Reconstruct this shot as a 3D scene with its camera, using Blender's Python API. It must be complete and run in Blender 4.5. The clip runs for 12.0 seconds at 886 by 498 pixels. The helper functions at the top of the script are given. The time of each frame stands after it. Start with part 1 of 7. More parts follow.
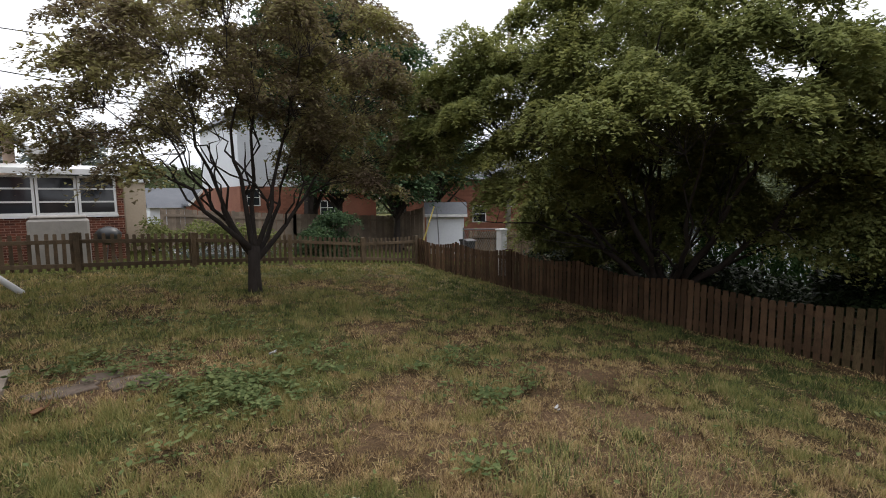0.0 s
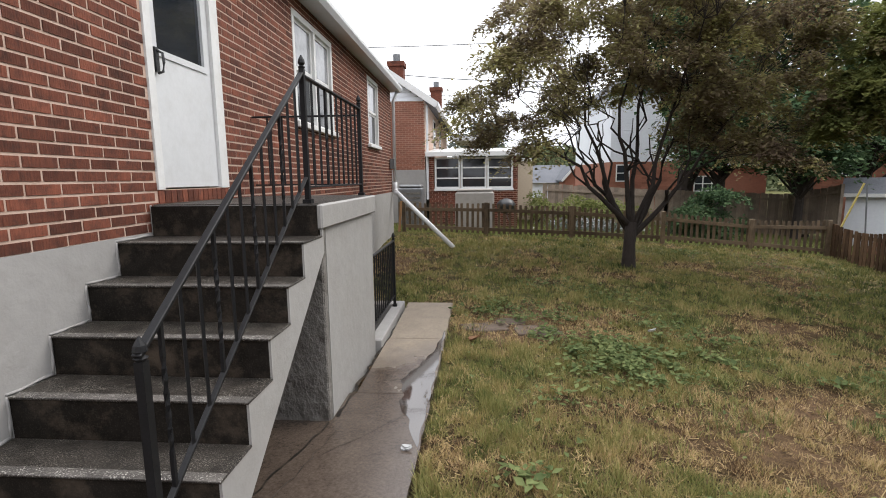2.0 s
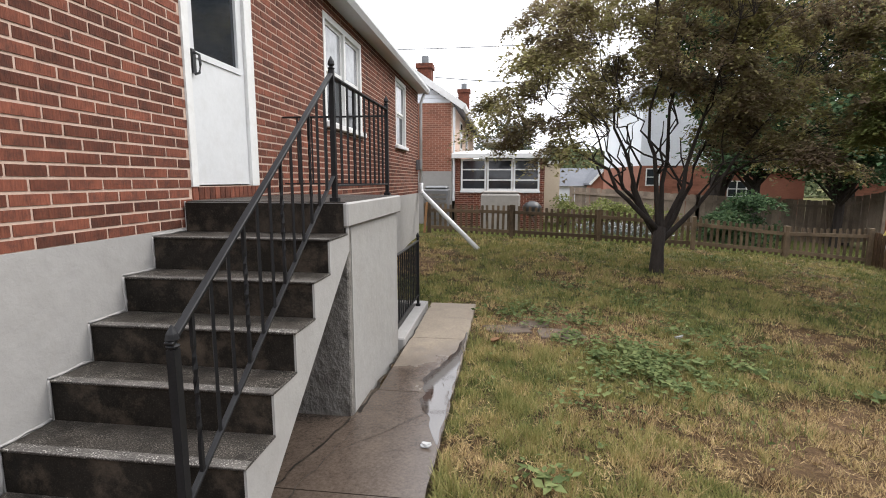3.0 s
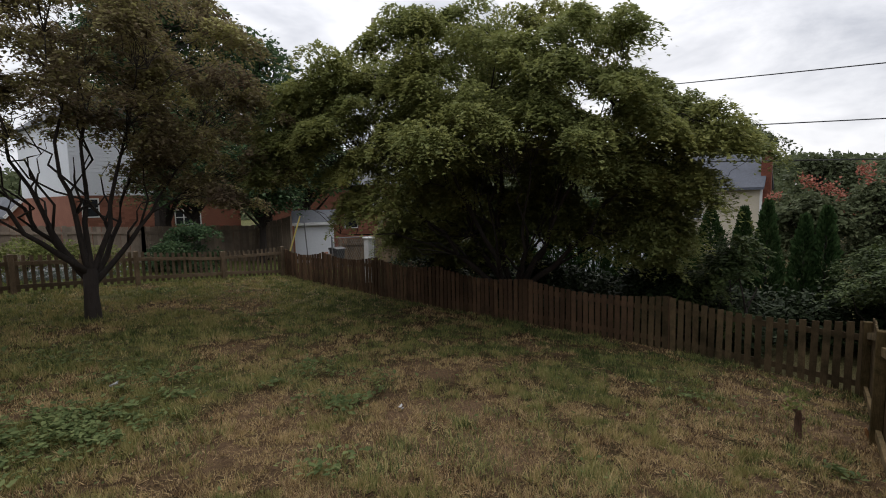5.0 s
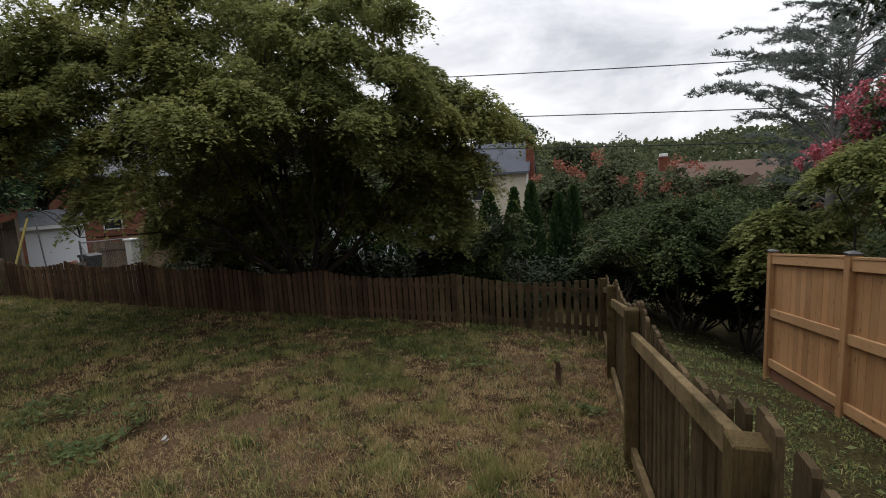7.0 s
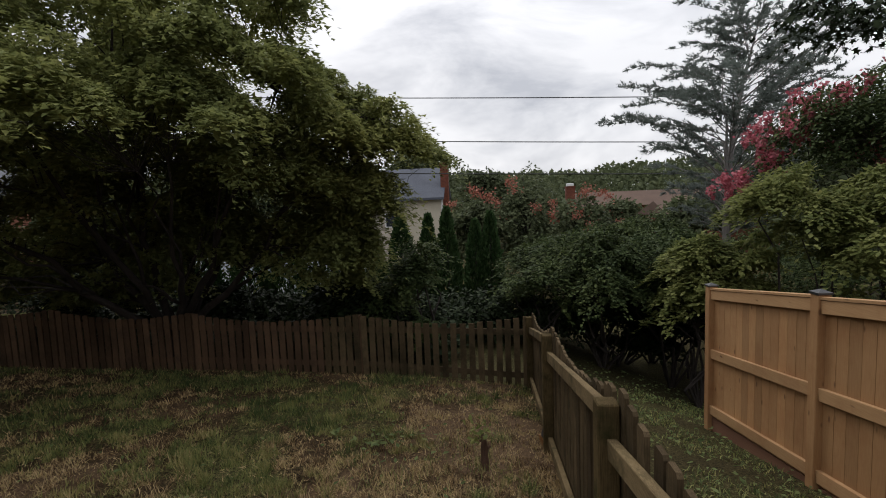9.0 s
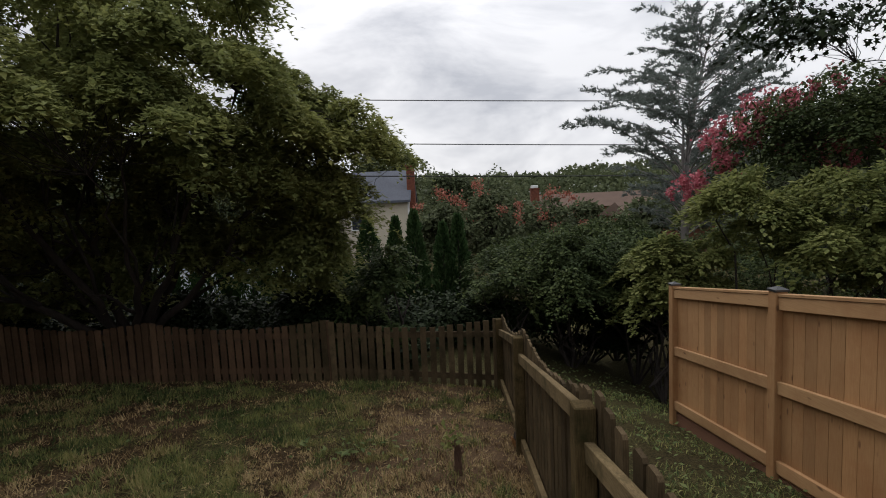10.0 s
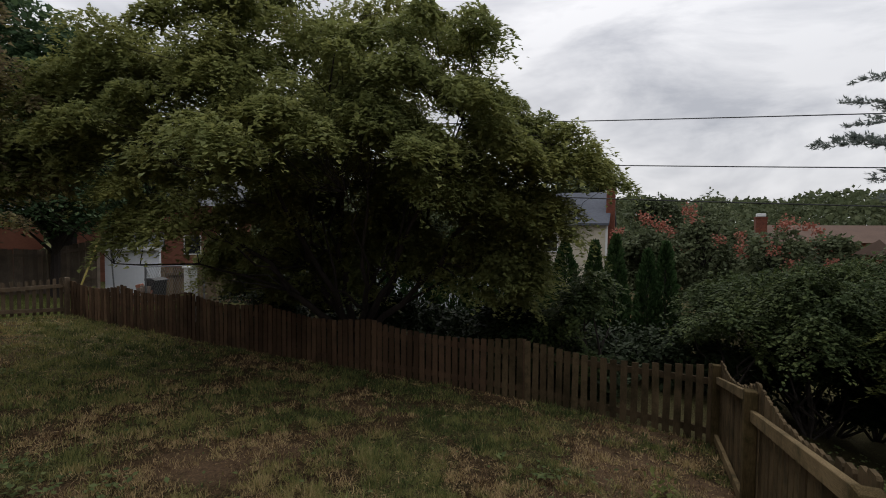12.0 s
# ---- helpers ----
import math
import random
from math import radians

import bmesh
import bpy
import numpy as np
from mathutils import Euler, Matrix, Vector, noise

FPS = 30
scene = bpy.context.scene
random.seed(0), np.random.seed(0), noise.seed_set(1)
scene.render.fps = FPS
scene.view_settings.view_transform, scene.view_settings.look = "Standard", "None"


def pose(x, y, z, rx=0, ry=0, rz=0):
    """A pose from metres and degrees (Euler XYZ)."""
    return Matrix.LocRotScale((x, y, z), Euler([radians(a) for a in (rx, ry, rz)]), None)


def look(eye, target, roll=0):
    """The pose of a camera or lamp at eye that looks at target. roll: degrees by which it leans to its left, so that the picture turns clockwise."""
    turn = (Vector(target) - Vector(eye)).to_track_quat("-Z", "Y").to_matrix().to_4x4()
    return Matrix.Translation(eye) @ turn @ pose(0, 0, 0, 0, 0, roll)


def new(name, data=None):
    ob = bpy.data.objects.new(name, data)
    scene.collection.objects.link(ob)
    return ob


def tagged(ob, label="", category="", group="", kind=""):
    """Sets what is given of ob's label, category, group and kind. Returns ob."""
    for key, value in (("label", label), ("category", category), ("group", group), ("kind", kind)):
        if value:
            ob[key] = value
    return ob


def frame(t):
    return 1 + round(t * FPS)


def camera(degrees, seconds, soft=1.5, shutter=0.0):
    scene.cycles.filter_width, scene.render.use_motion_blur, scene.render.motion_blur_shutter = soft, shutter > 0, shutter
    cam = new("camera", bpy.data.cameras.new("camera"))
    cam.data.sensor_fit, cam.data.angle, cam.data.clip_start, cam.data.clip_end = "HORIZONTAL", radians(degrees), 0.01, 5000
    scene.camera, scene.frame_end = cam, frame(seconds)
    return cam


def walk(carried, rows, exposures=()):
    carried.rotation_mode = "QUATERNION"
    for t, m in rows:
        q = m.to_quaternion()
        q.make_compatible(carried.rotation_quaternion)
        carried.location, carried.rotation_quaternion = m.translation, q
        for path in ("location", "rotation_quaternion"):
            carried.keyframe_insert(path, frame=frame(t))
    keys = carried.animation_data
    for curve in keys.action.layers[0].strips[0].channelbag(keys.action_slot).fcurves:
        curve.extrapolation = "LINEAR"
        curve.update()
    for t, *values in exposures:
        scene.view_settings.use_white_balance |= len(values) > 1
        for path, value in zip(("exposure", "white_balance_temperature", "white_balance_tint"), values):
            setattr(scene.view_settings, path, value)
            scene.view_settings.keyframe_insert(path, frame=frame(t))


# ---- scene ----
cam = camera(85.3, 12.0, 1.0)
PATH = [
    (0, (0.489, 0.602, 1.695), (1.687, 2.19, 1.491), -0.4),
    (0.5, (0.438, 0.597, 1.728), (1.268, 2.401, 1.486), -1.7),
    (1, (0.346, 0.618, 1.722), (0.89, 2.528, 1.478), -1.0),
    (1.5, (0.263, 0.626, 1.71), (0.519, 2.59, 1.431), 0.1),
    (2, (0.161, 0.617, 1.707), (0.02, 2.591, 1.416), -0.6),
    (2.5, (0.119, 0.612, 1.703), (-0.295, 2.546, 1.409), -1.1),
    (3, (0.173, 0.596, 1.697), (-0.071, 2.56, 1.414), 0.1),
    (3.5, (0.29, 0.542, 1.689), (0.784, 2.467, 1.457), 2.3),
    (3.7, (0.324, 0.529, 1.688), (0.989, 2.402, 1.465), 2.7),
    (5.3, (0.476, -0.023, 1.908), (2.137, 1.068, 1.683), -2.2),
    (5.5, (0.516, -0.04, 1.908), (2.225, 0.969, 1.664), -2.5),
    (6, (0.566, -0.073, 1.89), (2.411, 0.658, 1.641), -3.2),
    (6.5, (0.606, -0.072, 1.872), (2.501, 0.51, 1.609), -3.3),
    (6.7, (0.643, -0.064, 1.861), (2.545, 0.495, 1.593), -3.2),
    (8.3, (1.78, 0.063, 1.792), (3.72, 0.459, 1.512), -2.9),
    (8.5, (1.905, 0.068, 1.761), (3.854, 0.432, 1.503), -2.9),
    (9, (2.09, 0.078, 1.797), (4.072, 0.264, 1.611), -2.3),
    (9.5, (2.129, 0.079, 1.795), (4.12, 0.091, 1.604), -2.4),
    (10, (2.138, 0.11, 1.802), (4.129, 0.158, 1.62), -2.7),
    (10.5, (2.127, 0.152, 1.811), (4.113, 0.328, 1.664), -2.2),
    (11, (2.126, 0.193, 1.824), (4.102, 0.476, 1.688), -1.0),
    (11.5, (2.097, 0.258, 1.835), (4.033, 0.742, 1.703), 0.5),
    (12, (2.031, 0.309, 1.835), (3.863, 1.109, 1.749), 0.5),
]
EXPOSURES = [(0.0, -0.2), (0.5, -0.1), (1.0, -0.13), (1.5, 0.03), (2.0, 0.3), (2.5, 0.66), (3.0, 0.52), (3.5, -0.32), (5.5, -0.68), (6.5, -0.7), (8.5, -0.72), (9.0, -0.82), (9.5, -0.84), (12.0, -1.06)]
walk(cam, [(t, look(eye, target, roll)) for t, eye, target, roll in PATH], EXPOSURES)

# ---------------------------------------------------------------- light
SUN_ELEV, SUN_ROT = 50.0, 64.0
world = bpy.data.worlds.new("overcast_sky")
scene.world = world
world.use_nodes = True
wn, wl = world.node_tree.nodes, world.node_tree.links
wn.clear()


def wnode(kind, **kw):
    n = wn.new(kind)
    for k, v in kw.items():
        n.inputs[k].default_value = v
    return n


sky = wn.new("ShaderNodeTexSky")
sky.sky_type = "NISHITA"
sky.sun_disc = False
sky.sun_elevation, sky.sun_rotation = radians(SUN_ELEV), radians(SUN_ROT)
sky.dust_density = 4.0
coords = wn.new("ShaderNodeTexCoord")
stretch = wn.new("ShaderNodeMapping")
stretch.inputs["Scale"].default_value = (1.0, 1.0, 3.2)
clouds = wnode("ShaderNodeTexNoise", Scale=2.1, Detail=8.0, Roughness=0.6, Distortion=0.5)
ramp = wn.new("ShaderNodeValToRGB")
ramp.color_ramp.elements[0].position, ramp.color_ramp.elements[0].color = 0.36, (0.70, 0.725, 0.80, 1)
ramp.color_ramp.elements[1].position, ramp.color_ramp.elements[1].color = 0.58, (1.22, 1.225, 1.27, 1)
scale_sky = wn.new("ShaderNodeMix")
scale_sky.data_type = "RGBA"
scale_sky.inputs[0].default_value = 0.9
mul = wn.new("ShaderNodeVectorMath")
mul.operation = "SCALE"
mul.inputs["Scale"].default_value = 0.10
# an overcast sky grows brighter towards the zenith
split = wn.new("ShaderNodeSeparateXYZ")
rise = wn.new("ShaderNodeMapRange")
for key, v in (("From Min", 0.25), ("From Max", 1.0), ("To Min", 1.16), ("To Max", 2.1)):
    rise.inputs[key].default_value = v
tall = wn.new("ShaderNodeVectorMath")
tall.operation = "SCALE"
bg = wnode("ShaderNodeBackground", Strength=1.24)
out = wn.new("ShaderNodeOutputWorld")
wl.new(coords.outputs["Generated"], stretch.inputs["Vector"])
wl.new(stretch.outputs["Vector"], clouds.inputs["Vector"])
wl.new(clouds.outputs["Fac"], ramp.inputs["Fac"])
wl.new(sky.outputs["Color"], mul.inputs[0])
wl.new(mul.outputs["Vector"], scale_sky.inputs[6])
wl.new(ramp.outputs["Color"], scale_sky.inputs[7])
wl.new(coords.outputs["Generated"], split.inputs["Vector"])
wl.new(split.outputs["Z"], rise.inputs["Value"])
wl.new(scale_sky.outputs[2], tall.inputs[0])
wl.new(rise.outputs["Result"], tall.inputs["Scale"])
wl.new(tall.outputs["Vector"], bg.inputs["Color"])
wl.new(bg.outputs["Background"], out.inputs["Surface"])

sun = new("sun", bpy.data.lights.new("sun", "SUN"))
sun.data.energy, sun.data.angle, sun.data.color = 1.5, radians(25), (1.0, 0.96, 0.9)
sun_way = Vector((math.sin(radians(SUN_ROT)) * math.cos(radians(SUN_ELEV)), math.cos(radians(SUN_ROT)) * math.cos(radians(SUN_ELEV)), math.sin(radians(SUN_ELEV))))
sun.matrix_world = look(tuple(sun_way * 60), (0, 0, 0))


# ---------------------------------------------------------------- materials
def nodes_of(name):
    m = bpy.data.materials.new(name)
    m.use_nodes = True
    return m, m.node_tree.nodes, m.node_tree.links, m.node_tree.nodes["Principled BSDF"]


def noise_at(n, l, pos, scale, detail=4.0, rough=0.55, stretch_by=None):
    t = n.new("ShaderNodeTexNoise")
    t.inputs["Scale"].default_value, t.inputs["Detail"].default_value, t.inputs["Roughness"].default_value = scale, detail, rough
    if stretch_by:
        mp = n.new("ShaderNodeMapping")
        mp.inputs["Scale"].default_value = stretch_by
        l.new(pos, mp.inputs["Vector"])
        pos = mp.outputs["Vector"]
    l.new(pos, t.inputs["Vector"])
    return t.outputs["Fac"]


def ramp_of(n, l, fac, stops):
    r = n.new("ShaderNodeValToRGB")
    els = r.color_ramp.elements
    while len(els) < len(stops):
        els.new(0.5)
    for e, (p, c) in zip(els, stops):
        e.position, e.color = p, (*c, 1)
    l.new(fac, r.inputs["Fac"])
    return r.outputs["Color"]


def mix_of(n, l, fac, a, b, blend="MIX"):
    m = n.new("ShaderNodeMix")
    m.data_type, m.blend_type = "RGBA", blend
    for sock, v in ((m.inputs[0], fac), (m.inputs[6], a), (m.inputs[7], b)):
        if isinstance(v, (int, float)):
            sock.default_value = v
        elif isinstance(v, tuple):
            sock.default_value = (*v, 1)
        else:
            l.new(v, sock)
    return m.outputs[2]


def surface(name, dark, light, big=1.5, fine=25.0, rough=0.8, bump=0.3, grain=None, metal=0.0, random_amount=0.0, stain=None, stain_amount=0.5, depth=0.01, rough_var=0.0, island=False, gloss=0.3, chips=None, chip_amount=0.7, chip_scale=150.0, knots=None):
    """A procedural surface: two tones mixed at two scales, fine relief, and optional stains and per-piece variation."""
    m, n, l, b = nodes_of(name)
    geo = n.new("ShaderNodeNewGeometry")
    pos = geo.outputs["Position"]
    f1 = noise_at(n, l, pos, big, 5.0)
    f2 = noise_at(n, l, pos, fine, 6.0, 0.65, grain)
    c1 = ramp_of(n, l, f1, [(0.3, dark), (0.7, light)])
    c2 = ramp_of(n, l, f2, [(0.3, dark), (0.72, light)])
    col = mix_of(n, l, 0.55, c1, c2)
    if stain:
        f3 = noise_at(n, l, pos, big * 2.7, 7.0, 0.7)
        k = ramp_of(n, l, f3, [(0.48, (0, 0, 0)), (0.68, (stain_amount,) * 3)])
        col = mix_of(n, l, k, col, stain)
    if chips:
        f4 = noise_at(n, l, pos, chip_scale, 2.0, 0.5)
        f5 = noise_at(n, l, pos, big * 3.1, 4.0, 0.6)
        k4 = ramp_of(n, l, f4, [(0.56, (0, 0, 0)), (0.63, (1, 1, 1))])
        k5 = ramp_of(n, l, f5, [(0.38, (0.05,) * 3), (0.62, (chip_amount,) * 3)])
        col = mix_of(n, l, mix_of(n, l, 1.0, k4, k5, "MULTIPLY"), col, chips)
    if knots:
        mp = n.new("ShaderNodeMapping")
        mp.inputs["Scale"].default_value = knots
        l.new(pos, mp.inputs["Vector"])
        vo = n.new("ShaderNodeTexVoronoi")
        vo.inputs["Scale"].default_value = 1.0
        l.new(mp.outputs["Vector"], vo.inputs["Vector"])
        k6 = ramp_of(n, l, vo.outputs["Distance"], [(0.06, (0.8,) * 3), (0.13, (0, 0, 0))])
        col = mix_of(n, l, k6, col, (0.10, 0.045, 0.02))
    if random_amount:
        rnd = geo.outputs["Random Per Island"]
        if not island:
            info = n.new("ShaderNodeObjectInfo")
            rnd = info.outputs["Random"]
        lo, hi = 1 - random_amount, 1 + random_amount
        k = ramp_of(n, l, rnd, [(0.0, (lo, lo, lo)), (1.0, (hi, hi, hi))])
        col = mix_of(n, l, 1.0, col, k, "MULTIPLY")
    l.new(col, b.inputs["Base Color"])
    b.inputs["Roughness"].default_value, b.inputs["Metallic"].default_value = rough, metal
    b.inputs["Specular IOR Level"].default_value = 0.5 if rough < 0.5 else gloss
    if rough_var:
        rr = n.new("ShaderNodeMapRange")
        rr.inputs["To Min"].default_value, rr.inputs["To Max"].default_value = max(0.03, rough - rough_var), min(1, rough + rough_var)
        l.new(f1, rr.inputs["Value"])
        l.new(rr.outputs["Result"], b.inputs["Roughness"])
    if bump:
        bp = n.new("ShaderNodeBump")
        bp.inputs["Strength"].default_value, bp.inputs["Distance"].default_value = bump, depth
        l.new(f2, bp.inputs["Height"])
        l.new(bp.outputs["Normal"], b.inputs["Normal"])
    return m


def leaf_surface(name, stops, big=0.9, spread=0.6, rough=0.55, through_light=0.35):
    """Leaves: tone by clump and by leaf, some light let through."""
    m, n, l, b = nodes_of(name)
    geo = n.new("ShaderNodeNewGeometry")
    f1 = noise_at(n, l, geo.outputs["Position"], big, 2.0)
    mixv = n.new("ShaderNodeMix")
    mixv.inputs[0].default_value = spread
    l.new(f1, mixv.inputs[2])
    l.new(geo.outputs["Random Per Island"], mixv.inputs[3])
    col = ramp_of(n, l, mixv.outputs[0], stops)
    l.new(col, b.inputs["Base Color"])
    b.inputs["Roughness"].default_value = rough
    b.inputs["Specular IOR Level"].default_value = 0.06
    tr = n.new("ShaderNodeBsdfTranslucent")
    l.new(col, tr.inputs["Color"])
    ms = n.new("ShaderNodeMixShader")
    ms.inputs[0].default_value = through_light
    l.new(b.outputs["BSDF"], ms.inputs[1])
    l.new(tr.outputs["BSDF"], ms.inputs[2])
    l.new(ms.outputs["Shader"], n["Material Output"].inputs["Surface"])
    return m


BRICK = surface("red_brick", (0.060, 0.021, 0.014), (0.225, 0.072, 0.041), 5.0, 95.0, 0.88, 1.0, (1, 1, 0.10), random_amount=0.40, depth=0.008, stain=(0.05, 0.024, 0.018), stain_amount=0.75)
BRICK_MANY = surface("red_brick_joined", (0.060, 0.021, 0.014), (0.225, 0.072, 0.041), 5.0, 95.0, 0.88, 1.0, (1, 1, 0.10), random_amount=0.40, depth=0.008, stain=(0.05, 0.024, 0.018), stain_amount=0.75, island=True)
BRICK_FAR = surface("orange_brick_far", (0.19, 0.078, 0.053), (0.29, 0.125, 0.08), 1.2, 9.0, 0.9, 0.2, (1, 1, 3), random_amount=0.2, island=True)
MORTAR = surface("pink_mortar", (0.42, 0.305, 0.24), (0.56, 0.42, 0.345), 4.0, 60.0, 0.95, 0.5, stain=(0.40, 0.28, 0.22), stain_amount=0.5)
STUCCO = surface("white_stucco", (0.27, 0.262, 0.252), (0.335, 0.325, 0.31), 0.7, 8.0, 0.85, 0.4, depth=0.02, stain=(0.25, 0.235, 0.215), stain_amount=0.4)
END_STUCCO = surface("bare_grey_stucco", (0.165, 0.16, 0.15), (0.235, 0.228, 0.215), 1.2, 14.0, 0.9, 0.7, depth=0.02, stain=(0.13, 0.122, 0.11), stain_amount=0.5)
STUCCO_GREY = surface("grey_rough_stucco", (0.135, 0.125, 0.112), (0.235, 0.22, 0.20), 2.6, 5.0, 0.85, 1.0, (1.2, 1, 0.9), depth=0.08, stain=(0.07, 0.06, 0.05), stain_amount=0.6)
STEP_PAINT = surface("worn_dark_step_paint", (0.004, 0.0036, 0.003), (0.022, 0.0185, 0.015), 2.0, 20.0, 0.55, 0.5, stain=(0.075, 0.058, 0.043), stain_amount=0.75, depth=0.006, rough_var=0.2, gloss=0.10, chips=(0.20, 0.175, 0.145), chip_amount=0.07, chip_scale=140.0)
TREAD = surface("worn_exposed_tread", (0.007, 0.006, 0.005), (0.055, 0.047, 0.039), 3.0, 70.0, 0.5, 1.0, stain=(0.008, 0.007, 0.006), stain_amount=0.95, depth=0.005, rough_var=0.2, gloss=0.2, chips=(0.36, 0.33, 0.285), chip_amount=0.6, chip_scale=170.0)
NOSING = surface("bare_aggregate_nosing", (0.02, 0.018, 0.016), (0.16, 0.145, 0.13), 6.0, 120.0, 0.6, 0.8, stain=(0.03, 0.027, 0.025), stain_amount=0.9, depth=0.005, chips=(0.45, 0.43, 0.39), chip_amount=0.9, chip_scale=130.0)
CONCRETE = surface("damp_concrete", (0.15, 0.115, 0.082), (0.30, 0.24, 0.175), 1.3, 50.0, 0.42, 0.3, stain=(0.085, 0.062, 0.045), stain_amount=0.85, depth=0.004, rough_var=0.26)


def path_material():
    """Concrete, dry and tan at the far end, wet and dark where rain has run."""
    m, n, l, b = nodes_of("rain_stained_concrete")
    geo = n.new("ShaderNodeNewGeometry")
    pos = geo.outputs["Position"]
    f1, f2, f3 = noise_at(n, l, pos, 1.6, 5.0, 0.6), noise_at(n, l, pos, 55.0, 6.0, 0.7), noise_at(n, l, pos, 6.0, 6.0, 0.7)
    dry = mix_of(n, l, 0.5, ramp_of(n, l, f3, [(0.3, (0.15, 0.118, 0.086)), (0.7, (0.29, 0.235, 0.175))]), ramp_of(n, l, f2, [(0.3, (0.13, 0.105, 0.078)), (0.7, (0.30, 0.25, 0.19))]))
    wet = mix_of(n, l, 0.5, ramp_of(n, l, f3, [(0.3, (0.042, 0.031, 0.024)), (0.7, (0.10, 0.076, 0.058))]), ramp_of(n, l, f2, [(0.35, (0.035, 0.026, 0.02)), (0.75, (0.13, 0.10, 0.08))]))
    split = n.new("ShaderNodeSeparateXYZ")
    l.new(pos, split.inputs["Vector"])
    add = n.new("ShaderNodeMath")
    add.operation = "MULTIPLY_ADD"
    add.inputs[1].default_value = 3.0
    l.new(f1, add.inputs[0])
    l.new(split.outputs["Y"], add.inputs[2])
    soak = n.new("ShaderNodeMapRange")
    for key, v in (("From Min", 6.0), ("From Max", 7.0), ("To Min", 1.0), ("To Max", 0.0)):
        soak.inputs[key].default_value = v
    l.new(add.outputs[0], soak.inputs["Value"])
    l.new(mix_of(n, l, soak.outputs["Result"], dry, wet), b.inputs["Base Color"])
    rr = n.new("ShaderNodeMapRange")
    rr.inputs["To Min"].default_value, rr.inputs["To Max"].default_value = 0.72, 0.13
    l.new(soak.outputs["Result"], rr.inputs["Value"])
    l.new(rr.outputs["Result"], b.inputs["Roughness"])
    bp = n.new("ShaderNodeBump")
    bp.inputs["Strength"].default_value, bp.inputs["Distance"].default_value = 0.35, 0.004
    l.new(f2, bp.inputs["Height"])
    l.new(bp.outputs["Normal"], b.inputs["Normal"])
    return m


PATH_CONCRETE = path_material()
WHITE_PAINT = surface("white_paint", (0.60, 0.60, 0.585), (0.70, 0.70, 0.69), 3.0, 40.0, 0.45, 0.08, stain=(0.48, 0.46, 0.42), stain_amount=0.3)
WHITE_METAL = surface("white_coated_metal", (0.54, 0.55, 0.555), (0.63, 0.64, 0.645), 2.0, 30.0, 0.4, 0.05, stain=(0.42, 0.41, 0.39), stain_amount=0.25)
IRON = surface("black_painted_iron", (0.006, 0.006, 0.0065), (0.016, 0.016, 0.0175), 8.0, 90.0, 0.5, 0.2, depth=0.002, gloss=0.22)
DARK_GLASS = surface("dark_window_glass", (0.012, 0.014, 0.017), (0.03, 0.034, 0.04), 1.0, 3.0, 0.06, 0.0)
CURTAIN_GLASS = surface("curtained_window_glass", (0.10, 0.11, 0.12), (0.34, 0.35, 0.36), 2.2, 6.0, 0.08, 0.0)
BLACK_PLASTIC = surface("black_plastic", (0.015, 0.015, 0.016), (0.03, 0.03, 0.03), 4.0, 50.0, 0.4, 0.1)
SHINGLE = surface("grey_roof_shingle", (0.07, 0.075, 0.085), (0.15, 0.155, 0.17), 0.7, 22.0, 0.9, 0.5, random_amount=0.15, island=True)
SHINGLE_BROWN = surface("brown_roof_shingle", (0.075, 0.046, 0.034), (0.125, 0.08, 0.058), 0.7, 12.0, 0.9, 0.4)
SIDING_WHITE = surface("white_lap_siding", (0.58, 0.60, 0.64), (0.70, 0.72, 0.75), 0.4, 12.0, 0.6, 0.1)
SIDING_CREAM = surface("cream_lap_siding", (0.45, 0.40, 0.31), (0.55, 0.495, 0.395), 0.4, 12.0, 0.65, 0.1)
BEIGE = surface("beige_painted_wall", (0.42, 0.34, 0.25), (0.52, 0.43, 0.33), 0.5, 14.0, 0.7, 0.2)
PICKET_DARK = surface("dark_weathered_picket", (0.075, 0.052, 0.033), (0.215, 0.155, 0.098), 1.6, 16.0, 0.85, 0.5, (14, 14, 0.9), random_amount=0.28, depth=0.004, stain=(0.035, 0.03, 0.022), stain_amount=0.5)
PICKET_RED = surface("reddish_stained_picket", (0.045, 0.029, 0.018), (0.145, 0.088, 0.052), 1.6, 16.0, 0.9, 0.6, (14, 14, 0.9), random_amount=0.36, depth=0.005, stain=(0.035, 0.025, 0.018), stain_amount=0.5, gloss=0.08)
PICKET_TAN = surface("tan_weathered_picket", (0.032, 0.022, 0.012), (0.125, 0.090, 0.050), 1.6, 18.0, 0.9, 0.6, (14, 14, 0.9), random_amount=0.34, depth=0.005, stain=(0.022, 0.02, 0.01), stain_amount=0.75, gloss=0.06)
RAIL_TAN = surface("tan_weathered_rail", (0.055, 0.036, 0.018), (0.245, 0.18, 0.095), 2.2, 18.0, 0.9, 0.7, (1.2, 14, 14), random_amount=0.15, depth=0.005, stain=(0.042, 0.036, 0.016), stain_amount=0.85, gloss=0.08)
POST_TAN = surface("tan_weathered_post", (0.028, 0.019, 0.009), (0.175, 0.125, 0.058), 2.6, 18.0, 0.9, 0.8, (12, 12, 0.8), random_amount=0.25, depth=0.006, stain=(0.03, 0.03, 0.011), stain_amount=0.85, gloss=0.05)
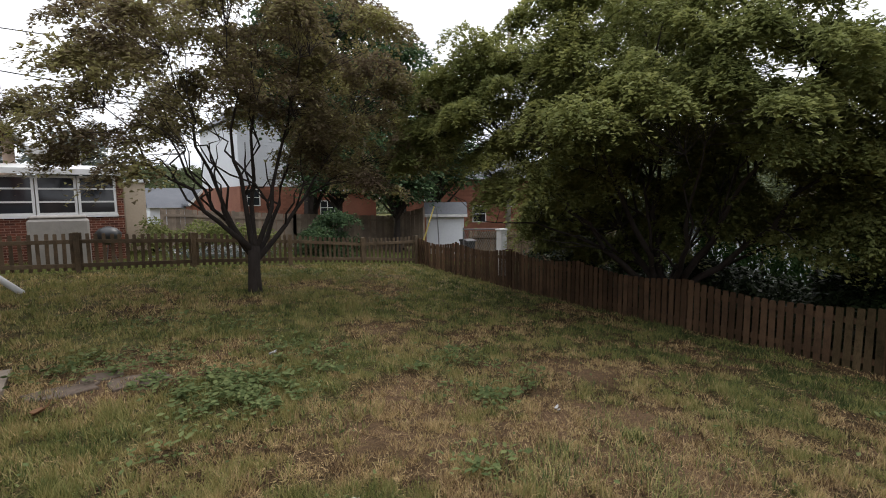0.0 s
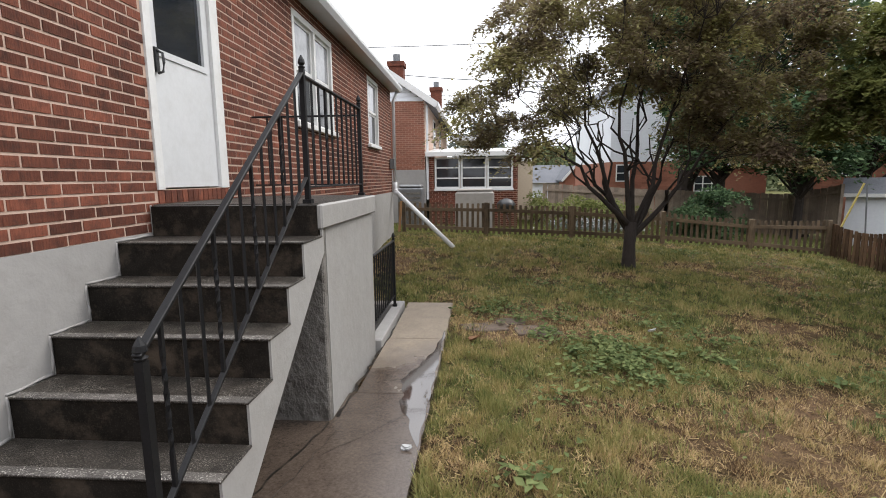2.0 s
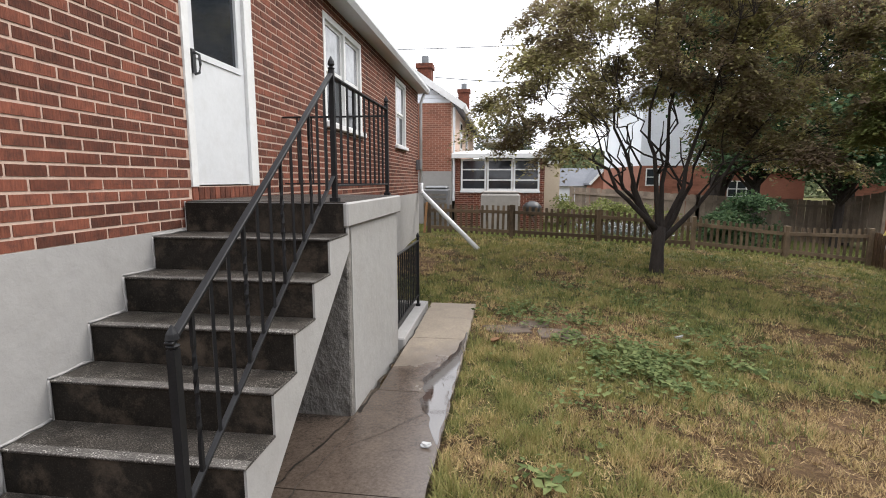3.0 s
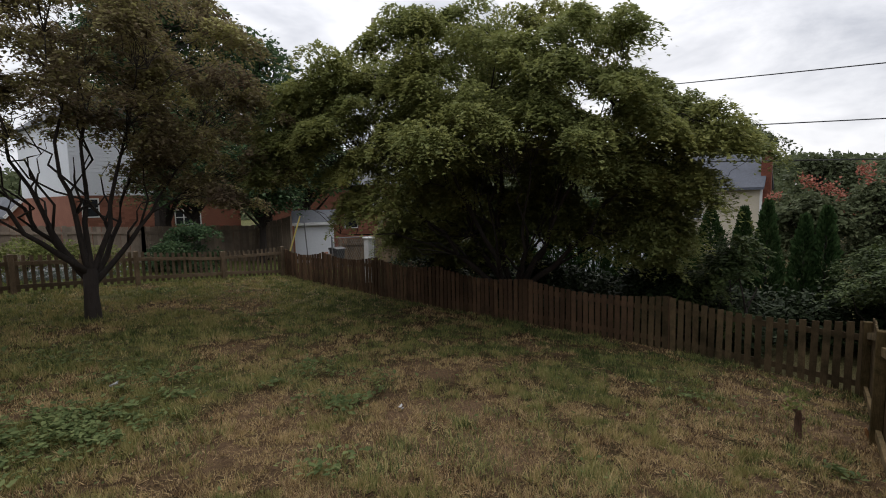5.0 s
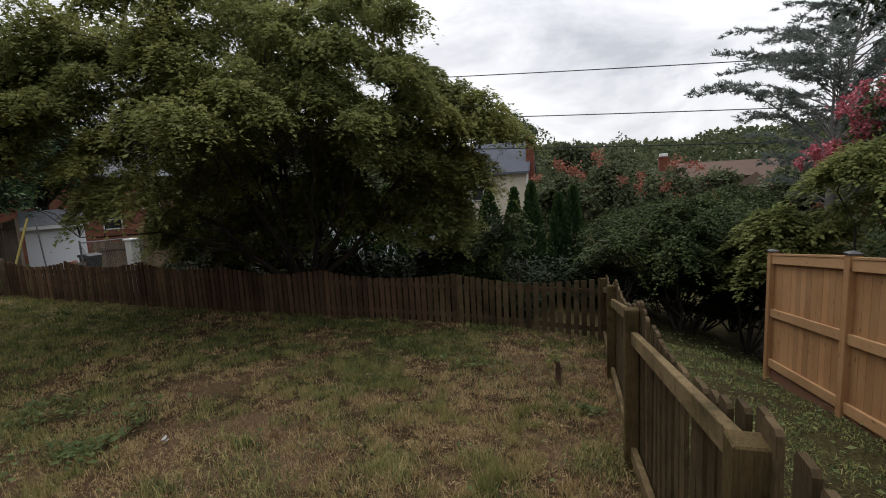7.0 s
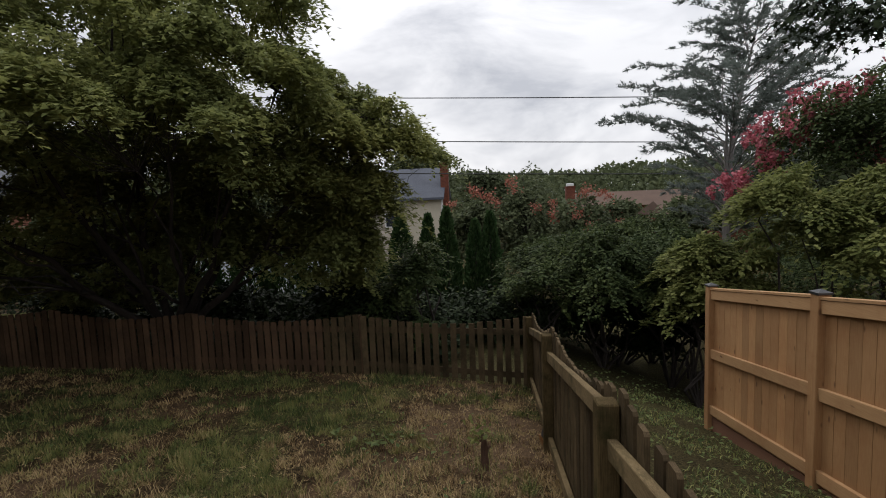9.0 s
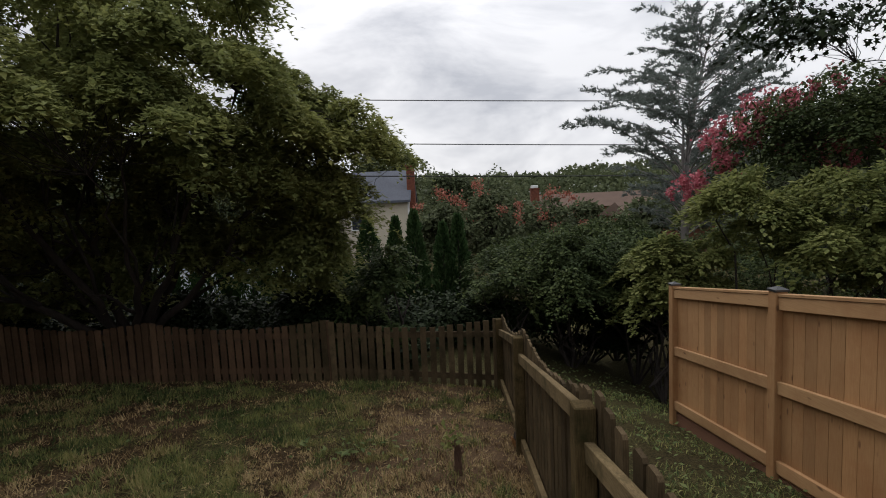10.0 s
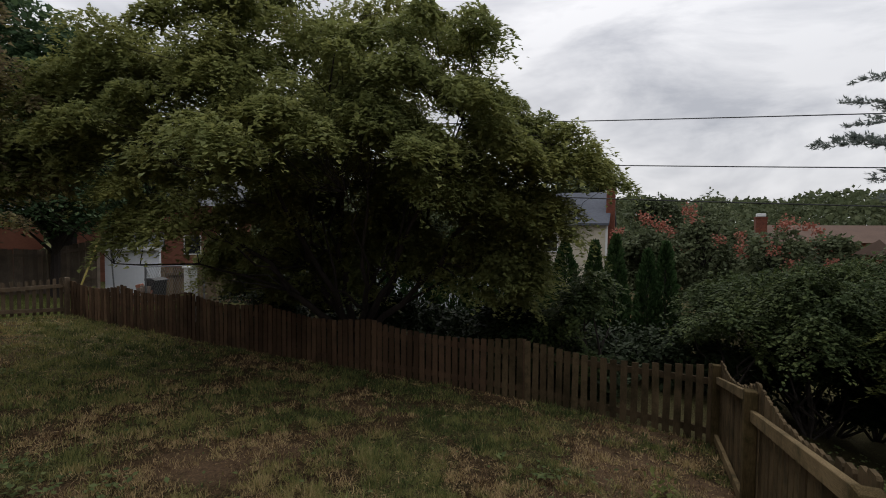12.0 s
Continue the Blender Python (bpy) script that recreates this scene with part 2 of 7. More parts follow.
CEDAR = surface("new_cedar_board", (0.27, 0.135, 0.055), (0.43, 0.245, 0.112), 1.2, 14.0, 0.7, 0.3, (10, 10, 0.55), random_amount=0.2, depth=0.003, stain=(0.26, 0.115, 0.045), stain_amount=0.5, knots=(9.0, 9.0, 3.4))
CEDAR_RAIL = surface("new_cedar_rail", (0.32, 0.175, 0.078), (0.47, 0.285, 0.138), 1.2, 14.0, 0.7, 0.3, (0.55, 10, 10), random_amount=0.12, depth=0.003, stain=(0.28, 0.13, 0.055), stain_amount=0.45, knots=(3.0, 9.0, 9.0))
KICK = surface("dark_kick_board", (0.13, 0.06, 0.035), (0.22, 0.11, 0.065), 1.5, 20.0, 0.8, 0.3, (0.7, 10, 10))
GREY_WOOD = surface("grey_weathered_board", (0.14, 0.108, 0.082), (0.33, 0.262, 0.20), 0.9, 12.0, 0.9, 0.4, (10, 10, 0.7), random_amount=0.22, stain=(0.10, 0.08, 0.065), stain_amount=0.5)
BARK = surface("dark_tree_bark", (0.018, 0.014, 0.012), (0.05, 0.04, 0.034), 3.0, 26.0, 0.9, 0.9, (1, 1, 0.25), depth=0.02)
BARK_GREY = surface("grey_tree_bark", (0.15, 0.135, 0.125), (0.27, 0.25, 0.235), 3.0, 26.0, 0.9, 0.9, (1, 1, 0.25), depth=0.02)
STUMP = surface("red_brown_stump_bark", (0.05, 0.027, 0.018), (0.14, 0.08, 0.05), 9.0, 40.0, 0.9, 1.0, (1, 1, 0.25), depth=0.02)
POLE = surface("grey_utility_pole_wood", (0.22, 0.20, 0.17), (0.34, 0.31, 0.27), 1.0, 20.0, 0.9, 0.4, (6, 6, 0.4))
CABLE = surface("black_cable", (0.015, 0.015, 0.016), (0.03, 0.03, 0.03), 2.0, 20.0, 0.6, 0.0)
GALV = surface("galvanised_metal", (0.14, 0.145, 0.15), (0.24, 0.245, 0.25), 3.0, 30.0, 0.5, 0.1, metal=0.6)
TAN_COVER = surface("tan_vinyl_cover", (0.28, 0.26, 0.235), (0.38, 0.355, 0.325), 1.2, 6.0, 0.75, 0.5, depth=0.03)
STONE = surface("brown_flat_stone", (0.09, 0.066, 0.05), (0.17, 0.13, 0.10), 3.0, 30.0, 0.85, 0.5, stain=(0.06, 0.044, 0.032))
PAPER = surface("white_litter", (0.34, 0.34, 0.335), (0.48, 0.48, 0.475), 20.0, 80.0, 0.7, 0.1)
DEAD_LEAF = surface("brown_dead_leaf", (0.12, 0.055, 0.025), (0.25, 0.13, 0.06), 20.0, 90.0, 0.7, 0.3)
YELLOW = surface("yellow_plastic", (0.33, 0.26, 0.07), (0.45, 0.36, 0.11), 3.0, 30.0, 0.5, 0.0)

LEAF_PURPLE = leaf_surface("purple_green_maple_leaf", [(0.2, (0.10, 0.066, 0.05)), (0.45, (0.175, 0.138, 0.082)), (0.6, (0.26, 0.235, 0.10)), (0.8, (0.37, 0.36, 0.13))], 0.8, 0.25, through_light=0.42)
LEAF_GREEN = leaf_surface("green_maple_leaf", [(0.2, (0.135, 0.16, 0.064)), (0.48, (0.21, 0.23, 0.08)), (0.62, (0.275, 0.28, 0.096)), (0.82, (0.345, 0.335, 0.11))], 0.6, 0.22, through_light=0.46)
LEAF_DEEP = leaf_surface("deep_green_leaf", [(0.15, (0.03, 0.055, 0.028)), (0.5, (0.058, 0.098, 0.045)), (0.85, (0.11, 0.16, 0.07))], 0.5, 0.5)
# near-black leaf colour, set low to stand in for deep shade under trees
LEAF_DARK = leaf_surface("shade_darkened_leaf", [(0.15, (0.010, 0.016, 0.007)), (0.5, (0.017, 0.026, 0.011)), (0.85, (0.032, 0.044, 0.018))], 0.5, 0.5, through_light=0.1)
LEAF_VINE = leaf_surface("vine_leaf", [(0.25, (0.028, 0.042, 0.017)), (0.5, (0.052, 0.072, 0.027)), (0.74, (0.105, 0.128, 0.044))], 1.1, 0.3, through_light=0.25)
LEAF_LIGHT = leaf_surface("light_green_shrub_leaf", [(0.15, (0.09, 0.115, 0.04)), (0.5, (0.18, 0.20, 0.065)), (0.85, (0.30, 0.305, 0.115))], 0.8, 0.5, through_light=0.45)
LEAF_GREY = leaf_surface("grey_green_needles", [(0.15, (0.10, 0.12, 0.105)), (0.5, (0.16, 0.185, 0.165)), (0.85, (0.24, 0.265, 0.24))], 0.8, 0.5, through_light=0.45)
LEAF_THUJA = leaf_surface("dark_thuja_foliage", [(0.15, (0.018, 0.042, 0.014)), (0.5, (0.04, 0.075, 0.026)), (0.85, (0.072, 0.115, 0.042))], 2.0, 0.6, through_light=0.15)
LEAF_FAR = leaf_surface("far_wood_leaf", [(0.15, (0.052, 0.066, 0.034)), (0.5, (0.09, 0.108, 0.054)), (0.85, (0.14, 0.155, 0.08))], 0.15, 0.5)
FLOWER = leaf_surface("pink_red_blossom", [(0.1, (0.36, 0.085, 0.11)), (0.5, (0.50, 0.15, 0.18)), (0.9, (0.62, 0.27, 0.29))], 3.0, 0.7, through_light=0.25)
FLOWER_SALMON = leaf_surface("salmon_blossom", [(0.1, (0.27, 0.09, 0.06)), (0.5, (0.36, 0.14, 0.10)), (0.9, (0.42, 0.2, 0.15))], 3.0, 0.7, through_light=0.25)
WEED = leaf_surface("broad_weed_leaf", [(0.15, (0.065, 0.092, 0.035)), (0.5, (0.125, 0.16, 0.062)), (0.9, (0.22, 0.25, 0.10))], 3.0, 0.6)


# ---------------------------------------------------------------- mesh building
class Build:
    """Collects vertices and faces of one mesh."""

    def __init__(self):
        self.v, self.f = [], []

    def box(self, a, b, m=None):
        (x0, y0, z0), (x1, y1, z1) = a, b
        k = len(self.v)
        pts = [Vector(p) for p in ((x0, y0, z0), (x1, y0, z0), (x1, y1, z0), (x0, y1, z0), (x0, y0, z1), (x1, y0, z1), (x1, y1, z1), (x0, y1, z1))]
        self.v += [tuple(m @ p) if m else tuple(p) for p in pts]
        self.f += [tuple(k + i for i in q) for q in ((3, 2, 1, 0), (4, 5, 6, 7), (0, 1, 5, 4), (1, 2, 6, 5), (2, 3, 7, 6), (3, 0, 4, 7))]
        return self

    def prism(self, outline, axis, lo, hi):
        """An outline in the two other axes, in order, drawn out along axis from lo to hi."""
        k, n = len(self.v), len(outline)
        for w in (lo, hi):
            for p, q in outline:
                self.v.append({"x": (w, p, q), "y": (p, w, q), "z": (p, q, w)}[axis])
        self.f.append(tuple(range(k + n - 1, k - 1, -1)))
        self.f.append(tuple(range(k + n, k + 2 * n)))
        self.f += [(k + i, k + (i + 1) % n, k + n + (i + 1) % n, k + n + i) for i in range(n)]
        return self

    def tube(self, pts, radii, sides=8, cap=True):
        pts = [Vector(p) for p in pts]
        if isinstance(radii, (int, float)):
            radii = [radii] * len(pts)
        radii = [float(r) for r in radii]
        k = len(self.v)
        for i, p in enumerate(pts):
            d = (pts[min(i + 1, len(pts) - 1)] - pts[max(i - 1, 0)]).normalized()
            side = d.cross(Vector((0, 0, 1)) if abs(d.z) < 0.9 else Vector((1, 0, 0))).normalized()
            up = side.cross(d)
            for s in range(sides):
                a = 2 * math.pi * s / sides
                self.v.append(tuple(p + radii[i] * (math.cos(a) * side + math.sin(a) * up)))
        for i in range(len(pts) - 1):
            for s in range(sides):
                a, b = k + i * sides + s, k + i * sides + (s + 1) % sides
                self.f.append((a, b, b + sides, a + sides))
        if cap:
            self.f.append(tuple(range(k + sides - 1, k - 1, -1)))
            self.f.append(tuple(range(k + (len(pts) - 1) * sides, k + len(pts) * sides)))
        return self

    def bar(self, a, b, w, h):
        """A bar of w x h from a to b, upright in section."""
        a, b = Vector(a), Vector(b)
        d = b - a
        side = Vector((d.y, -d.x, 0)).normalized() if abs(d.x) + abs(d.y) > 1e-6 else Vector((1, 0, 0))
        up = side.cross(d).normalized()
        k = len(self.v)
        for p in (a, b):
            for s, u in ((-1, -1), (1, -1), (1, 1), (-1, 1)):
                self.v.append(tuple(p + side * (s * w / 2) + up * (u * h / 2)))
        self.f += [tuple(k + i for i in q) for q in ((3, 2, 1, 0), (4, 5, 6, 7), (0, 1, 5, 4), (1, 2, 6, 5), (2, 3, 7, 6), (3, 0, 4, 7))]
        return self

    def mesh(self, name, material, bevel=0.0, smooth=False, weld=False):
        me = bpy.data.meshes.new(name)
        me.from_pydata(self.v, [], self.f)
        bm = bmesh.new()
        bm.from_mesh(me)
        if weld:
            bmesh.ops.remove_doubles(bm, verts=bm.verts, dist=1e-5)
        bmesh.ops.recalc_face_normals(bm, faces=bm.faces)
        if bevel:
            bmesh.ops.bevel(bm, geom=bm.edges, offset=bevel, segments=1, affect="EDGES", profile=0.6)
        bm.to_mesh(me)
        bm.free()
        if smooth:
            me.shade_smooth()
        me.materials.append(material)
        return me


def part(name, build, material, parent=None, label="", bevel=0.0, smooth=False, kind=""):
    me = build if isinstance(build, bpy.types.Mesh) else build.mesh(name, material, bevel, smooth)
    ob = new(name, me)
    if parent is not None:
        ob.parent = parent
    if label:
        ob["label"] = label
    if kind:
        ob["kind"] = kind
    return ob


def thing(name, label, category, at=(0, 0, 0), group="", kind=""):
    ob = new(name)
    ob.empty_display_size = 0.1
    ob.location = at
    return tagged(ob, label, category, group, kind)


def quick_mesh(name, verts, faces, material, tone=None):
    """A mesh from arrays of vertices and of equal faces."""
    me = bpy.data.meshes.new(name)
    nv, nf, k = len(verts), len(faces), faces.shape[1]
    me.vertices.add(nv)
    me.vertices.foreach_set("co", verts.astype(np.float32).ravel())
    me.loops.add(nf * k)
    me.loops.foreach_set("vertex_index", faces.astype(np.int32).ravel())
    me.polygons.add(nf)
    me.polygons.foreach_set("loop_start", (np.arange(nf) * k).astype(np.int32))
    me.update(calc_edges=True)
    if tone is not None:
        at = me.attributes.new("tone", "FLOAT", "POINT")
        at.data.foreach_set("value", tone.astype(np.float32))
    me.materials.append(material)
    return me


# ---------------------------------------------------------------- ground
POWERS = [(i, j) for i in range(5) for j in range(5 - i)]
SLOPES = [0.193, -0.59, -0.201, 1.253, -0.579, -0.54, 1.525, -2.004, 0.703, -0.961, 0.847, 0.013, -0.167, -0.562, 0.442]


def ground_z(x, y):
    """The height of the ground: the lawn falls away from the house towards the far fence."""
    x, y = np.asarray(x, float), np.asarray(y, float)
    cx, cy = np.clip(x, -3, 12.5), np.clip(y, -3.5, 16)
    u, v = cx / 10, cy / 10
    z = sum(c * u**i * v**j for (i, j), c in zip(POWERS, SLOPES))
    out_x = np.maximum(0, x - 12.5)
    return z - 1.4 * (1 - np.exp(-out_x / 14))


def gz(x, y):
    return float(ground_z(x, y))


def value_noise(x, y, cell, seed):
    """Smooth noise from 0 to 1 on a grid of that cell size."""
    rng = np.random.RandomState(seed)
    grid = rng.rand(256, 256)
    u, v = np.asarray(x) / cell + 100, np.asarray(y) / cell + 100
    i, j = np.floor(u).astype(int), np.floor(v).astype(int)
    a, b = u - i, v - j
    a, b = a * a * (3 - 2 * a), b * b * (3 - 2 * b)
    g = lambda p, q: grid[p % 256, q % 256]
    return g(i, j) * (1 - a) * (1 - b) + g(i + 1, j) * a * (1 - b) + g(i, j + 1) * (1 - a) * b + g(i + 1, j + 1) * a * b


def bump_at(x, y, cx, cy, rx, ry):
    return np.exp(-(((x - cx) / rx) ** 2 + ((y - cy) / ry) ** 2))


def lushness(x, y):
    """How green the lawn is, 0 bare earth to 1 green."""
    n = 0.5 * value_noise(x, y, 1.3, 1) + 0.3 * value_noise(x, y, 0.45, 2) + 0.2 * value_noise(x, y, 0.16, 3)
    d = 0.43 + 1.55 * (n - 0.5)
    d += 0.32 * np.clip((y - 5.8) / 3.0, 0, 1)
    d -= 0.22 * bump_at(x, y, 2.5, 4.0, 0.5, 0.45)
    d = np.maximum(d, 0.27 + 0.5 * (n - 0.4))
    d -= 0.24 * (bump_at(x, y, 3.0, 4.3, 0.35, 0.4) + bump_at(x, y, 3.7, 5.0, 0.3, 0.2) + bump_at(x, y, 3.8, 3.55, 0.22, 0.15) + bump_at(x, y, 2.3, 4.4, 0.3, 0.25))
    d -= 0.18 * bump_at(x, y, 6.5, 0.3, 2.4, 0.9) - 0.12 * bump_at(x, y, 8.3, 3.0, 0.8, 4.0)
    d -= 0.5 * bump_at(x, y, 0.4, 6.1, 0.6, 0.5) + 0.35 * bump_at(x, y, -1.2, 10.5, 0.7, 2.0)
    d -= 0.2 * bump_at(x, y, 5.2, 1.6, 3.0, 2.4)
    d += 0.14 * bump_at(x, y, 0.9, 3.4, 1.6, 3.0) + 0.08 * bump_at(x, y, 8.2, 6.0, 1.7, 4.5)
    d += 0.25 * bump_at(x, y, 1.3, 5.2, 0.6, 0.5)
    d += 0.12 * np.clip((-0.6 - y) / 0.4, 0, 1) * np.clip((10.2 - x) / 1.2, -0.6, 1)
    return np.clip(d, 0, 1)


def lawn_material():
    m, n, l, b = nodes_of("patchy_lawn_soil")
    geo = n.new("ShaderNodeNewGeometry")
    at = n.new("ShaderNodeAttribute")
    at.attribute_name = "tone"
    f1 = noise_at(n, l, geo.outputs["Position"], 9.0, 6.0, 0.7)
    f2 = noise_at(n, l, geo.outputs["Position"], 36.0, 7.0, 0.75)
    earth = ramp_of(n, l, f2, [(0.36, (0.07, 0.044, 0.026)), (0.7, (0.23, 0.148, 0.086))])
    # straw and green soil tones kept dark, standing in for shade between blades
    straw = ramp_of(n, l, f2, [(0.42, (0.020, 0.013, 0.007)), (0.66, (0.13, 0.088, 0.042))])
    green = ramp_of(n, l, f2, [(0.40, (0.024, 0.024, 0.009)), (0.66, (0.16, 0.155, 0.058))])
    add = n.new("ShaderNodeMath")
    add.operation = "MULTIPLY_ADD"
    add.inputs[1].default_value = 0.5
    l.new(f1, add.inputs[0])
    sub = n.new("ShaderNodeMath")
    sub.operation = "SUBTRACT"
    sub.inputs[1].default_value = 0.25
    l.new(at.outputs["Fac"], sub.inputs[0])
    l.new(sub.outputs[0], add.inputs[2])
    k1 = ramp_of(n, l, add.outputs[0], [(0.16, (0, 0, 0)), (0.38, (1, 1, 1))])
    k2 = ramp_of(n, l, add.outputs[0], [(0.42, (0, 0, 0)), (0.72, (1, 1, 1))])
    col = mix_of(n, l, k2, mix_of(n, l, k1, earth, straw), green)
    # tones over 1 are darker brown ground with leaf litter
    litter_mix = n.new("ShaderNodeMath")
    litter_mix.operation = "SUBTRACT"
    litter_mix.use_clamp = True
    litter_mix.inputs[1].default_value = 1.0
    l.new(at.outputs["Fac"], litter_mix.inputs[0])
    dark_litter = ramp_of(n, l, f2, [(0.40, (0.016, 0.013, 0.007)), (0.56, (0.06, 0.048, 0.022)), (0.72, (0.11, 0.085, 0.042))])
    col = mix_of(n, l, litter_mix.outputs[0], col, dark_litter)
    l.new(col, b.inputs["Base Color"])
    b.inputs["Roughness"].default_value = 0.95
    b.inputs["Specular IOR Level"].default_value = 0.06
    bp = n.new("ShaderNodeBump")
    bp.inputs["Strength"].default_value, bp.inputs["Distance"].default_value = 0.8, 0.03
    l.new(f2, bp.inputs["Height"])
    l.new(bp.outputs["Normal"], b.inputs["Normal"])
    return m


LAWN = lawn_material()
WELL = (-2.0, -0.95, 5.32, 6.75)  # the basement stairwell: x from, to, y from, to


def spread_steps(lo, hi, step, far):
    """Even steps from lo to hi, and growing ones out to far on both sides."""
    inner = list(np.arange(lo, hi + step / 2, step))
    d, up, down = step, [], []
    while (up[-1] if up else hi) < far:
        d *= 1.6
        up.append((up[-1] if up else hi) + d)
        down.append((down[-1] if down else lo) - d)
    return np.array(down[::-1] + inner + up)


LF_Y, DF_X, GF_Y, CF_Y = 13.505, 9.176, -0.487, -2.67
LF_LINE = 13.6  # where the next garden begins


def make_ground():
    xs, ys = spread_steps(-3.0, 13.0, 0.125, 2500), spread_steps(-4.0, 16.5, 0.125, 2500)
    X, Y = np.meshgrid(xs, ys, indexing="ij")
    Z = ground_z(X, Y) + 0.035 * (value_noise(X, Y, 0.7, 7) - 0.5) * (np.abs(X - 5) < 8) + 0.02 * (value_noise(X, Y, 0.25, 8) - 0.5) * (np.abs(X - 5) < 8)
    # the soil lies below the concrete beside the house
    near_slab = (X < -0.2) & (X > -2.1) & (Y < 7.1) & (Y > 0.5)
    Z = np.where(near_slab, np.minimum(Z, ground_z(X, Y)) - 0.05, Z)
    nx, ny = len(xs), len(ys)
    idx = np.arange(nx * ny).reshape(nx, ny)
    quads = np.stack([idx[:-1, :-1], idx[1:, :-1], idx[1:, 1:], idx[:-1, 1:]], -1).reshape(-1, 4)
    cx, cy = (X[:-1, :-1] + X[1:, 1:]).ravel() / 2, (Y[:-1, :-1] + Y[1:, 1:]).ravel() / 2
    hole = (cx > WELL[0] - 0.02) & (cx < WELL[1] + 0.02) & (cy > WELL[2] - 0.02) & (cy < WELL[3] + 0.02)
    verts = np.stack([X, Y, Z], -1).reshape(-1, 3)
    tone = np.where((np.abs(verts[:, 0] - 4) < 9) & (np.abs(verts[:, 1] - 5) < 10), lushness(verts[:, 0], verts[:, 1]), 0.55)
    tone = np.where(verts[:, 1] > LF_LINE, 0.95, tone)
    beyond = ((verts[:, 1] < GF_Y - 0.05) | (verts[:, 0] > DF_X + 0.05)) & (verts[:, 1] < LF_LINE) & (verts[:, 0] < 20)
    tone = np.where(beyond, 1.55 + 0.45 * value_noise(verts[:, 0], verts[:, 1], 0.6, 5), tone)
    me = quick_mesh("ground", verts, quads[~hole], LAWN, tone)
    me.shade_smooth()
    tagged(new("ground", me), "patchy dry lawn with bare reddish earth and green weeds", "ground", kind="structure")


make_ground()

# ---------------------------------------------------------------- the brick house
XW, YH0, YH1 = -2.0, 2.17, 12.9  # rear wall face, its two corners
Z_STUCCO, Z_EAVE = 1.37, 3.86
DOOR = (3.76, 4.70, 1.65, 3.72)
WIN_A = (6.42, 7.98, 2.37, 3.70)
WIN_B = (10.33, 11.35, 2.37, 3.74)
OPENINGS = (DOOR, WIN_A, WIN_B)
COURSE, BLEN = 0.0677, 0.2095


def wall_with_holes(b, x0, x1, y0, y1, z0, z1, holes):
    """A wall slab from x0 to x1 with openings cut through it."""
    edges_y = sorted({y0, y1, *[h[0] for h in holes], *[h[1] for h in holes]})
    for ya, yb in zip(edges_y, edges_y[1:]):
        cuts = sorted((h[2], h[3]) for h in holes if h[0] < (ya + yb) / 2 < h[1])
        low = z0
        for c0, c1 in [*cuts, (z1, z1)]:
            if c0 - low > 1e-4:
                b.box((x0, ya, low), (x1, yb, c0))
            low = max(low, c1)


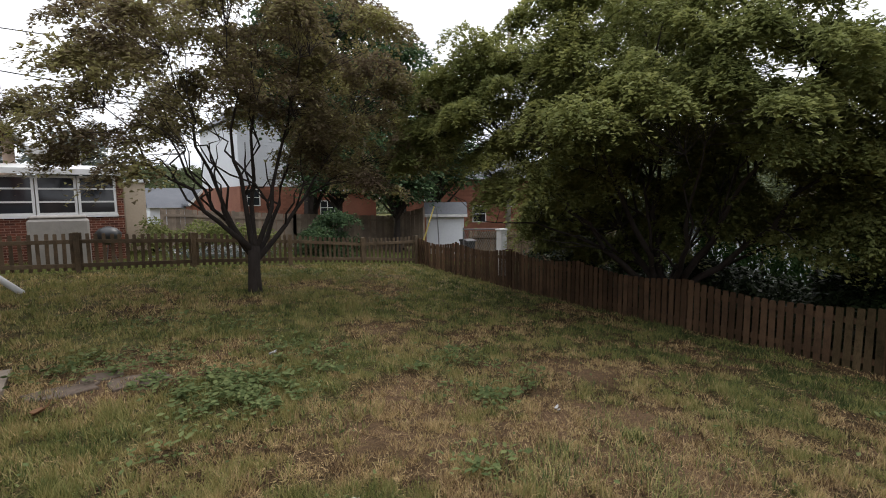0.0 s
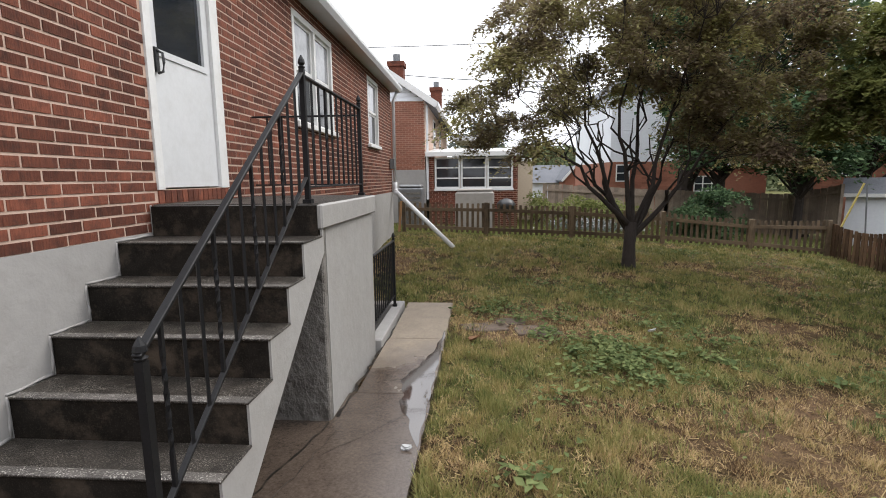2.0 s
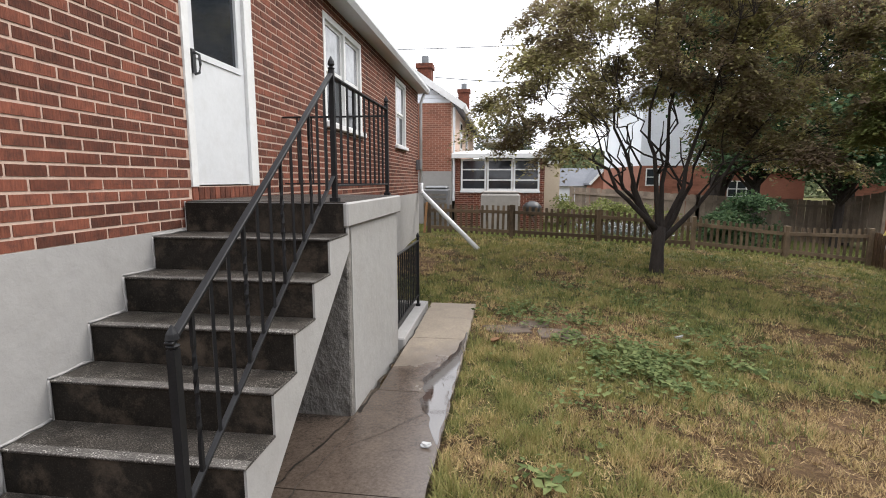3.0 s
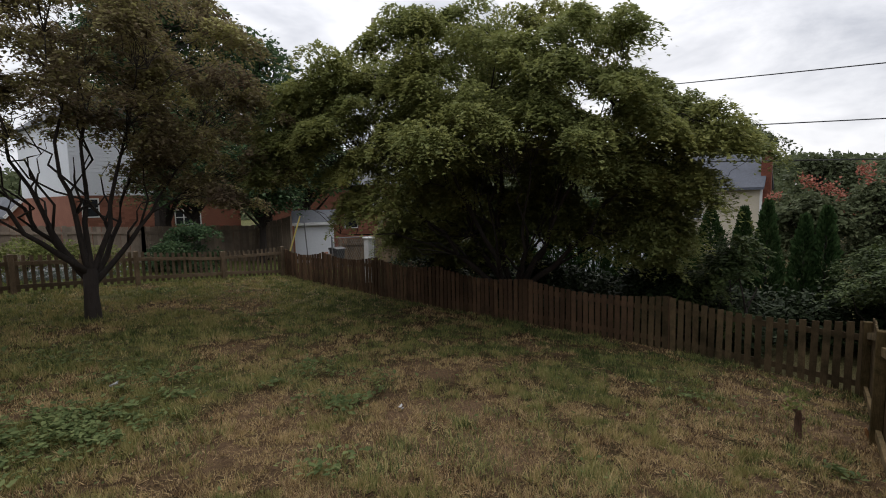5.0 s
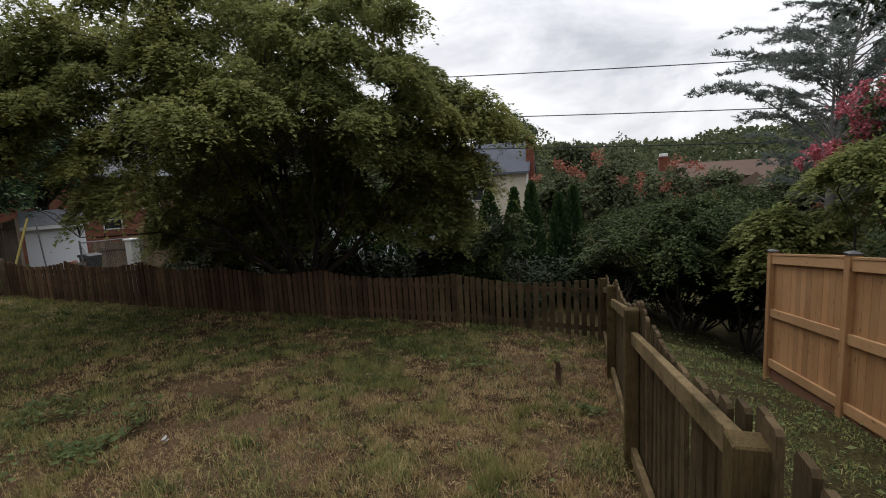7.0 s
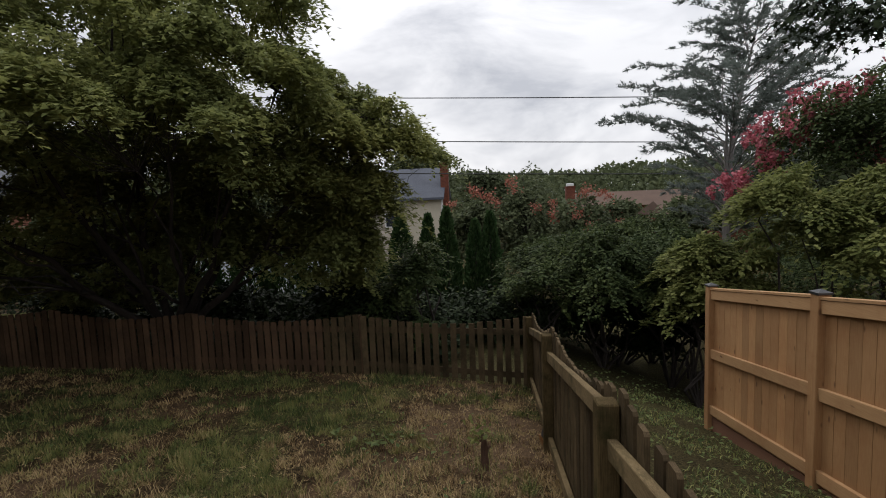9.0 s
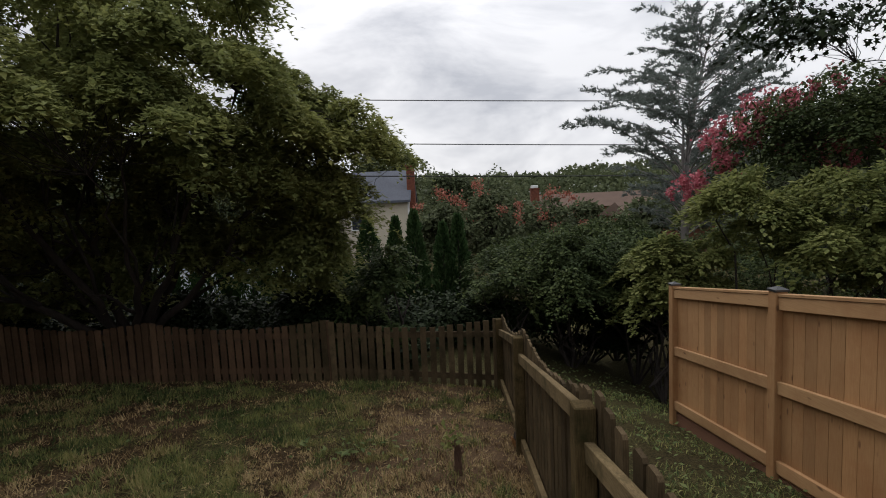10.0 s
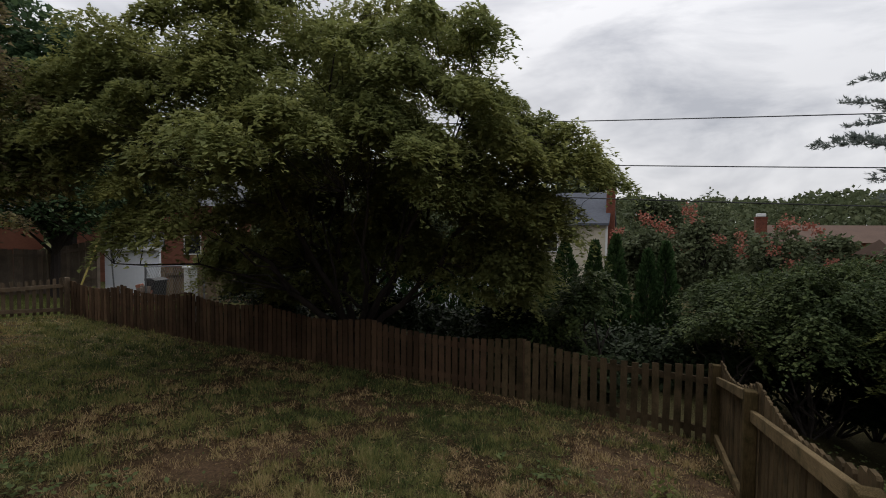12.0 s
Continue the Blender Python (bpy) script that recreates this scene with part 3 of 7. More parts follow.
def make_house():
    house = thing("brick_house", "red brick house with white stucco base, windows and a rear door", "house")
    b = Build()
    wall_with_holes(b, XW - 0.22, XW - 0.004, YH0 + 0.004, YH1 - 0.012, Z_STUCCO, Z_EAVE + 0.1, OPENINGS)
    part("wall", b.mesh("wall", MORTAR, weld=True), MORTAR, house, "red brick wall with pale mortar joints")
    for lo, hi in (((XW - 7.5, YH0 + 0.004), (XW - 0.22, YH0 + 0.22)), ((XW - 7.5, YH1 - 0.22), (XW - 0.22, YH1 - 0.012)), ((XW - 7.5, YH0 + 0.22), (XW - 7.3, YH1 - 0.22))):
        part("wall", Build().box((*lo, Z_STUCCO), (*hi, Z_EAVE + 0.1)), MORTAR, house, "red brick wall with pale mortar joints")
    for ya, yb, low in ((YH0 - 0.012, 5.32, -0.4), (5.32, 6.75, -1.6), (6.75, YH1 + 0.012, -0.4)):
        part("foundation", Build().box((XW - 7.5, ya, low), (XW + 0.012, yb, Z_STUCCO)), STUCCO, house, "white painted stucco foundation")
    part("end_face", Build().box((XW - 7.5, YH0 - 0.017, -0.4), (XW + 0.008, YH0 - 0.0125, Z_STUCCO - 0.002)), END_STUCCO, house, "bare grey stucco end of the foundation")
    inner = Build().box((XW - 1.2, YH0 + 0.3, 1.4), (XW - 1.15, YH1 - 0.3, Z_EAVE))
    part("inner_wall", inner, BEIGE, house, "dim inner wall")
    roof = Build()
    ridge = XW - 3.7
    roof.prism([(XW + 0.16, Z_EAVE + 0.06), (ridge, Z_EAVE + 2.35), (XW - 7.6, Z_EAVE + 0.06), (XW - 7.6, Z_EAVE + 0.2), (ridge, Z_EAVE + 2.5), (XW + 0.2, Z_EAVE + 0.16)], "y", YH0 - 0.15, YH1 + 0.15)
    part("roof", roof, SHINGLE, house, "grey shingle roof")
    for y0, y1 in ((YH0 + 0.012, YH0 + 0.2), (YH1 - 0.2, YH1 - 0.012)):
        part("gable", Build().prism([(XW - 0.1, Z_EAVE + 0.1), (ridge, Z_EAVE + 2.3), (XW - 7.4, Z_EAVE + 0.1)], "y", y0, y1), SIDING_WHITE, house, "white siding gable")
    part("soffit", Build().box((XW - 0.02, YH0 - 0.15, Z_EAVE), (XW + 0.17, YH1 + 0.13, Z_EAVE + 0.035)), WHITE_METAL, house, "white soffit under the eave")
    g = Build().prism([(XW + 0.17, Z_EAVE - 0.015), (XW + 0.25, Z_EAVE - 0.015), (XW + 0.29, Z_EAVE + 0.05), (XW + 0.29, Z_EAVE + 0.10), (XW + 0.275, Z_EAVE + 0.10), (XW + 0.24, Z_EAVE + 0.01), (XW + 0.17, Z_EAVE + 0.01)], "y", YH0 - 0.15, YH1 + 0.13)
    part("gutter", g, WHITE_METAL, house, "white metal gutter along the eave")
    part("gutter_end", Build().box((XW + 0.17, YH1 + 0.13, Z_EAVE - 0.015), (XW + 0.29, YH1 + 0.135, Z_EAVE + 0.1)), WHITE_METAL, house)
    return house


HOUSE = make_house()


def sash_window(holes, panes, label):
    """A white double-hung window set into the wall; panes side by side."""
    y0, y1, z0, z1 = holes
    w = thing("window", label, "window", kind="structure")
    f = Build()
    t, xo, xi = 0.07, XW + 0.005, XW - 0.12
    f.box((xi, y0, z0 + 0.04), (xo, y0 + t, z1)).box((xi, y1 - t, z0 + 0.04), (xo, y1, z1)).box((xi, y0 + t, z1 - t), (xo, y1 - t, z1))
    step = (y1 - y0 - t) / panes
    for i in range(1, panes):
        f.box((xi, y0 + i * step, z0 + 0.04), (xo, y0 + i * step + t, z1 - t))
    part("window_frame", f.mesh("window_frame", WHITE_PAINT, weld=True), WHITE_PAINT, w)
    part("window_sill", Build().box((XW - 0.15, y0 - 0.04, z0 - 0.03), (XW + 0.06, y1 + 0.04, z0 + 0.04)), WHITE_PAINT, w, bevel=0.008)
    zm = z0 + (z1 - z0) * 0.5
    for i in range(panes):
        a, c = y0 + i * step + t, y0 + (i + 1) * step
        for lo, hi, dx in ((z0 + 0.04, zm, -0.05), (zm, z1 - t, -0.03)):
            s, e = Build(), 0.045
            xa, xb = XW + dx - 0.03, XW + dx
            s.box((xa, a, lo), (xb, a + e, hi)).box((xa, c - e, lo), (xb, c, hi)).box((xa, a + e, lo), (xb, c - e, lo + e)).box((xa, a + e, hi - e), (xb, c - e, hi))
            sash = part("sash", s.mesh("sash", WHITE_PAINT, weld=True), WHITE_PAINT, w)
            part("pane", Build().box((xa + 0.01, a + e, lo + e), (xa + 0.018, c - e, hi - e)), DARK_GLASS if lo < zm - 0.01 else CURTAIN_GLASS, sash, "dark reflecting glass pane")
    return w


sash_window(WIN_A, 2, "white paired double-hung window in the brick wall")
sash_window(WIN_B, 1, "white double-hung window in the brick wall")


def make_door():
    y0, y1, z0, z1 = DOOR
    d = thing("storm_door", "closed white storm door with a dark upper pane", "door", kind="structure")
    f = Build().box((XW - 0.1, y0, z0), (XW + 0.012, y0 + 0.07, z1)).box((XW - 0.1, y1 - 0.12, z0), (XW + 0.012, y1, z1)).box((XW - 0.1, y0 + 0.07, z1 - 0.08), (XW + 0.012, y1 - 0.12, z1))
    part("door_frame", f.mesh("door_frame", WHITE_PAINT, weld=True), WHITE_PAINT, d)
    a, c, zp = y0 + 0.075, y1 - 0.125, 2.58
    p = Build().box((XW - 0.055, a, z0 + 0.012), (XW - 0.015, c, zp)).box((XW - 0.055, a, zp), (XW - 0.015, a + 0.08, z1 - 0.085)).box((XW - 0.055, c - 0.08, zp), (XW - 0.015, c, z1 - 0.085)).box((XW - 0.055, a + 0.08, z1 - 0.2), (XW - 0.015, c - 0.08, z1 - 0.085))
    leaf = part("door_leaf", p.mesh("door_leaf", WHITE_METAL, weld=True), WHITE_METAL, d, "white metal door leaf")
    part("pane", Build().box((XW - 0.045, a + 0.08, zp), (XW - 0.038, c - 0.08, z1 - 0.2)), DARK_GLASS, leaf, "dark glass pane")
    part("pane_trim", Build().box((XW - 0.018, a + 0.06, zp - 0.025), (XW - 0.006, c - 0.06, zp + 0.02)), WHITE_METAL, leaf)
    h = Build().box((XW - 0.015, a + 0.018, 2.44), (XW + 0.012, a + 0.055, 2.60)).tube([(XW + 0.01, a + 0.036, 2.58), (XW + 0.05, a + 0.036, 2.56), (XW + 0.055, a + 0.036, 2.50), (XW + 0.045, a + 0.036, 2.44), (XW + 0.01, a + 0.036, 2.43)], 0.009, 6)
    part("door_handle", h, BLACK_PLASTIC, d, "black pull handle")
    return d


make_door()

def make_unseen_house():
    """Unseen like house added across the side yard to block sky behind the walk."""
    h = thing("brick_house", "unseen plain red brick house added across the side yard to block sky", "house")
    part("wall", Build().box((XW - 7.5, -13.0, -0.4), (XW - 0.5, -3.4, Z_EAVE + 0.1)), BRICK_FAR, h)
    part("roof", Build().prism([(XW - 0.3, Z_EAVE + 0.06), (XW - 4.0, Z_EAVE + 2.5), (XW - 7.7, Z_EAVE + 0.06)], "y", -13.15, -3.25), SHINGLE, h, "grey shingle roof")


make_unseen_house()

# ---------------------------------------------------------------- the stoop
XS, LAND, RISE = -0.847, 1.55, 0.203
NOSE = [3.67, 3.33, 3.075, 2.815, 2.56, 2.30, 2.04]


def make_stoop():
    s = thing("stoop", "concrete stoop with dark worn steps and white sides", "stoop")
    flight = [(3.70, LAND - 0.012)]
    for k, y in enumerate(NOSE):
        flight += [(y, LAND - 0.012 - k * RISE), (y, LAND - 0.012 - (k + 1) * RISE)]
    base_z = LAND - 0.012 - len(NOSE) * RISE
    flight += [(1.78, base_z), (1.78, -0.1), (2.02, -0.1), (3.70, 1.23)]
    b = Build().prism(flight, "x", XW + 0.014, XS - 0.012)
    part("flight", b, STEP_PAINT, s, "dark worn painted concrete flight of steps")
    side = Build().prism(flight, "x", XS - 0.012, XS)
    part("side_face", side, STUCCO, s, "white painted side of the steps")
    for k, y in enumerate(NOSE[1:], 1):
        back = NOSE[k - 1]
        z = LAND - 0.012 - k * RISE
        t = Build().box((XW + 0.02, y - 0.012, z), (XS + 0.004, back - 0.004, z + 0.012))
        part("tread", t, TREAD, s, "worn grey tread", bevel=0.003)
        part("nosing", Build().box((XW + 0.03, y - 0.014, z + 0.008), (XS + 0.002, y + 0.042, z + 0.0135)), NOSING, s, "pale worn nosing")
    rng = random.Random(8)
    for k, y in enumerate(NOSE):
        z = LAND - k * RISE
        back = NOSE[k + 1] if k + 1 < len(NOSE) else y - 0.25
        edge = [(XW + 0.014, y - 0.012 + rng.uniform(-0.008, 0.004), z - RISE * u) for u in (0, 0.2, 0.45, 0.7, 1.0)]
        part("paint_edge", Build().tube(edge, [0.006, 0.009, 0.005, 0.008, 0.006], 6), STUCCO, s, "ragged white paint edge", smooth=True)
        run = [(XW + 0.014, y - 0.012 + (back - y) * u, z - RISE + 0.002 + rng.uniform(0, 0.008)) for u in (0, 0.25, 0.5, 0.75, 1.0)]
        part("paint_edge", Build().tube(run, [0.007, 0.010, 0.004, 0.009, 0.006], 6), STUCCO, s, "ragged white paint edge", smooth=True)
    b = Build().box((XW + 0.014, 3.72, -0.3), (XS - 0.02, 3.80, 1.40))
    part("front_wall", b, STUCCO_GREY, s, "rough grey stucco wall under the steps", bevel=0.01)
    b = Build().box((XW + 0.014, 3.80, -0.3), (XS - 0.018, 5.24, 1.40))
    part("body", b, STUCCO, s, "white stucco body")
    b = Build().box((XW + 0.014, 3.655, LAND - 0.165), (XS + 0.012, 5.30, LAND))
    part("landing", b, STUCCO, s, "white edged landing slab", bevel=0.012)
    part("landing_riser", Build().box((XW + 0.02, 3.645, LAND - RISE), (XS - 0.02, 3.658, LAND - 0.006)), STEP_PAINT, s, "dark top riser")
    part("landing_top", Build().box((XW + 0.02, 3.66, LAND), (XS - 0.01, 5.29, LAND + 0.004)), TREAD, s, "worn grey landing surface")
    return s


make_stoop()


def twisted(b, p, q, r):
    """A square bar from p to q, twisted along its middle."""
    p, q, k = Vector(p), Vector(q), len(b.v)
    n = 14
    for i in range(n + 1):
        t = i / n
        c, a = p.lerp(q, t), math.pi * 5 * min(1, max(0, (t - 0.2) / 0.6)) / 2
        for s in range(4):
            b.v.append((c.x + r * 1.4 * math.cos(a + s * math.pi / 2 + math.pi / 4), c.y + r * 1.4 * math.sin(a + s * math.pi / 2 + math.pi / 4), c.z))
    for i in range(n):
        for s in range(4):
            u, v = k + i * 4 + s, k + i * 4 + (s + 1) % 4
            b.f.append((u, v, v + 4, u + 4))


def finial(b, x, y, z):
    prof = [(0.0, 0.016), (0.012, 0.024), (0.02, 0.012), (0.035, 0.024), (0.055, 0.02), (0.085, 0.003)]
    b.tube([(x, y, z + h) for h, _ in prof], [r for _, r in prof], 8)


def railing(name, label, a, b, top_z, low_z, count, posts):
    """An iron railing between two plan points; top_z, low_z: heights at both ends."""
    r = thing(name, label, "railing", group="black iron railings")
    A, B = Vector((*a, 0)), Vector((*b, 0))
    at = lambda t, z: (A.x + (B.x - A.x) * t, A.y + (B.y - A.y) * t, z[0] + (z[1] - z[0]) * t)
    part("top_rail", Build().bar(at(0, top_z), at(1, top_z), 0.034, 0.016), IRON, r, bevel=0.003)
    part("bottom_rail", Build().bar(at(0, low_z), at(1, low_z), 0.026, 0.013), IRON, r, bevel=0.002)
    for i in range(count):
        t = (i + 1) / (count + 1)
        q = Build()
        if i % 3 == 2:
            twisted(q, at(t, low_z), at(t, top_z), 0.0075)
        else:
            q.tube([at(t, low_z), at(t, top_z)], 0.0088, 4)
        part("baluster", q, IRON, r)
    for (x, y, z0, z1) in posts:
        q = Build().box((x - 0.016, y - 0.016, z0), (x + 0.016, y + 0.016, z1)).box((x - 0.028, y - 0.028, z0), (x + 0.028, y + 0.028, z0 + 0.03))
        finial(q, x, y, z1)
        part("post", q, IRON, r)
    return r


RX = -0.945
railing("stair_railing", "black iron railing sloping down the steps", (RX, 3.70), (RX, 2.04), (2.37, 1.14), (1.72, 0.50), 12, [(RX, 2.06, 0.32, 1.12)])
railing("landing_railing", "black iron railing with finials on the landing", (RX, 3.74), (RX, 5.18), (2.36, 2.36), (1.66, 1.66), 9, [(RX, 3.72, LAND, 2.40), (RX, 5.20, LAND, 2.40)])
railing("landing_railing", "black iron railing between the wall and landing post", (XW + 0.02, 5.20), (RX - 0.02, 5.20), (2.30, 2.30), (1.66, 1.66), 6, [])
railing("stairwell_railing", "black iron railing on the white stairwell curb", (-0.90, 5.36), (-0.90, 6.62), (0.93, 0.93), (0.22, 0.22), 11, [(-0.90, 6.62, 0.075, 0.95)])


def make_stairwell():
    w = thing("stairwell", "basement stairwell with a low white curb", "stairwell", kind="structure")
    x0, x1, y0, y1 = WELL
    part("curb", Build().box((x1, y0 - 0.02, -1.5), (x1 + 0.14, y1 + 0.15, 0.075)).box((x0, y1, -1.5), (x1, y1 + 0.15, 0.075)), STUCCO, w, "white painted curb", bevel=0.012)
    part("well_floor", Build().box((x0, y0, -1.55), (x1, y1, -1.5)), CONCRETE, w)
    part("well_end", Build().box((x0, y0 - 0.07, -1.5), (x1, y0, 0.1)), STUCCO, w)


make_stairwell()


def make_walk():
    """The concrete path in pieces, wet where water has run over it."""
    walk_ob = thing("concrete_path", "stained wet concrete path beside the house", "path", kind="structure")
    rng = random.Random(3)
    for y0, y1, x0, m in ((5.612, 7.08, -0.79, PATH_CONCRETE), (4.212, 5.604, -0.80, PATH_CONCRETE), (2.842, 4.204, -2.0, PATH_CONCRETE), (0.6, 2.834, -2.0, PATH_CONCRETE)):
        pts = [(x0, y0), (-0.2, y0)]
        n = 12
        for i in range(n + 1):
            pts.append((-0.17 + rng.uniform(-0.010, 0.008) - 0.06 * (1 - (y0 + (y1 - y0) * i / n) / 7.1), y0 + (y1 - y0) * i / n))
        pts.append((x0, y1))
        del pts[1]
        b = Build()
        k = len(pts)
        if x0 < -1 and y1 > 3.6:
            pts = [(x0, y0), *pts[1:-1], (-0.86, y1), (-0.86, 3.74), (x0, 3.74)]
            k = len(pts)
        for top in (False, True):
            b.v += [(x, y, gz(-0.6, y) + (0.018 if top else -0.08)) for x, y in pts]
        b.f.append(tuple(range(k - 1, -1, -1)))
        b.f.append(tuple(range(k, 2 * k)))
        b.f += [(i, (i + 1) % k, k + (i + 1) % k, k + i) for i in range(k)]
        part("slab", b, m, walk_ob, "wet dark slab" if y1 < 4.5 else "tan stained slab")


make_walk()


def make_cracks():
    """Ragged cracks in the slabs and the open joint along the stoop's foot."""
    rng = random.Random(17)
    path = bpy.data.objects["concrete_path"]
    for a, c, w in (((-0.835, 3.78), (-0.815, 5.34), 0.014), ((-0.80, 5.36), (-0.79, 6.9), 0.008), ((-1.08, 2.55), (-0.86, 3.70), 0.010), ((-0.93, 2.6), (-0.78, 3.6), 0.004), ((-0.84, 3.2), (-0.3, 3.9), 0.003), ((-0.78, 6.55), (-0.2, 6.35), 0.004)):
        n = 16
        left, right = [], []
        for i in range(n + 1):
            x, y = a[0] + (c[0] - a[0]) * i / n, a[1] + (c[1] - a[1]) * i / n
            dx, dy = rng.uniform(-0.014, 0.014), rng.uniform(-0.01, 0.01)
            h = w * rng.uniform(0.35, 1.1)
            left.append((x + dx - h, y + dy + h * 0.4, gz(-0.6, y) + 0.0205))
            right.append((x + dx + h, y + dy - h * 0.4, gz(-0.6, y) + 0.0205))
        b = Build()
        b.v = left + right
        b.f = [(i, n + 1 + i, n + 2 + i, i + 1) for i in range(n)]
        part("crack", b, STEP_PAINT, path, "dark ragged crack")


make_cracks()


# ---------------------------------------------------------------- fences
def picket_mesh(name, w, h, t, material, tip="dog"):
    """A picket that stands at the origin, its width along x."""
    b = Build()
    if tip == "dog":
        out = [(-w / 2, 0), (w / 2, 0), (w / 2, h - 0.16 * w), (w * 0.36, h), (-w * 0.36, h), (-w / 2, h - 0.16 * w)]
    else:
        out = [(-w / 2, 0), (w / 2, 0), (w / 2, h), (-w / 2, h)]
    b.prism(out, "y", -t / 2, t / 2)
    return b.mesh(name, material)


def post_part(fence, x, y, z0, z1, w, material, label="", cap=None):
    b = Build().box((x - w / 2, y - w / 2, z0), (x + w / 2, y + w / 2, z1))
    p = part("post", b, material, fence, label, bevel=0.006)
    if cap is not None:
        c = Build()
        e = w / 2 + 0.008
        c.box((x - e, y - e, z1), (x + e, y + e, z1 + 0.018))
        k = len(c.v)
        c.v += [(x - e, y - e, z1 + 0.018), (x + e, y - e, z1 + 0.018), (x + e, y + e, z1 + 0.018), (x - e, y + e, z1 + 0.018), (x, y, z1 + 0.045)]
        c.f += [(k, k + 1, k + 4), (k + 1, k + 2, k + 4), (k + 2, k + 3, k + 4), (k + 3, k, k + 4)]
        part("cap", c, cap, p, "black post cap")
    return p


def make_back_fence():
    """The open picket fence across the end of the lawn; its top dips a little between posts."""
    f = thing("picket_fence", "open dark wooden picket fence across the lawn's end", "fence")
    rng = random.Random(11)
    posts = [-1.80, 0.40, 2.64, 4.99, 7.19, 9.10]
    top = lambda x: float(np.interp(x, [-1.8, 0.4, 2.64, 4.99, 7.19, 9.13], [1.09, 1.05, 0.95, 0.79, 0.58, 0.545]))
    for x in posts:
        post_part(f, x, LF_Y - 0.05, gz(x, LF_Y) - 0.2, top(x) + 0.01, 0.095, PICKET_DARK, "square dark fence post")
    for a, c in zip(posts, posts[1:]):
        for zb in (-0.2, None):
            za = top(a) - 0.19 if zb else gz(a, LF_Y) + 0.17
            zc = top(c) - 0.19 if zb else gz(c, LF_Y) + 0.17
            part("rail", Build().bar((a + 0.05, LF_Y - 0.02, za), (c - 0.05, LF_Y - 0.02, zc), 0.04, 0.085), PICKET_DARK, f)
    meshes = [picket_mesh("picket", 0.068, 0.70 + 0.02 * i, 0.019, PICKET_DARK) for i in range(14)]
    x = -1.93
    while x < 9.15:
        i = max(j for j, p in enumerate([-3, *posts]) if p <= x)
        full = [-3.9, *posts, 11.2]
        u = (x - full[i]) / (full[i + 1] - full[i])
        zt = top(x) - 0.035 * math.sin(math.pi * min(1, max(0, u))) + rng.uniform(-0.008, 0.008)
        h = max(0.70, min(0.96, zt - gz(x, LF_Y) - 0.06))
        k = int(round((h - 0.70) / 0.02))
        ob = part("picket", meshes[min(13, k)], PICKET_DARK, f)
        ob.matrix_basis = pose(x, LF_Y + 0.012, zt - 0.70 - 0.02 * min(13, k), rng.uniform(-0.6, 0.6), rng.uniform(-0.9, 0.9), 0)
        x += 0.142 + rng.uniform(-0.004, 0.004)


make_back_fence()

DF_POSTS = [-0.47, 2.10, 4.86, 7.20, 9.32, 11.5, 13.42]


def df_top(y):
    base = float(np.interp(y, [-0.47, 2.10, 4.9, 7.2, 9.3, 11.5, 13.4], [0.045, 0.125, 0.20, 0.30, 0.395, 0.415, 0.43]))
    for a, c in zip(DF_POSTS, DF_POSTS[1:]):
        if a <= y <= c:
            u = (y - a) / (c - a)
            return base + 0.05 - 0.13 * math.sin(math.pi * u) ** 0.8
    return base


def make_side_fence():
    """The close reddish picket fence along the low side, scalloped between posts."""
    f = thing("picket_fence", "close reddish-brown picket fence with a scalloped top", "fence")
    rng = random.Random(12)
    for y in DF_POSTS:
        post_part(f, DF_X + 0.05, y, gz(DF_X, y) - 0.2, df_top(y) - 0.03, 0.09, PICKET_RED, "square stained fence post")
    for a, c in zip(DF_POSTS, DF_POSTS[1:]):
        for lo in (False, True):
            za, zc = ((gz(DF_X, a) + 0.16, gz(DF_X, c) + 0.16) if lo else (df_top(a) - 0.25, df_top(c) - 0.25))
            part("rail", Build().bar((DF_X + 0.035, a + 0.045, za), (DF_X + 0.035, c - 0.045, zc), 0.04, 0.085), PICKET_RED if a > 1 else PICKET_TAN, f)
    meshes = {m: [picket_mesh("picket", 0.089, 0.72 + 0.02 * i, 0.018, m, tip) for i in range(22)] for m, tip in ((PICKET_RED, "dog"), (PICKET_TAN, "flat"))}
    y = -0.44
    while y < 13.45:
        zt = df_top(y) + rng.uniform(-0.01, 0.01)
        h = zt - gz(DF_X, y) + 0.015
        k = min(21, max(0, int(round((h - 0.72) / 0.02))))
        wood = PICKET_TAN if y < 2.6 else PICKET_RED
        ob = part("picket", meshes[wood][k], wood, f)
        ob.matrix_basis = pose(DF_X + rng.uniform(-0.003, 0.003), y, zt - 0.72 - 0.02 * k, rng.uniform(-0.8, 0.8), rng.uniform(-0.7, 0.7), 90)
        y += (0.135 if y < 1.3 else 0.117) + rng.uniform(-0.006, 0.006)


make_side_fence()

GF_POSTS = [(9.10, 0.10), (6.45, 0.575), (4.1, 0.945), (2.08, 1.155), (-0.2, 1.46)]


def gf_line(x):
    """The fence runs a little out of true."""
    return float(np.interp(x, [-0.6, 2.08, 4.1, 6.45, 9.1], [-0.48, -0.462, -0.398, -0.43, GF_Y]))


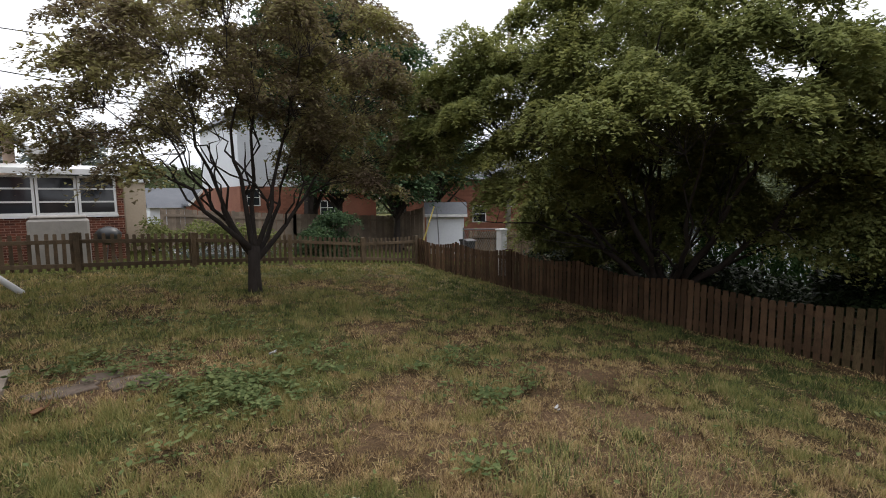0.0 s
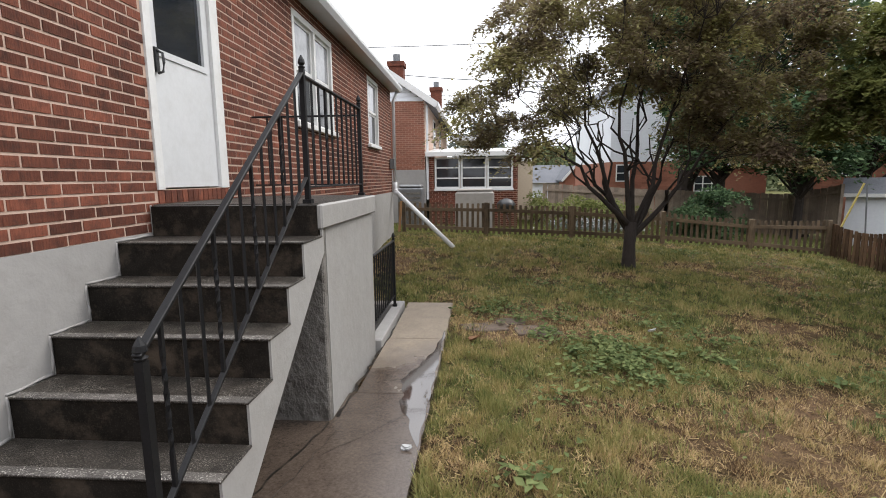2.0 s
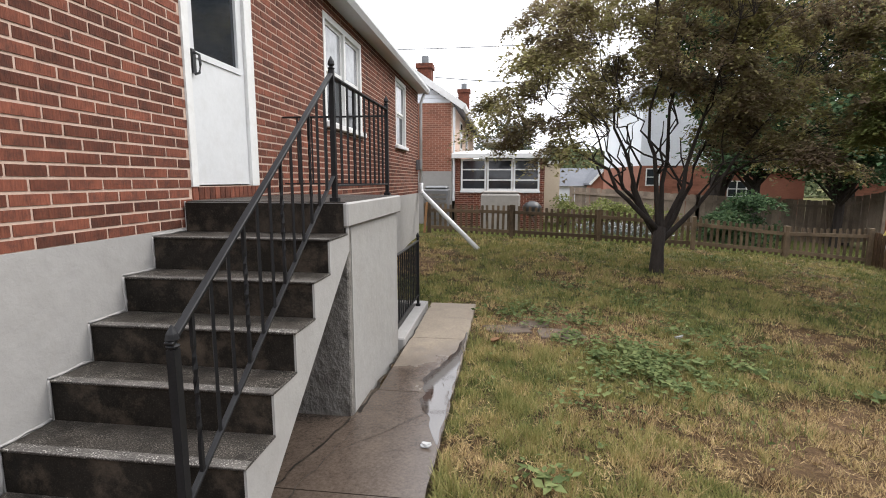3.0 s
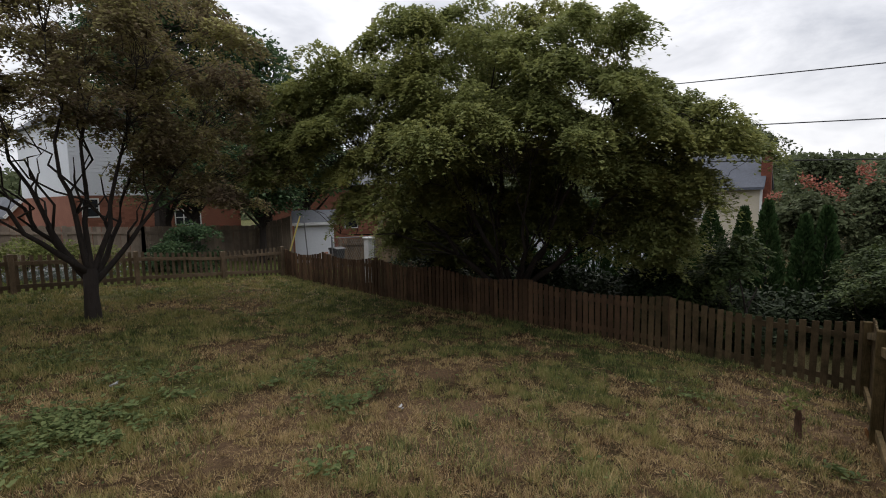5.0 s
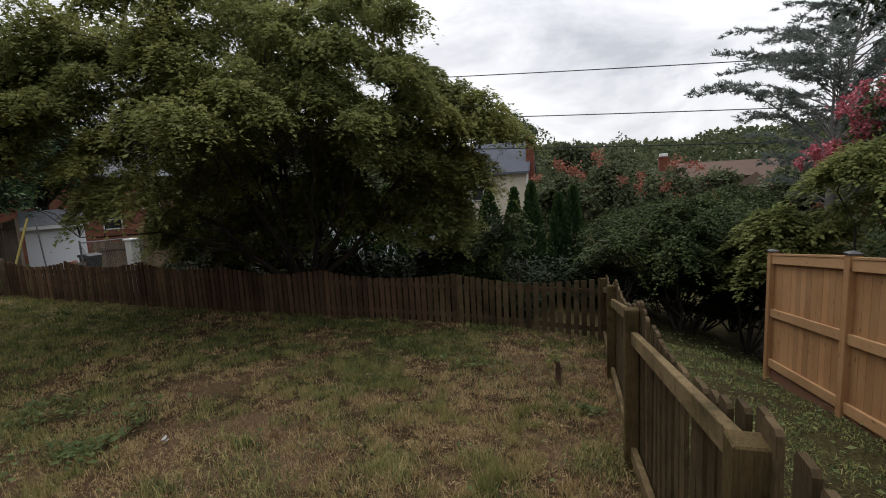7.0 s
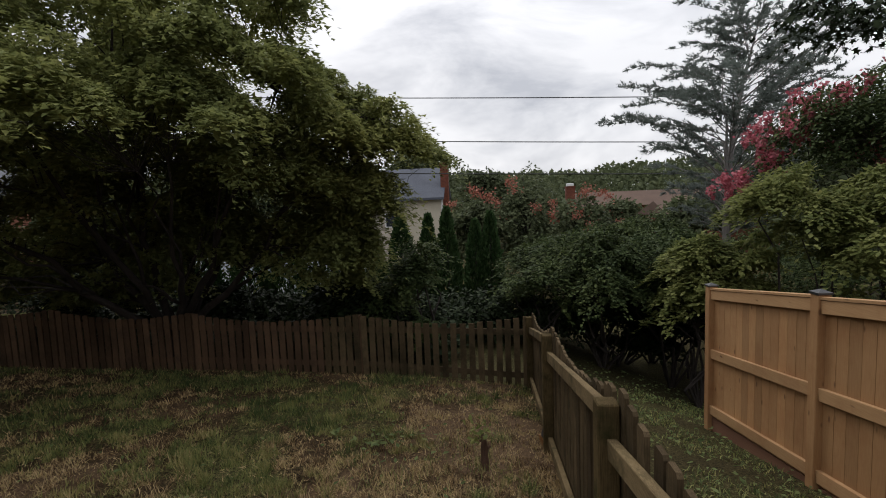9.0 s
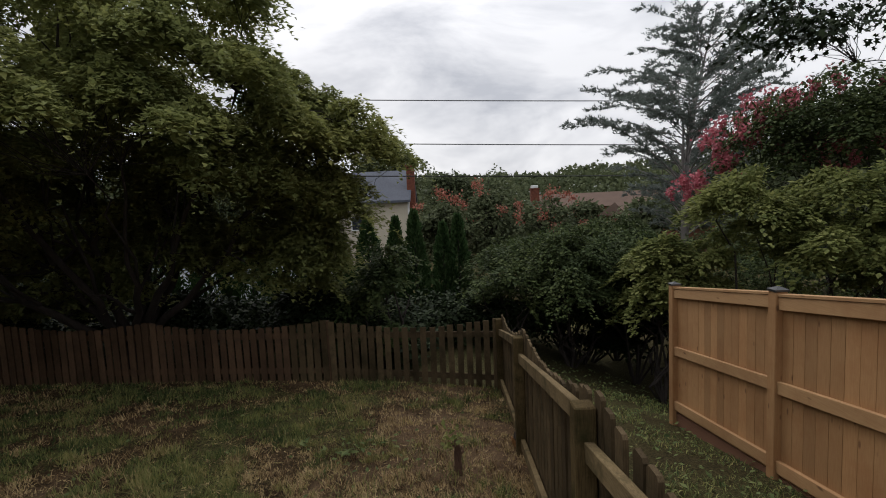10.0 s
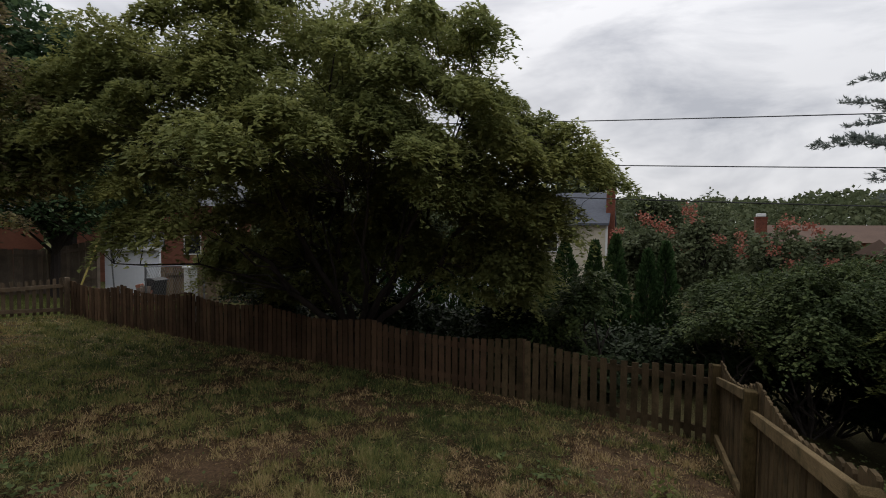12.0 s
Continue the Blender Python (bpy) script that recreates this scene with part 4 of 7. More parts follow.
def make_near_fence():
    """The tan picket fence beside the walk, rails and posts on the lawn side, its pickets sagging between posts."""
    f = thing("picket_fence", "tan weathered picket fence with concave panels", "fence")
    rng = random.Random(13)
    for x, z in GF_POSTS:
        post_part(f, x, gf_line(x), gz(x, GF_Y) - 0.2, z, 0.092, POST_TAN, "square tan fence post")
    meshes = [picket_mesh("picket", 0.088, 0.60 + 0.02 * i, 0.02, PICKET_TAN) for i in range(36)]
    for (xa, za), (xc, zc) in zip(GF_POSTS, GF_POSTS[1:]):
        for lo in (False, True):
            p = (xa - 0.046, gf_line(xa) - 0.012, (gz(xa, GF_Y) + 0.13) if lo else za - 0.19)
            q = (xc + 0.046, gf_line(xc) - 0.012, (gz(xc, GF_Y) + 0.13) if lo else zc - 0.075)
            part("rail", Build().bar(p, q, 0.042, 0.088), RAIL_TAN, f, bevel=0.004)
        x = xa - 0.03
        while x > xc + 0.02:
            u = (xa - x) / (xa - xc)
            zt = za + (zc - za) * u + 0.07 - 0.14 * math.sin(math.pi * u) ** 0.8 + rng.uniform(-0.008, 0.008)
            h = zt - gz(x, GF_Y) - 0.05
            k = min(35, max(0, int(round((h - 0.60) / 0.02))))
            ob = part("picket", meshes[k], PICKET_TAN, f)
            ob.matrix_basis = pose(x, gf_line(x) - 0.058, zt - 0.60 - 0.02 * k, rng.uniform(-0.6, 0.6), rng.uniform(-0.8, 0.8), 180)
            x -= 0.128 + rng.uniform(-0.005, 0.005)


make_near_fence()


def make_cedar_fence():
    """The new privacy fence of the neighbouring garden."""
    f = thing("privacy_fence", "new orange-tan cedar privacy fence with black capped posts", "fence")
    rng = random.Random(14)
    slope = lambda x: 0.65 + (8.26 - x) * 0.1415
    posts = [8.26 - 1.955 * i for i in range(6)]
    for x in posts:
        post_part(f, x, CF_Y, slope(x) - 1.95, slope(x), 0.105, CEDAR, "cedar post", BLACK_PLASTIC)
    for a, c in zip(posts, posts[1:]):
        for d in (0.10, 0.845, 1.565):
            part("rail", Build().bar((a - 0.053, CF_Y + 0.012, slope(a) - d), (c + 0.053, CF_Y + 0.012, slope(c) - d), 0.04, 0.112), CEDAR_RAIL, f, bevel=0.004)
        part("cap_rail", Build().bar((a - 0.053, CF_Y - 0.01, slope(a) - 0.028), (c + 0.053, CF_Y - 0.01, slope(c) - 0.028), 0.10, 0.022), CEDAR_RAIL, f)
        part("kick_board", Build().bar((a - 0.053, CF_Y - 0.012, slope(a) - 1.76), (c + 0.053, CF_Y - 0.012, slope(c) - 1.76), 0.03, 0.20), KICK, f, "dark kick board")
        n = 14
        w = (a - c - 0.106) / n
        for i in range(n):
            xm = a - 0.053 - (i + 0.5) * w
            z1, z0, h = slope(xm) - 0.045, slope(xm) - 1.70, 0.1415 * w / 2
            b = Build()
            xl, xr = xm - w / 2 + 0.0025, xm + w / 2 - 0.0025
            b.prism([(xl, z0 + h), (xr, z0 - h), (xr, z1 - h), (xl, z1 + h)], "y", CF_Y - 0.026, CF_Y - 0.010 + rng.uniform(-0.001, 0.001))
            part("board", b, CEDAR, f)


make_cedar_fence()


# ---------------------------------------------------------------- plants
def unit(v):
    return v / np.maximum(np.linalg.norm(v, axis=-1, keepdims=True), 1e-9)


def leaf_mesh(name, at, along, normal, length, width, material):
    """Kite-shaped leaves, folded a little along the middle."""
    along = unit(along)
    side = unit(np.cross(along, normal))
    up = np.cross(side, along)
    L, W = length[:, None], width[:, None]
    verts = np.stack([at, at + along * L * 0.45 + side * W / 2 + up * W * 0.12, at + along * L, at + along * L * 0.45 - side * W / 2 + up * W * 0.12], 1).reshape(-1, 3)
    k = np.arange(len(at))[:, None] * 4
    faces = np.concatenate([k + [0, 1, 2], k + [0, 2, 3]], 1).reshape(-1, 3)
    return quick_mesh(name, verts, faces, material)


def small_leaf_mesh(name, at, along, normal, length, width, material):
    """Small pointed leaves of one facet each, for crowns of very many leaves."""
    along = unit(along)
    side = unit(np.cross(along, normal))
    L, W = length[:, None], width[:, None]
    verts = np.stack([at + side * W / 2 + along * L * 0.1, at - side * W / 2, at + along * L], 1).reshape(-1, 3)
    return quick_mesh(name, verts, np.arange(3 * len(at)).reshape(-1, 3), material)


def lobed_leaf_mesh(name, at, along, normal, length, width, material):
    """Maple leaves of five pointed lobes, cupped a little."""
    along = unit(along)
    side = unit(np.cross(along, normal))
    up = np.cross(side, along)
    L, W = length[:, None], width[:, None]
    outline = [(0.0, 0.0), (0.10, 0.42), (0.30, 0.18), (0.62, 0.52), (0.62, 0.14), (1.0, 0.0), (0.62, -0.14), (0.62, -0.52), (0.30, -0.18), (0.10, -0.42)]
    verts = np.stack([at + along * L * u + side * W * v + up * W * 0.3 * abs(v) for u, v in outline], 1).reshape(-1, 3)
    k = np.arange(len(at))[:, None] * 10
    tris = [(0, 1, 2), (0, 2, 8), (0, 8, 9), (2, 3, 4), (2, 4, 6), (2, 6, 8), (6, 7, 8), (4, 5, 6)]
    return quick_mesh(name, verts, np.concatenate([k + list(q) for q in tris], 1).reshape(-1, 3), material)


def clumps(rng, centres, r, n, high=0.5, stray=0.18, droop=0.45, away=None):
    """Leaves over the tops of flattened clumps, with loose shoots round their edges. Returns places, directions and normals."""
    k = len(centres)
    size = r * (0.65 + 0.7 * rng.rand(k, 1))
    d = unit(rng.randn(k, n, 3))
    d[..., 2] = np.where(d[..., 2] < -0.2, -d[..., 2], d[..., 2])
    bumpy = 1 + 0.2 * np.sin(d[..., 0] * 5 + 3 * centres[:, None, 1]) * np.cos(d[..., 1] * 6 + 2 * centres[:, None, 0]) + 0.1 * np.sin(d[..., 0] * 13 + d[..., 1] * 11)
    rad = size * bumpy * (1 - 0.4 * rng.rand(k, n) ** 2)
    loose = rng.rand(k, n) < stray
    shoot = rng.randint(0, 9, (k, n)) * 0.698 + rng.rand(k, 1) * 6
    e = np.stack([np.cos(shoot), np.sin(shoot), 0.25 * np.sin(shoot * 3 + 1)], -1)
    along_shoot = (0.55 + 0.75 * rng.rand(k, n)) * size
    off = np.where(loose[..., None], e * along_shoot[..., None] + 0.05 * rng.randn(k, n, 3), d * rad[..., None] * [1, 1, high])
    off[..., 2] -= 0.22 * (off[..., 0] ** 2 + off[..., 1] ** 2) / size
    if away is not None:
        off[..., 2] -= 0.3 * (off[..., 0] * away[:, None, 0] + off[..., 1] * away[:, None, 1])
    at = (centres[:, None] + off).reshape(-1, 3)
    flat_d = np.where(loose[..., None], e, d).reshape(-1, 3)
    along = flat_d * [1, 1, 0.2] - [0, 0, droop] + 0.55 * rng.randn(k * n, 3)
    normal = flat_d * [0.75, 0.75, 0.5] + [0, 0, 0.75] + 0.24 * rng.randn(k * n, 3)
    return at, along, unit(normal)


def sprays(rng, centres, r, n, outw, leaf_len, dome=0.26, hang=0.10):
    """Layered pads of small leaves: low fingered domes, thick in the middle, with loose shoots at the rim. Returns places, directions and normals."""
    k = len(centres)
    size = (r * (0.6 + 0.75 * rng.rand(k)))[:, None]
    fingers = rng.randint(4, 8, (k, 1))
    turn = rng.rand(k, 1) * 6
    a = rng.rand(k, n) * 2 * np.pi
    loose = rng.rand(k, n) < 0.10
    a = np.where(loose, (np.round((a * fingers + turn) / (2 * np.pi)) * 2 * np.pi - turn) / fingers + 0.06 * rng.randn(k, n), a)
    edge = 0.80 + 0.22 * np.cos(a * fingers + turn) + 0.10 * np.sin(a * 11 + turn * 3)
    q = np.where(loose, 0.85 + 0.5 * rng.rand(k, n), rng.rand(k, n) ** 0.5)
    rr = size * edge * q
    ring = np.stack([np.cos(a), np.sin(a), np.zeros((k, n))], -1)
    off = ring * rr[..., None]
    u, v = off[..., 0] * 11 + centres[:, None, 1] * 7, off[..., 1] * 10 + centres[:, None, 0] * 5
    lump = 0.055 * np.sin(u) * np.cos(v)
    slope_x, slope_y = 0.6 * np.cos(u) * np.cos(v), -0.55 * np.sin(u) * np.sin(v)
    tilt = -0.30 * (off[..., 0] * outw[:, None, 0] + off[..., 1] * outw[:, None, 1])
    off[..., 2] = tilt + size * (dome * (1 - q ** 2) - hang * q ** 2) + lump - (0.30 * size * (1 - 0.6 * q) + leaf_len) * rng.rand(k, n) ** 2.2 * ~loose
    at = (centres[:, None] + off).reshape(-1, 3)
    along = (ring + 0.4 * outw[:, None] * [1, 1, 0]).reshape(-1, 3) - [0, 0, 0.30] + 0.5 * rng.randn(k * n, 3)
    lean = np.stack([-slope_x, -slope_y, np.zeros((k, n))], -1)
    normal = (0.45 * ring * q[..., None] + 0.15 * outw[:, None] + 0.5 * lean).reshape(-1, 3) + [0, 0, 1.0] + 0.17 * rng.randn(k * n, 3)
    return at, along, unit(normal)


def spaced(rng, points, gap, squash=1.5):
    """Leaves out points that lie closer than gap; heights count more, so layers form."""
    kept = []
    for p in points[rng.permutation(len(points))]:
        q = p * [1, 1, squash]
        if not kept or np.min(np.linalg.norm(np.array(kept) - q, axis=1)) > gap:
            kept.append(q)
    return np.array(kept) / [1, 1, squash]


def bent(p, q, rng, sag=0.0, wig=0.06, n=6):
    """A crooked line of points from p to q."""
    p, q = np.asarray(p, float), np.asarray(q, float)
    t = np.linspace(0, 1, n)[:, None]
    pts = p + (q - p) * t
    size = np.linalg.norm(q - p)
    pts[1:-1] += rng.randn(n - 2, 3) * wig * size * 0.5
    pts[:, 2] += sag * size * 4 * (t * (1 - t))[:, 0]
    return pts


def lobes_points(rng, lobes):
    """Points spread over the upper and outer parts of ellipsoid lobes: (centre, radii, count)."""
    out = []
    for c, r, n in lobes:
        d = unit(rng.randn(n * 3, 3))
        d = d[d[:, 2] > -0.55][:n]
        rad = 1 - 0.55 * rng.rand(len(d), 1) ** 1.6
        out.append(np.asarray(c) + d * rad * np.asarray(r))
    return np.concatenate(out)


def make_tree(name, label, base, stems, lobes, leaf, leaf_len, leaves, spray_r, seed, flat=0.45, trunk_r=0.16, fork=0.9, floor_z=None, droop=0.45, group="", thin=1.0, stray=0.2, stem_r=0.52, layered=0.0, lobed=False, hollow=None, dense=(), dome=0.3, hang=0.12, tiers=None, clear=None):
    """A tree: trunk, stems bent outwards, a branch to every spray, and layered sprays of leaves."""
    rng = np.random.RandomState(seed)
    t = thing(name, label, "tree", group=group)
    base = np.asarray(base, float)
    wood = Build()
    top = base + [0.02, 0.0, fork]
    wood.tube([base - [0, 0, 0.25], base + [0, 0, 0.05], base + [0.0, 0.0, fork * 0.5], top], [trunk_r * 1.5, trunk_r * 1.15, trunk_r * 0.95, trunk_r * 0.95], 12)
    nodes = []
    for tip in stems:
        tip = np.asarray(tip, float)
        low = top - [0, 0, fork * rng.uniform(0.1, 0.4)]
        knee = low + (tip - low) * [0.42, 0.42, 0.30] + rng.randn(3) * [0.1, 0.1, 0.05]
        q = np.linspace(0, 1, 10)[:, None]
        pts = (1 - q) ** 2 * low + 2 * q * (1 - q) * knee + q * q * tip
        pts[1:-1] += rng.randn(8, 3) * 0.025 * np.linalg.norm(tip - low) * q[1:-1]
        rad = stem_r * trunk_r * np.linspace(1, 0.16, 10) ** 1.1
        wood.tube(pts, list(rad), 8)
        nodes += list(zip(pts[2:], rad[2:]))
        for _ in range(3):
            i = rng.randint(3, 7)
            tip2 = np.asarray(tip) * 0.5 + pts[i] * 0.5 + rng.randn(3) * [0.9, 0.9, 0.4]
            p2 = bent(pts[i], tip2, rng, 0.05, 0.1, 6)
            r2 = np.linspace(rad[i] * 0.6, 0.008, 6)
            wood.tube(p2, list(r2), 6)
            nodes += list(zip(p2[2:], r2[2:]))
    centres = lobes_points(rng, [(c, r, int(n * thin)) for c, r, n in lobes])
    if floor_z is not None:
        centres = centres[centres[:, 2] > floor_z]
    if hollow is not None:
        hx, hr, hz = hollow
        centres = centres[(np.abs(centres[:, 0] - hx) > hr) | (centres[:, 2] > hz)]
    if layered:
        centres = spaced(rng, centres, layered, 1.9)
    if tiers:
        reach, high, count = tiers
        tier_out = unit((centres - np.mean([c for c, _, _ in lobes], axis=0))[:, :2])
        u = rng.rand(len(centres), count)
        a = rng.rand(len(centres), count) * 2 * np.pi
        size = reach * (0.7 + 0.6 * rng.rand(len(centres), 1))
        off = np.stack([size * np.sqrt(u) * np.cos(a), size * np.sqrt(u) * np.sin(a), high * (0.5 - u) + 0.1 * rng.randn(*u.shape)], -1)
        off[..., 2] -= 0.28 * (off[..., 0] * tier_out[:, None, 0] + off[..., 1] * tier_out[:, None, 1])
        centres = (centres[:, None] + off).reshape(-1, 3)
    for c, r, n in dense:
        centres = np.concatenate([centres, np.asarray(c) + rng.uniform(-1, 1, (n, 3)) * np.asarray(r)])
    if clear is not None:
        lo, hi = np.asarray(clear[0]), np.asarray(clear[1])
        centres = centres[~((centres > lo) & (centres < hi)).all(axis=1)]
    P = np.array([p for p, _ in nodes])
    for c in centres:
        d = np.linalg.norm(P - c, axis=1) + 0.6 * np.maximum(0, P[:, 2] - c[2])
        i = int(np.argmin(d))
        r0 = max(0.006, min(nodes[i][1] * 0.6, 0.022))
        wood.tube(bent(P[i], c, rng, 0.06, 0.09, 5), list(np.linspace(r0, 0.003, 5)), 4, cap=False)
    part("trunk", wood, BARK, t, "dark forked trunk and branches", smooth=True)
    mid = np.mean([c for c, _, _ in lobes], axis=0)
    outw = centres - mid
    outw = np.concatenate([unit(outw[:, :2]), np.full((len(outw), 1), 0.6)], 1)
    if layered:
        at, along, normal = sprays(rng, centres, spray_r, leaves, outw, leaf_len, dome, hang)
    else:
        at, along, normal = clumps(rng, centres, spray_r, leaves, flat, stray, droop, outw)
    size = leaf_len * (0.65 + 0.7 * rng.rand(len(at)))
    make_leaves = lobed_leaf_mesh if lobed else small_leaf_mesh if layered else leaf_mesh
    part("crown", make_leaves("crown", at, along, normal, size, size * (0.9 if lobed else 0.85 if layered else 0.62), leaf), leaf, t, "uneven layered leafy crown")
    return t


make_tree("maple_tree", "multi-stemmed purple-green maple with a broad crown", (3.08, 10.0, gz(3.08, 10.0)),
          [(0.9, 9.5, 3.1), (1.9, 10.3, 4.2), (2.7, 9.6, 4.6), (3.3, 10.3, 4.8), (3.9, 9.7, 4.4), (5.1, 9.9, 3.3), (4.6, 11.2, 3.6), (1.8, 11.2, 3.4)],
          [((1.0, 9.8, 3.1), (1.35, 1.9, 1.35), 150), ((2.0, 9.9, 4.1), (1.6, 2.1, 1.3), 120), ((3.1, 10.0, 4.5), (1.9, 2.4, 1.5), 150), ((4.7, 10.1, 4.0), (1.7, 2.2, 1.5), 150), ((0.9, 10.1, 2.45), (1.05, 1.7, 0.5), 60), ((5.3, 10.2, 2.7), (1.5, 1.9, 1.0), 200)],
          LEAF_PURPLE, 0.062, 320, 0.36, 21, trunk_r=0.118, fork=0.9, floor_z=1.9, hollow=(2.9, 1.15, 2.75), thin=3.0, stem_r=0.5, dome=0.5, hang=0.2, layered=1.30, tiers=(0.62, 0.36, 7), dense=[((5.1, 10.2, 2.7), (1.1, 1.5, 0.6), 20)])

make_tree("green_tree", "large spreading green tree overhanging the picket fence", (9.95, 5.6, gz(9.95, 5.6)),
          [(7.37, 7.51, 2.75), (7.06, 5.79, 3.84), (8.47, 5.01, 4.78), (9.56, 5.95, 4.78), (10.03, 3.45, 4.0), (8.47, 2.83, 3.38), (8.93, 7.51, 4.16), (10.49, 5.09, 4.0), (7.69, 3.92, 2.44), (9.01, 1.74, 3.06)],
          [((6.44, 8.45, 2.52), (0.7, 0.78, 0.78), 40), ((7.0, 7.8, 3.3), (1.05, 1.3, 1.2), 150), ((7.84, 6.26, 3.84), (1.72, 1.72, 1.4), 230), ((8.78, 5.01, 4.31), (1.87, 1.79, 1.36), 210), ((9.01, 3.53, 3.92), (1.72, 1.25, 1.13), 150), ((9.17, 2.67, 3.22), (1.48, 1.25, 0.86), 140), ((7.53, 4.39, 2.99), (1.4, 1.87, 0.94), 210), ((7.3, 7.2, 3.22), (1.09, 1.09, 1.4), 110), ((6.98, 4.23, 2.99), (0.86, 1.56, 0.55), 90), ((7.37, 6.89, 2.05), (0.86, 1.17, 0.62), 80), ((10.03, 6.73, 3.38), (1.56, 1.95, 1.48), 100), ((9.25, 4.23, 2.75), (1.25, 2.18, 0.86), 120), ((10.9, 6.6, 3.6), (1.6, 2.4, 1.6), 120), ((10.6, 4.4, 2.2), (1.1, 2.2, 1.2), 120)],
          LEAF_GREEN, 0.064, 560, 0.42, 22, trunk_r=0.19, fork=0.5, floor_z=0.5, thin=3.4, stem_r=0.42, dome=0.45, hang=0.2, layered=1.36, tiers=(0.80, 0.42, 11), clear=((5.0, 7.0, -1.0), (9.4, 10.6, 2.3)),
          dense=[((9.9, 5.4, 2.1), (0.8, 2.2, 0.6), 46), ((9.7, 2.8, 1.6), (0.5, 0.8, 0.6), 26), ((9.5, 2.1, 1.5), (0.35, 0.25, 0.4), 8), ((9.2, 1.6, 1.9), (0.35, 0.3, 0.15), 6), ((9.3, 2.2, 2.5), (0.6, 0.45, 0.6), 14), ((10.0, 8.7, 1.0), (0.5, 0.9, 0.5), 34), ((10.1, 7.1, 0.9), (0.5, 0.9, 0.6), 30), ((7.1, 7.9, 4.35), (0.7, 1.0, 0.45), 34), ((7.0, 9.0, 3.9), (0.6, 0.6, 0.5), 20), ((6.9, 9.3, 3.2), (0.5, 0.5, 0.5), 14), ((9.0, 1.35, 2.95), (0.35, 0.2, 0.3), 7), ((9.0, 1.5, 2.15), (0.35, 0.25, 0.12), 4), ((9.9, 3.9, 1.35), (0.5, 1.4, 0.35), 40), ((9.6, 2.5, 1.1), (0.45, 0.5, 0.5), 18), ((9.9, 5.9, 0.95), (0.5, 0.6, 0.5), 20)])


# ---------------------------------------------------------------- beyond the fences
def turned_thing(name, label, category, x, y, z, turn, group=""):
    t = thing(name, label, category, (x, y, z), group)
    t.rotation_euler = (0, 0, radians(turn))
    return t


def lap_wall(x0, x1, y, z0, z1, step=0.13, out=-1):
    """Overlapping boards on a wall that faces along y."""
    b = Build()
    z = z0
    while z < z1 - 0.01:
        zt = min(z + step, z1)
        ya, yb = y + out * 0.022, y + out * 0.006
        b.prism([(y, z), (ya, z), (yb, zt), (y, zt)], "x", x0, x1)
        z += step
    return b


def brick_face(x0, x1, y, z0, z1, out=-1, holes=(), length=0.2095, course=0.0677, proud=0.008):
    """Bricks of a far wall that faces along y, in one mesh."""
    b, row, z = Build(), 0, z0
    while z < z1 - 0.03:
        x = x0 - (length / 2 if row % 2 else 0)
        while x < x1:
            a, c = max(x, x0), min(x + length - 0.011, x1)
            if c - a > 0.03 and not any(h[0] < (a + c) / 2 < h[1] and h[2] < z + 0.03 < h[3] for h in holes):
                b.box((a, min(y, y + out * proud), z), (c, max(y, y + out * proud), min(z + course - 0.011, z1)))
            x += length
        z += course
        row += 1
    return b


def ring(x0, x1, ya, yb, z0, z1, t):
    """A rectangular frame of bars t wide, in one piece."""
    b = Build()
    for y in (ya, yb):
        for d in (0, t):
            b.v += [(x0 + d, y, z0 + d), (x1 - d, y, z0 + d), (x1 - d, y, z1 - d), (x0 + d, y, z1 - d)]
    for i in range(4):
        j = (i + 1) % 4
        b.f += [(i, j, 4 + j, 4 + i), (8 + i, 12 + i, 12 + j, 8 + j), (i, 8 + i, 8 + j, j), (4 + i, 4 + j, 12 + j, 12 + i)]
    return b


def simple_window(parent, x0, x1, y, z0, z1, out=-1, bars=1, cols=1):
    """A white window on a wall that faces along y."""
    t = 0.06
    ya, yb = sorted((y, y + out * 0.04))
    w = part("window", ring(x0, x1, ya, yb, z0, z1, t), WHITE_PAINT, parent, "white window")
    for i in range(bars):
        zm = z0 + (z1 - z0) * (i + 1) / (bars + 1)
        part("glazing_bar", Build().box((x0 + t, ya + 0.002, zm - 0.022), (x1 - t, yb - 0.002, zm + 0.022)), WHITE_PAINT, w)
    for i in range(1, cols):
        xm = x0 + (x1 - x0) * i / cols
        part("mullion", Build().box((xm - 0.03, ya - 0.002, z0 + t), (xm + 0.03, yb + 0.002, z1 - t)), WHITE_PAINT, w)
    pa, pb = sorted((y + out * 0.002, y + out * 0.014))
    part("pane", Build().box((x0 + t, pa, z0 + t), (x1 - t, pb, z1 - t)), DARK_GLASS, w, "dark pane")
    return w


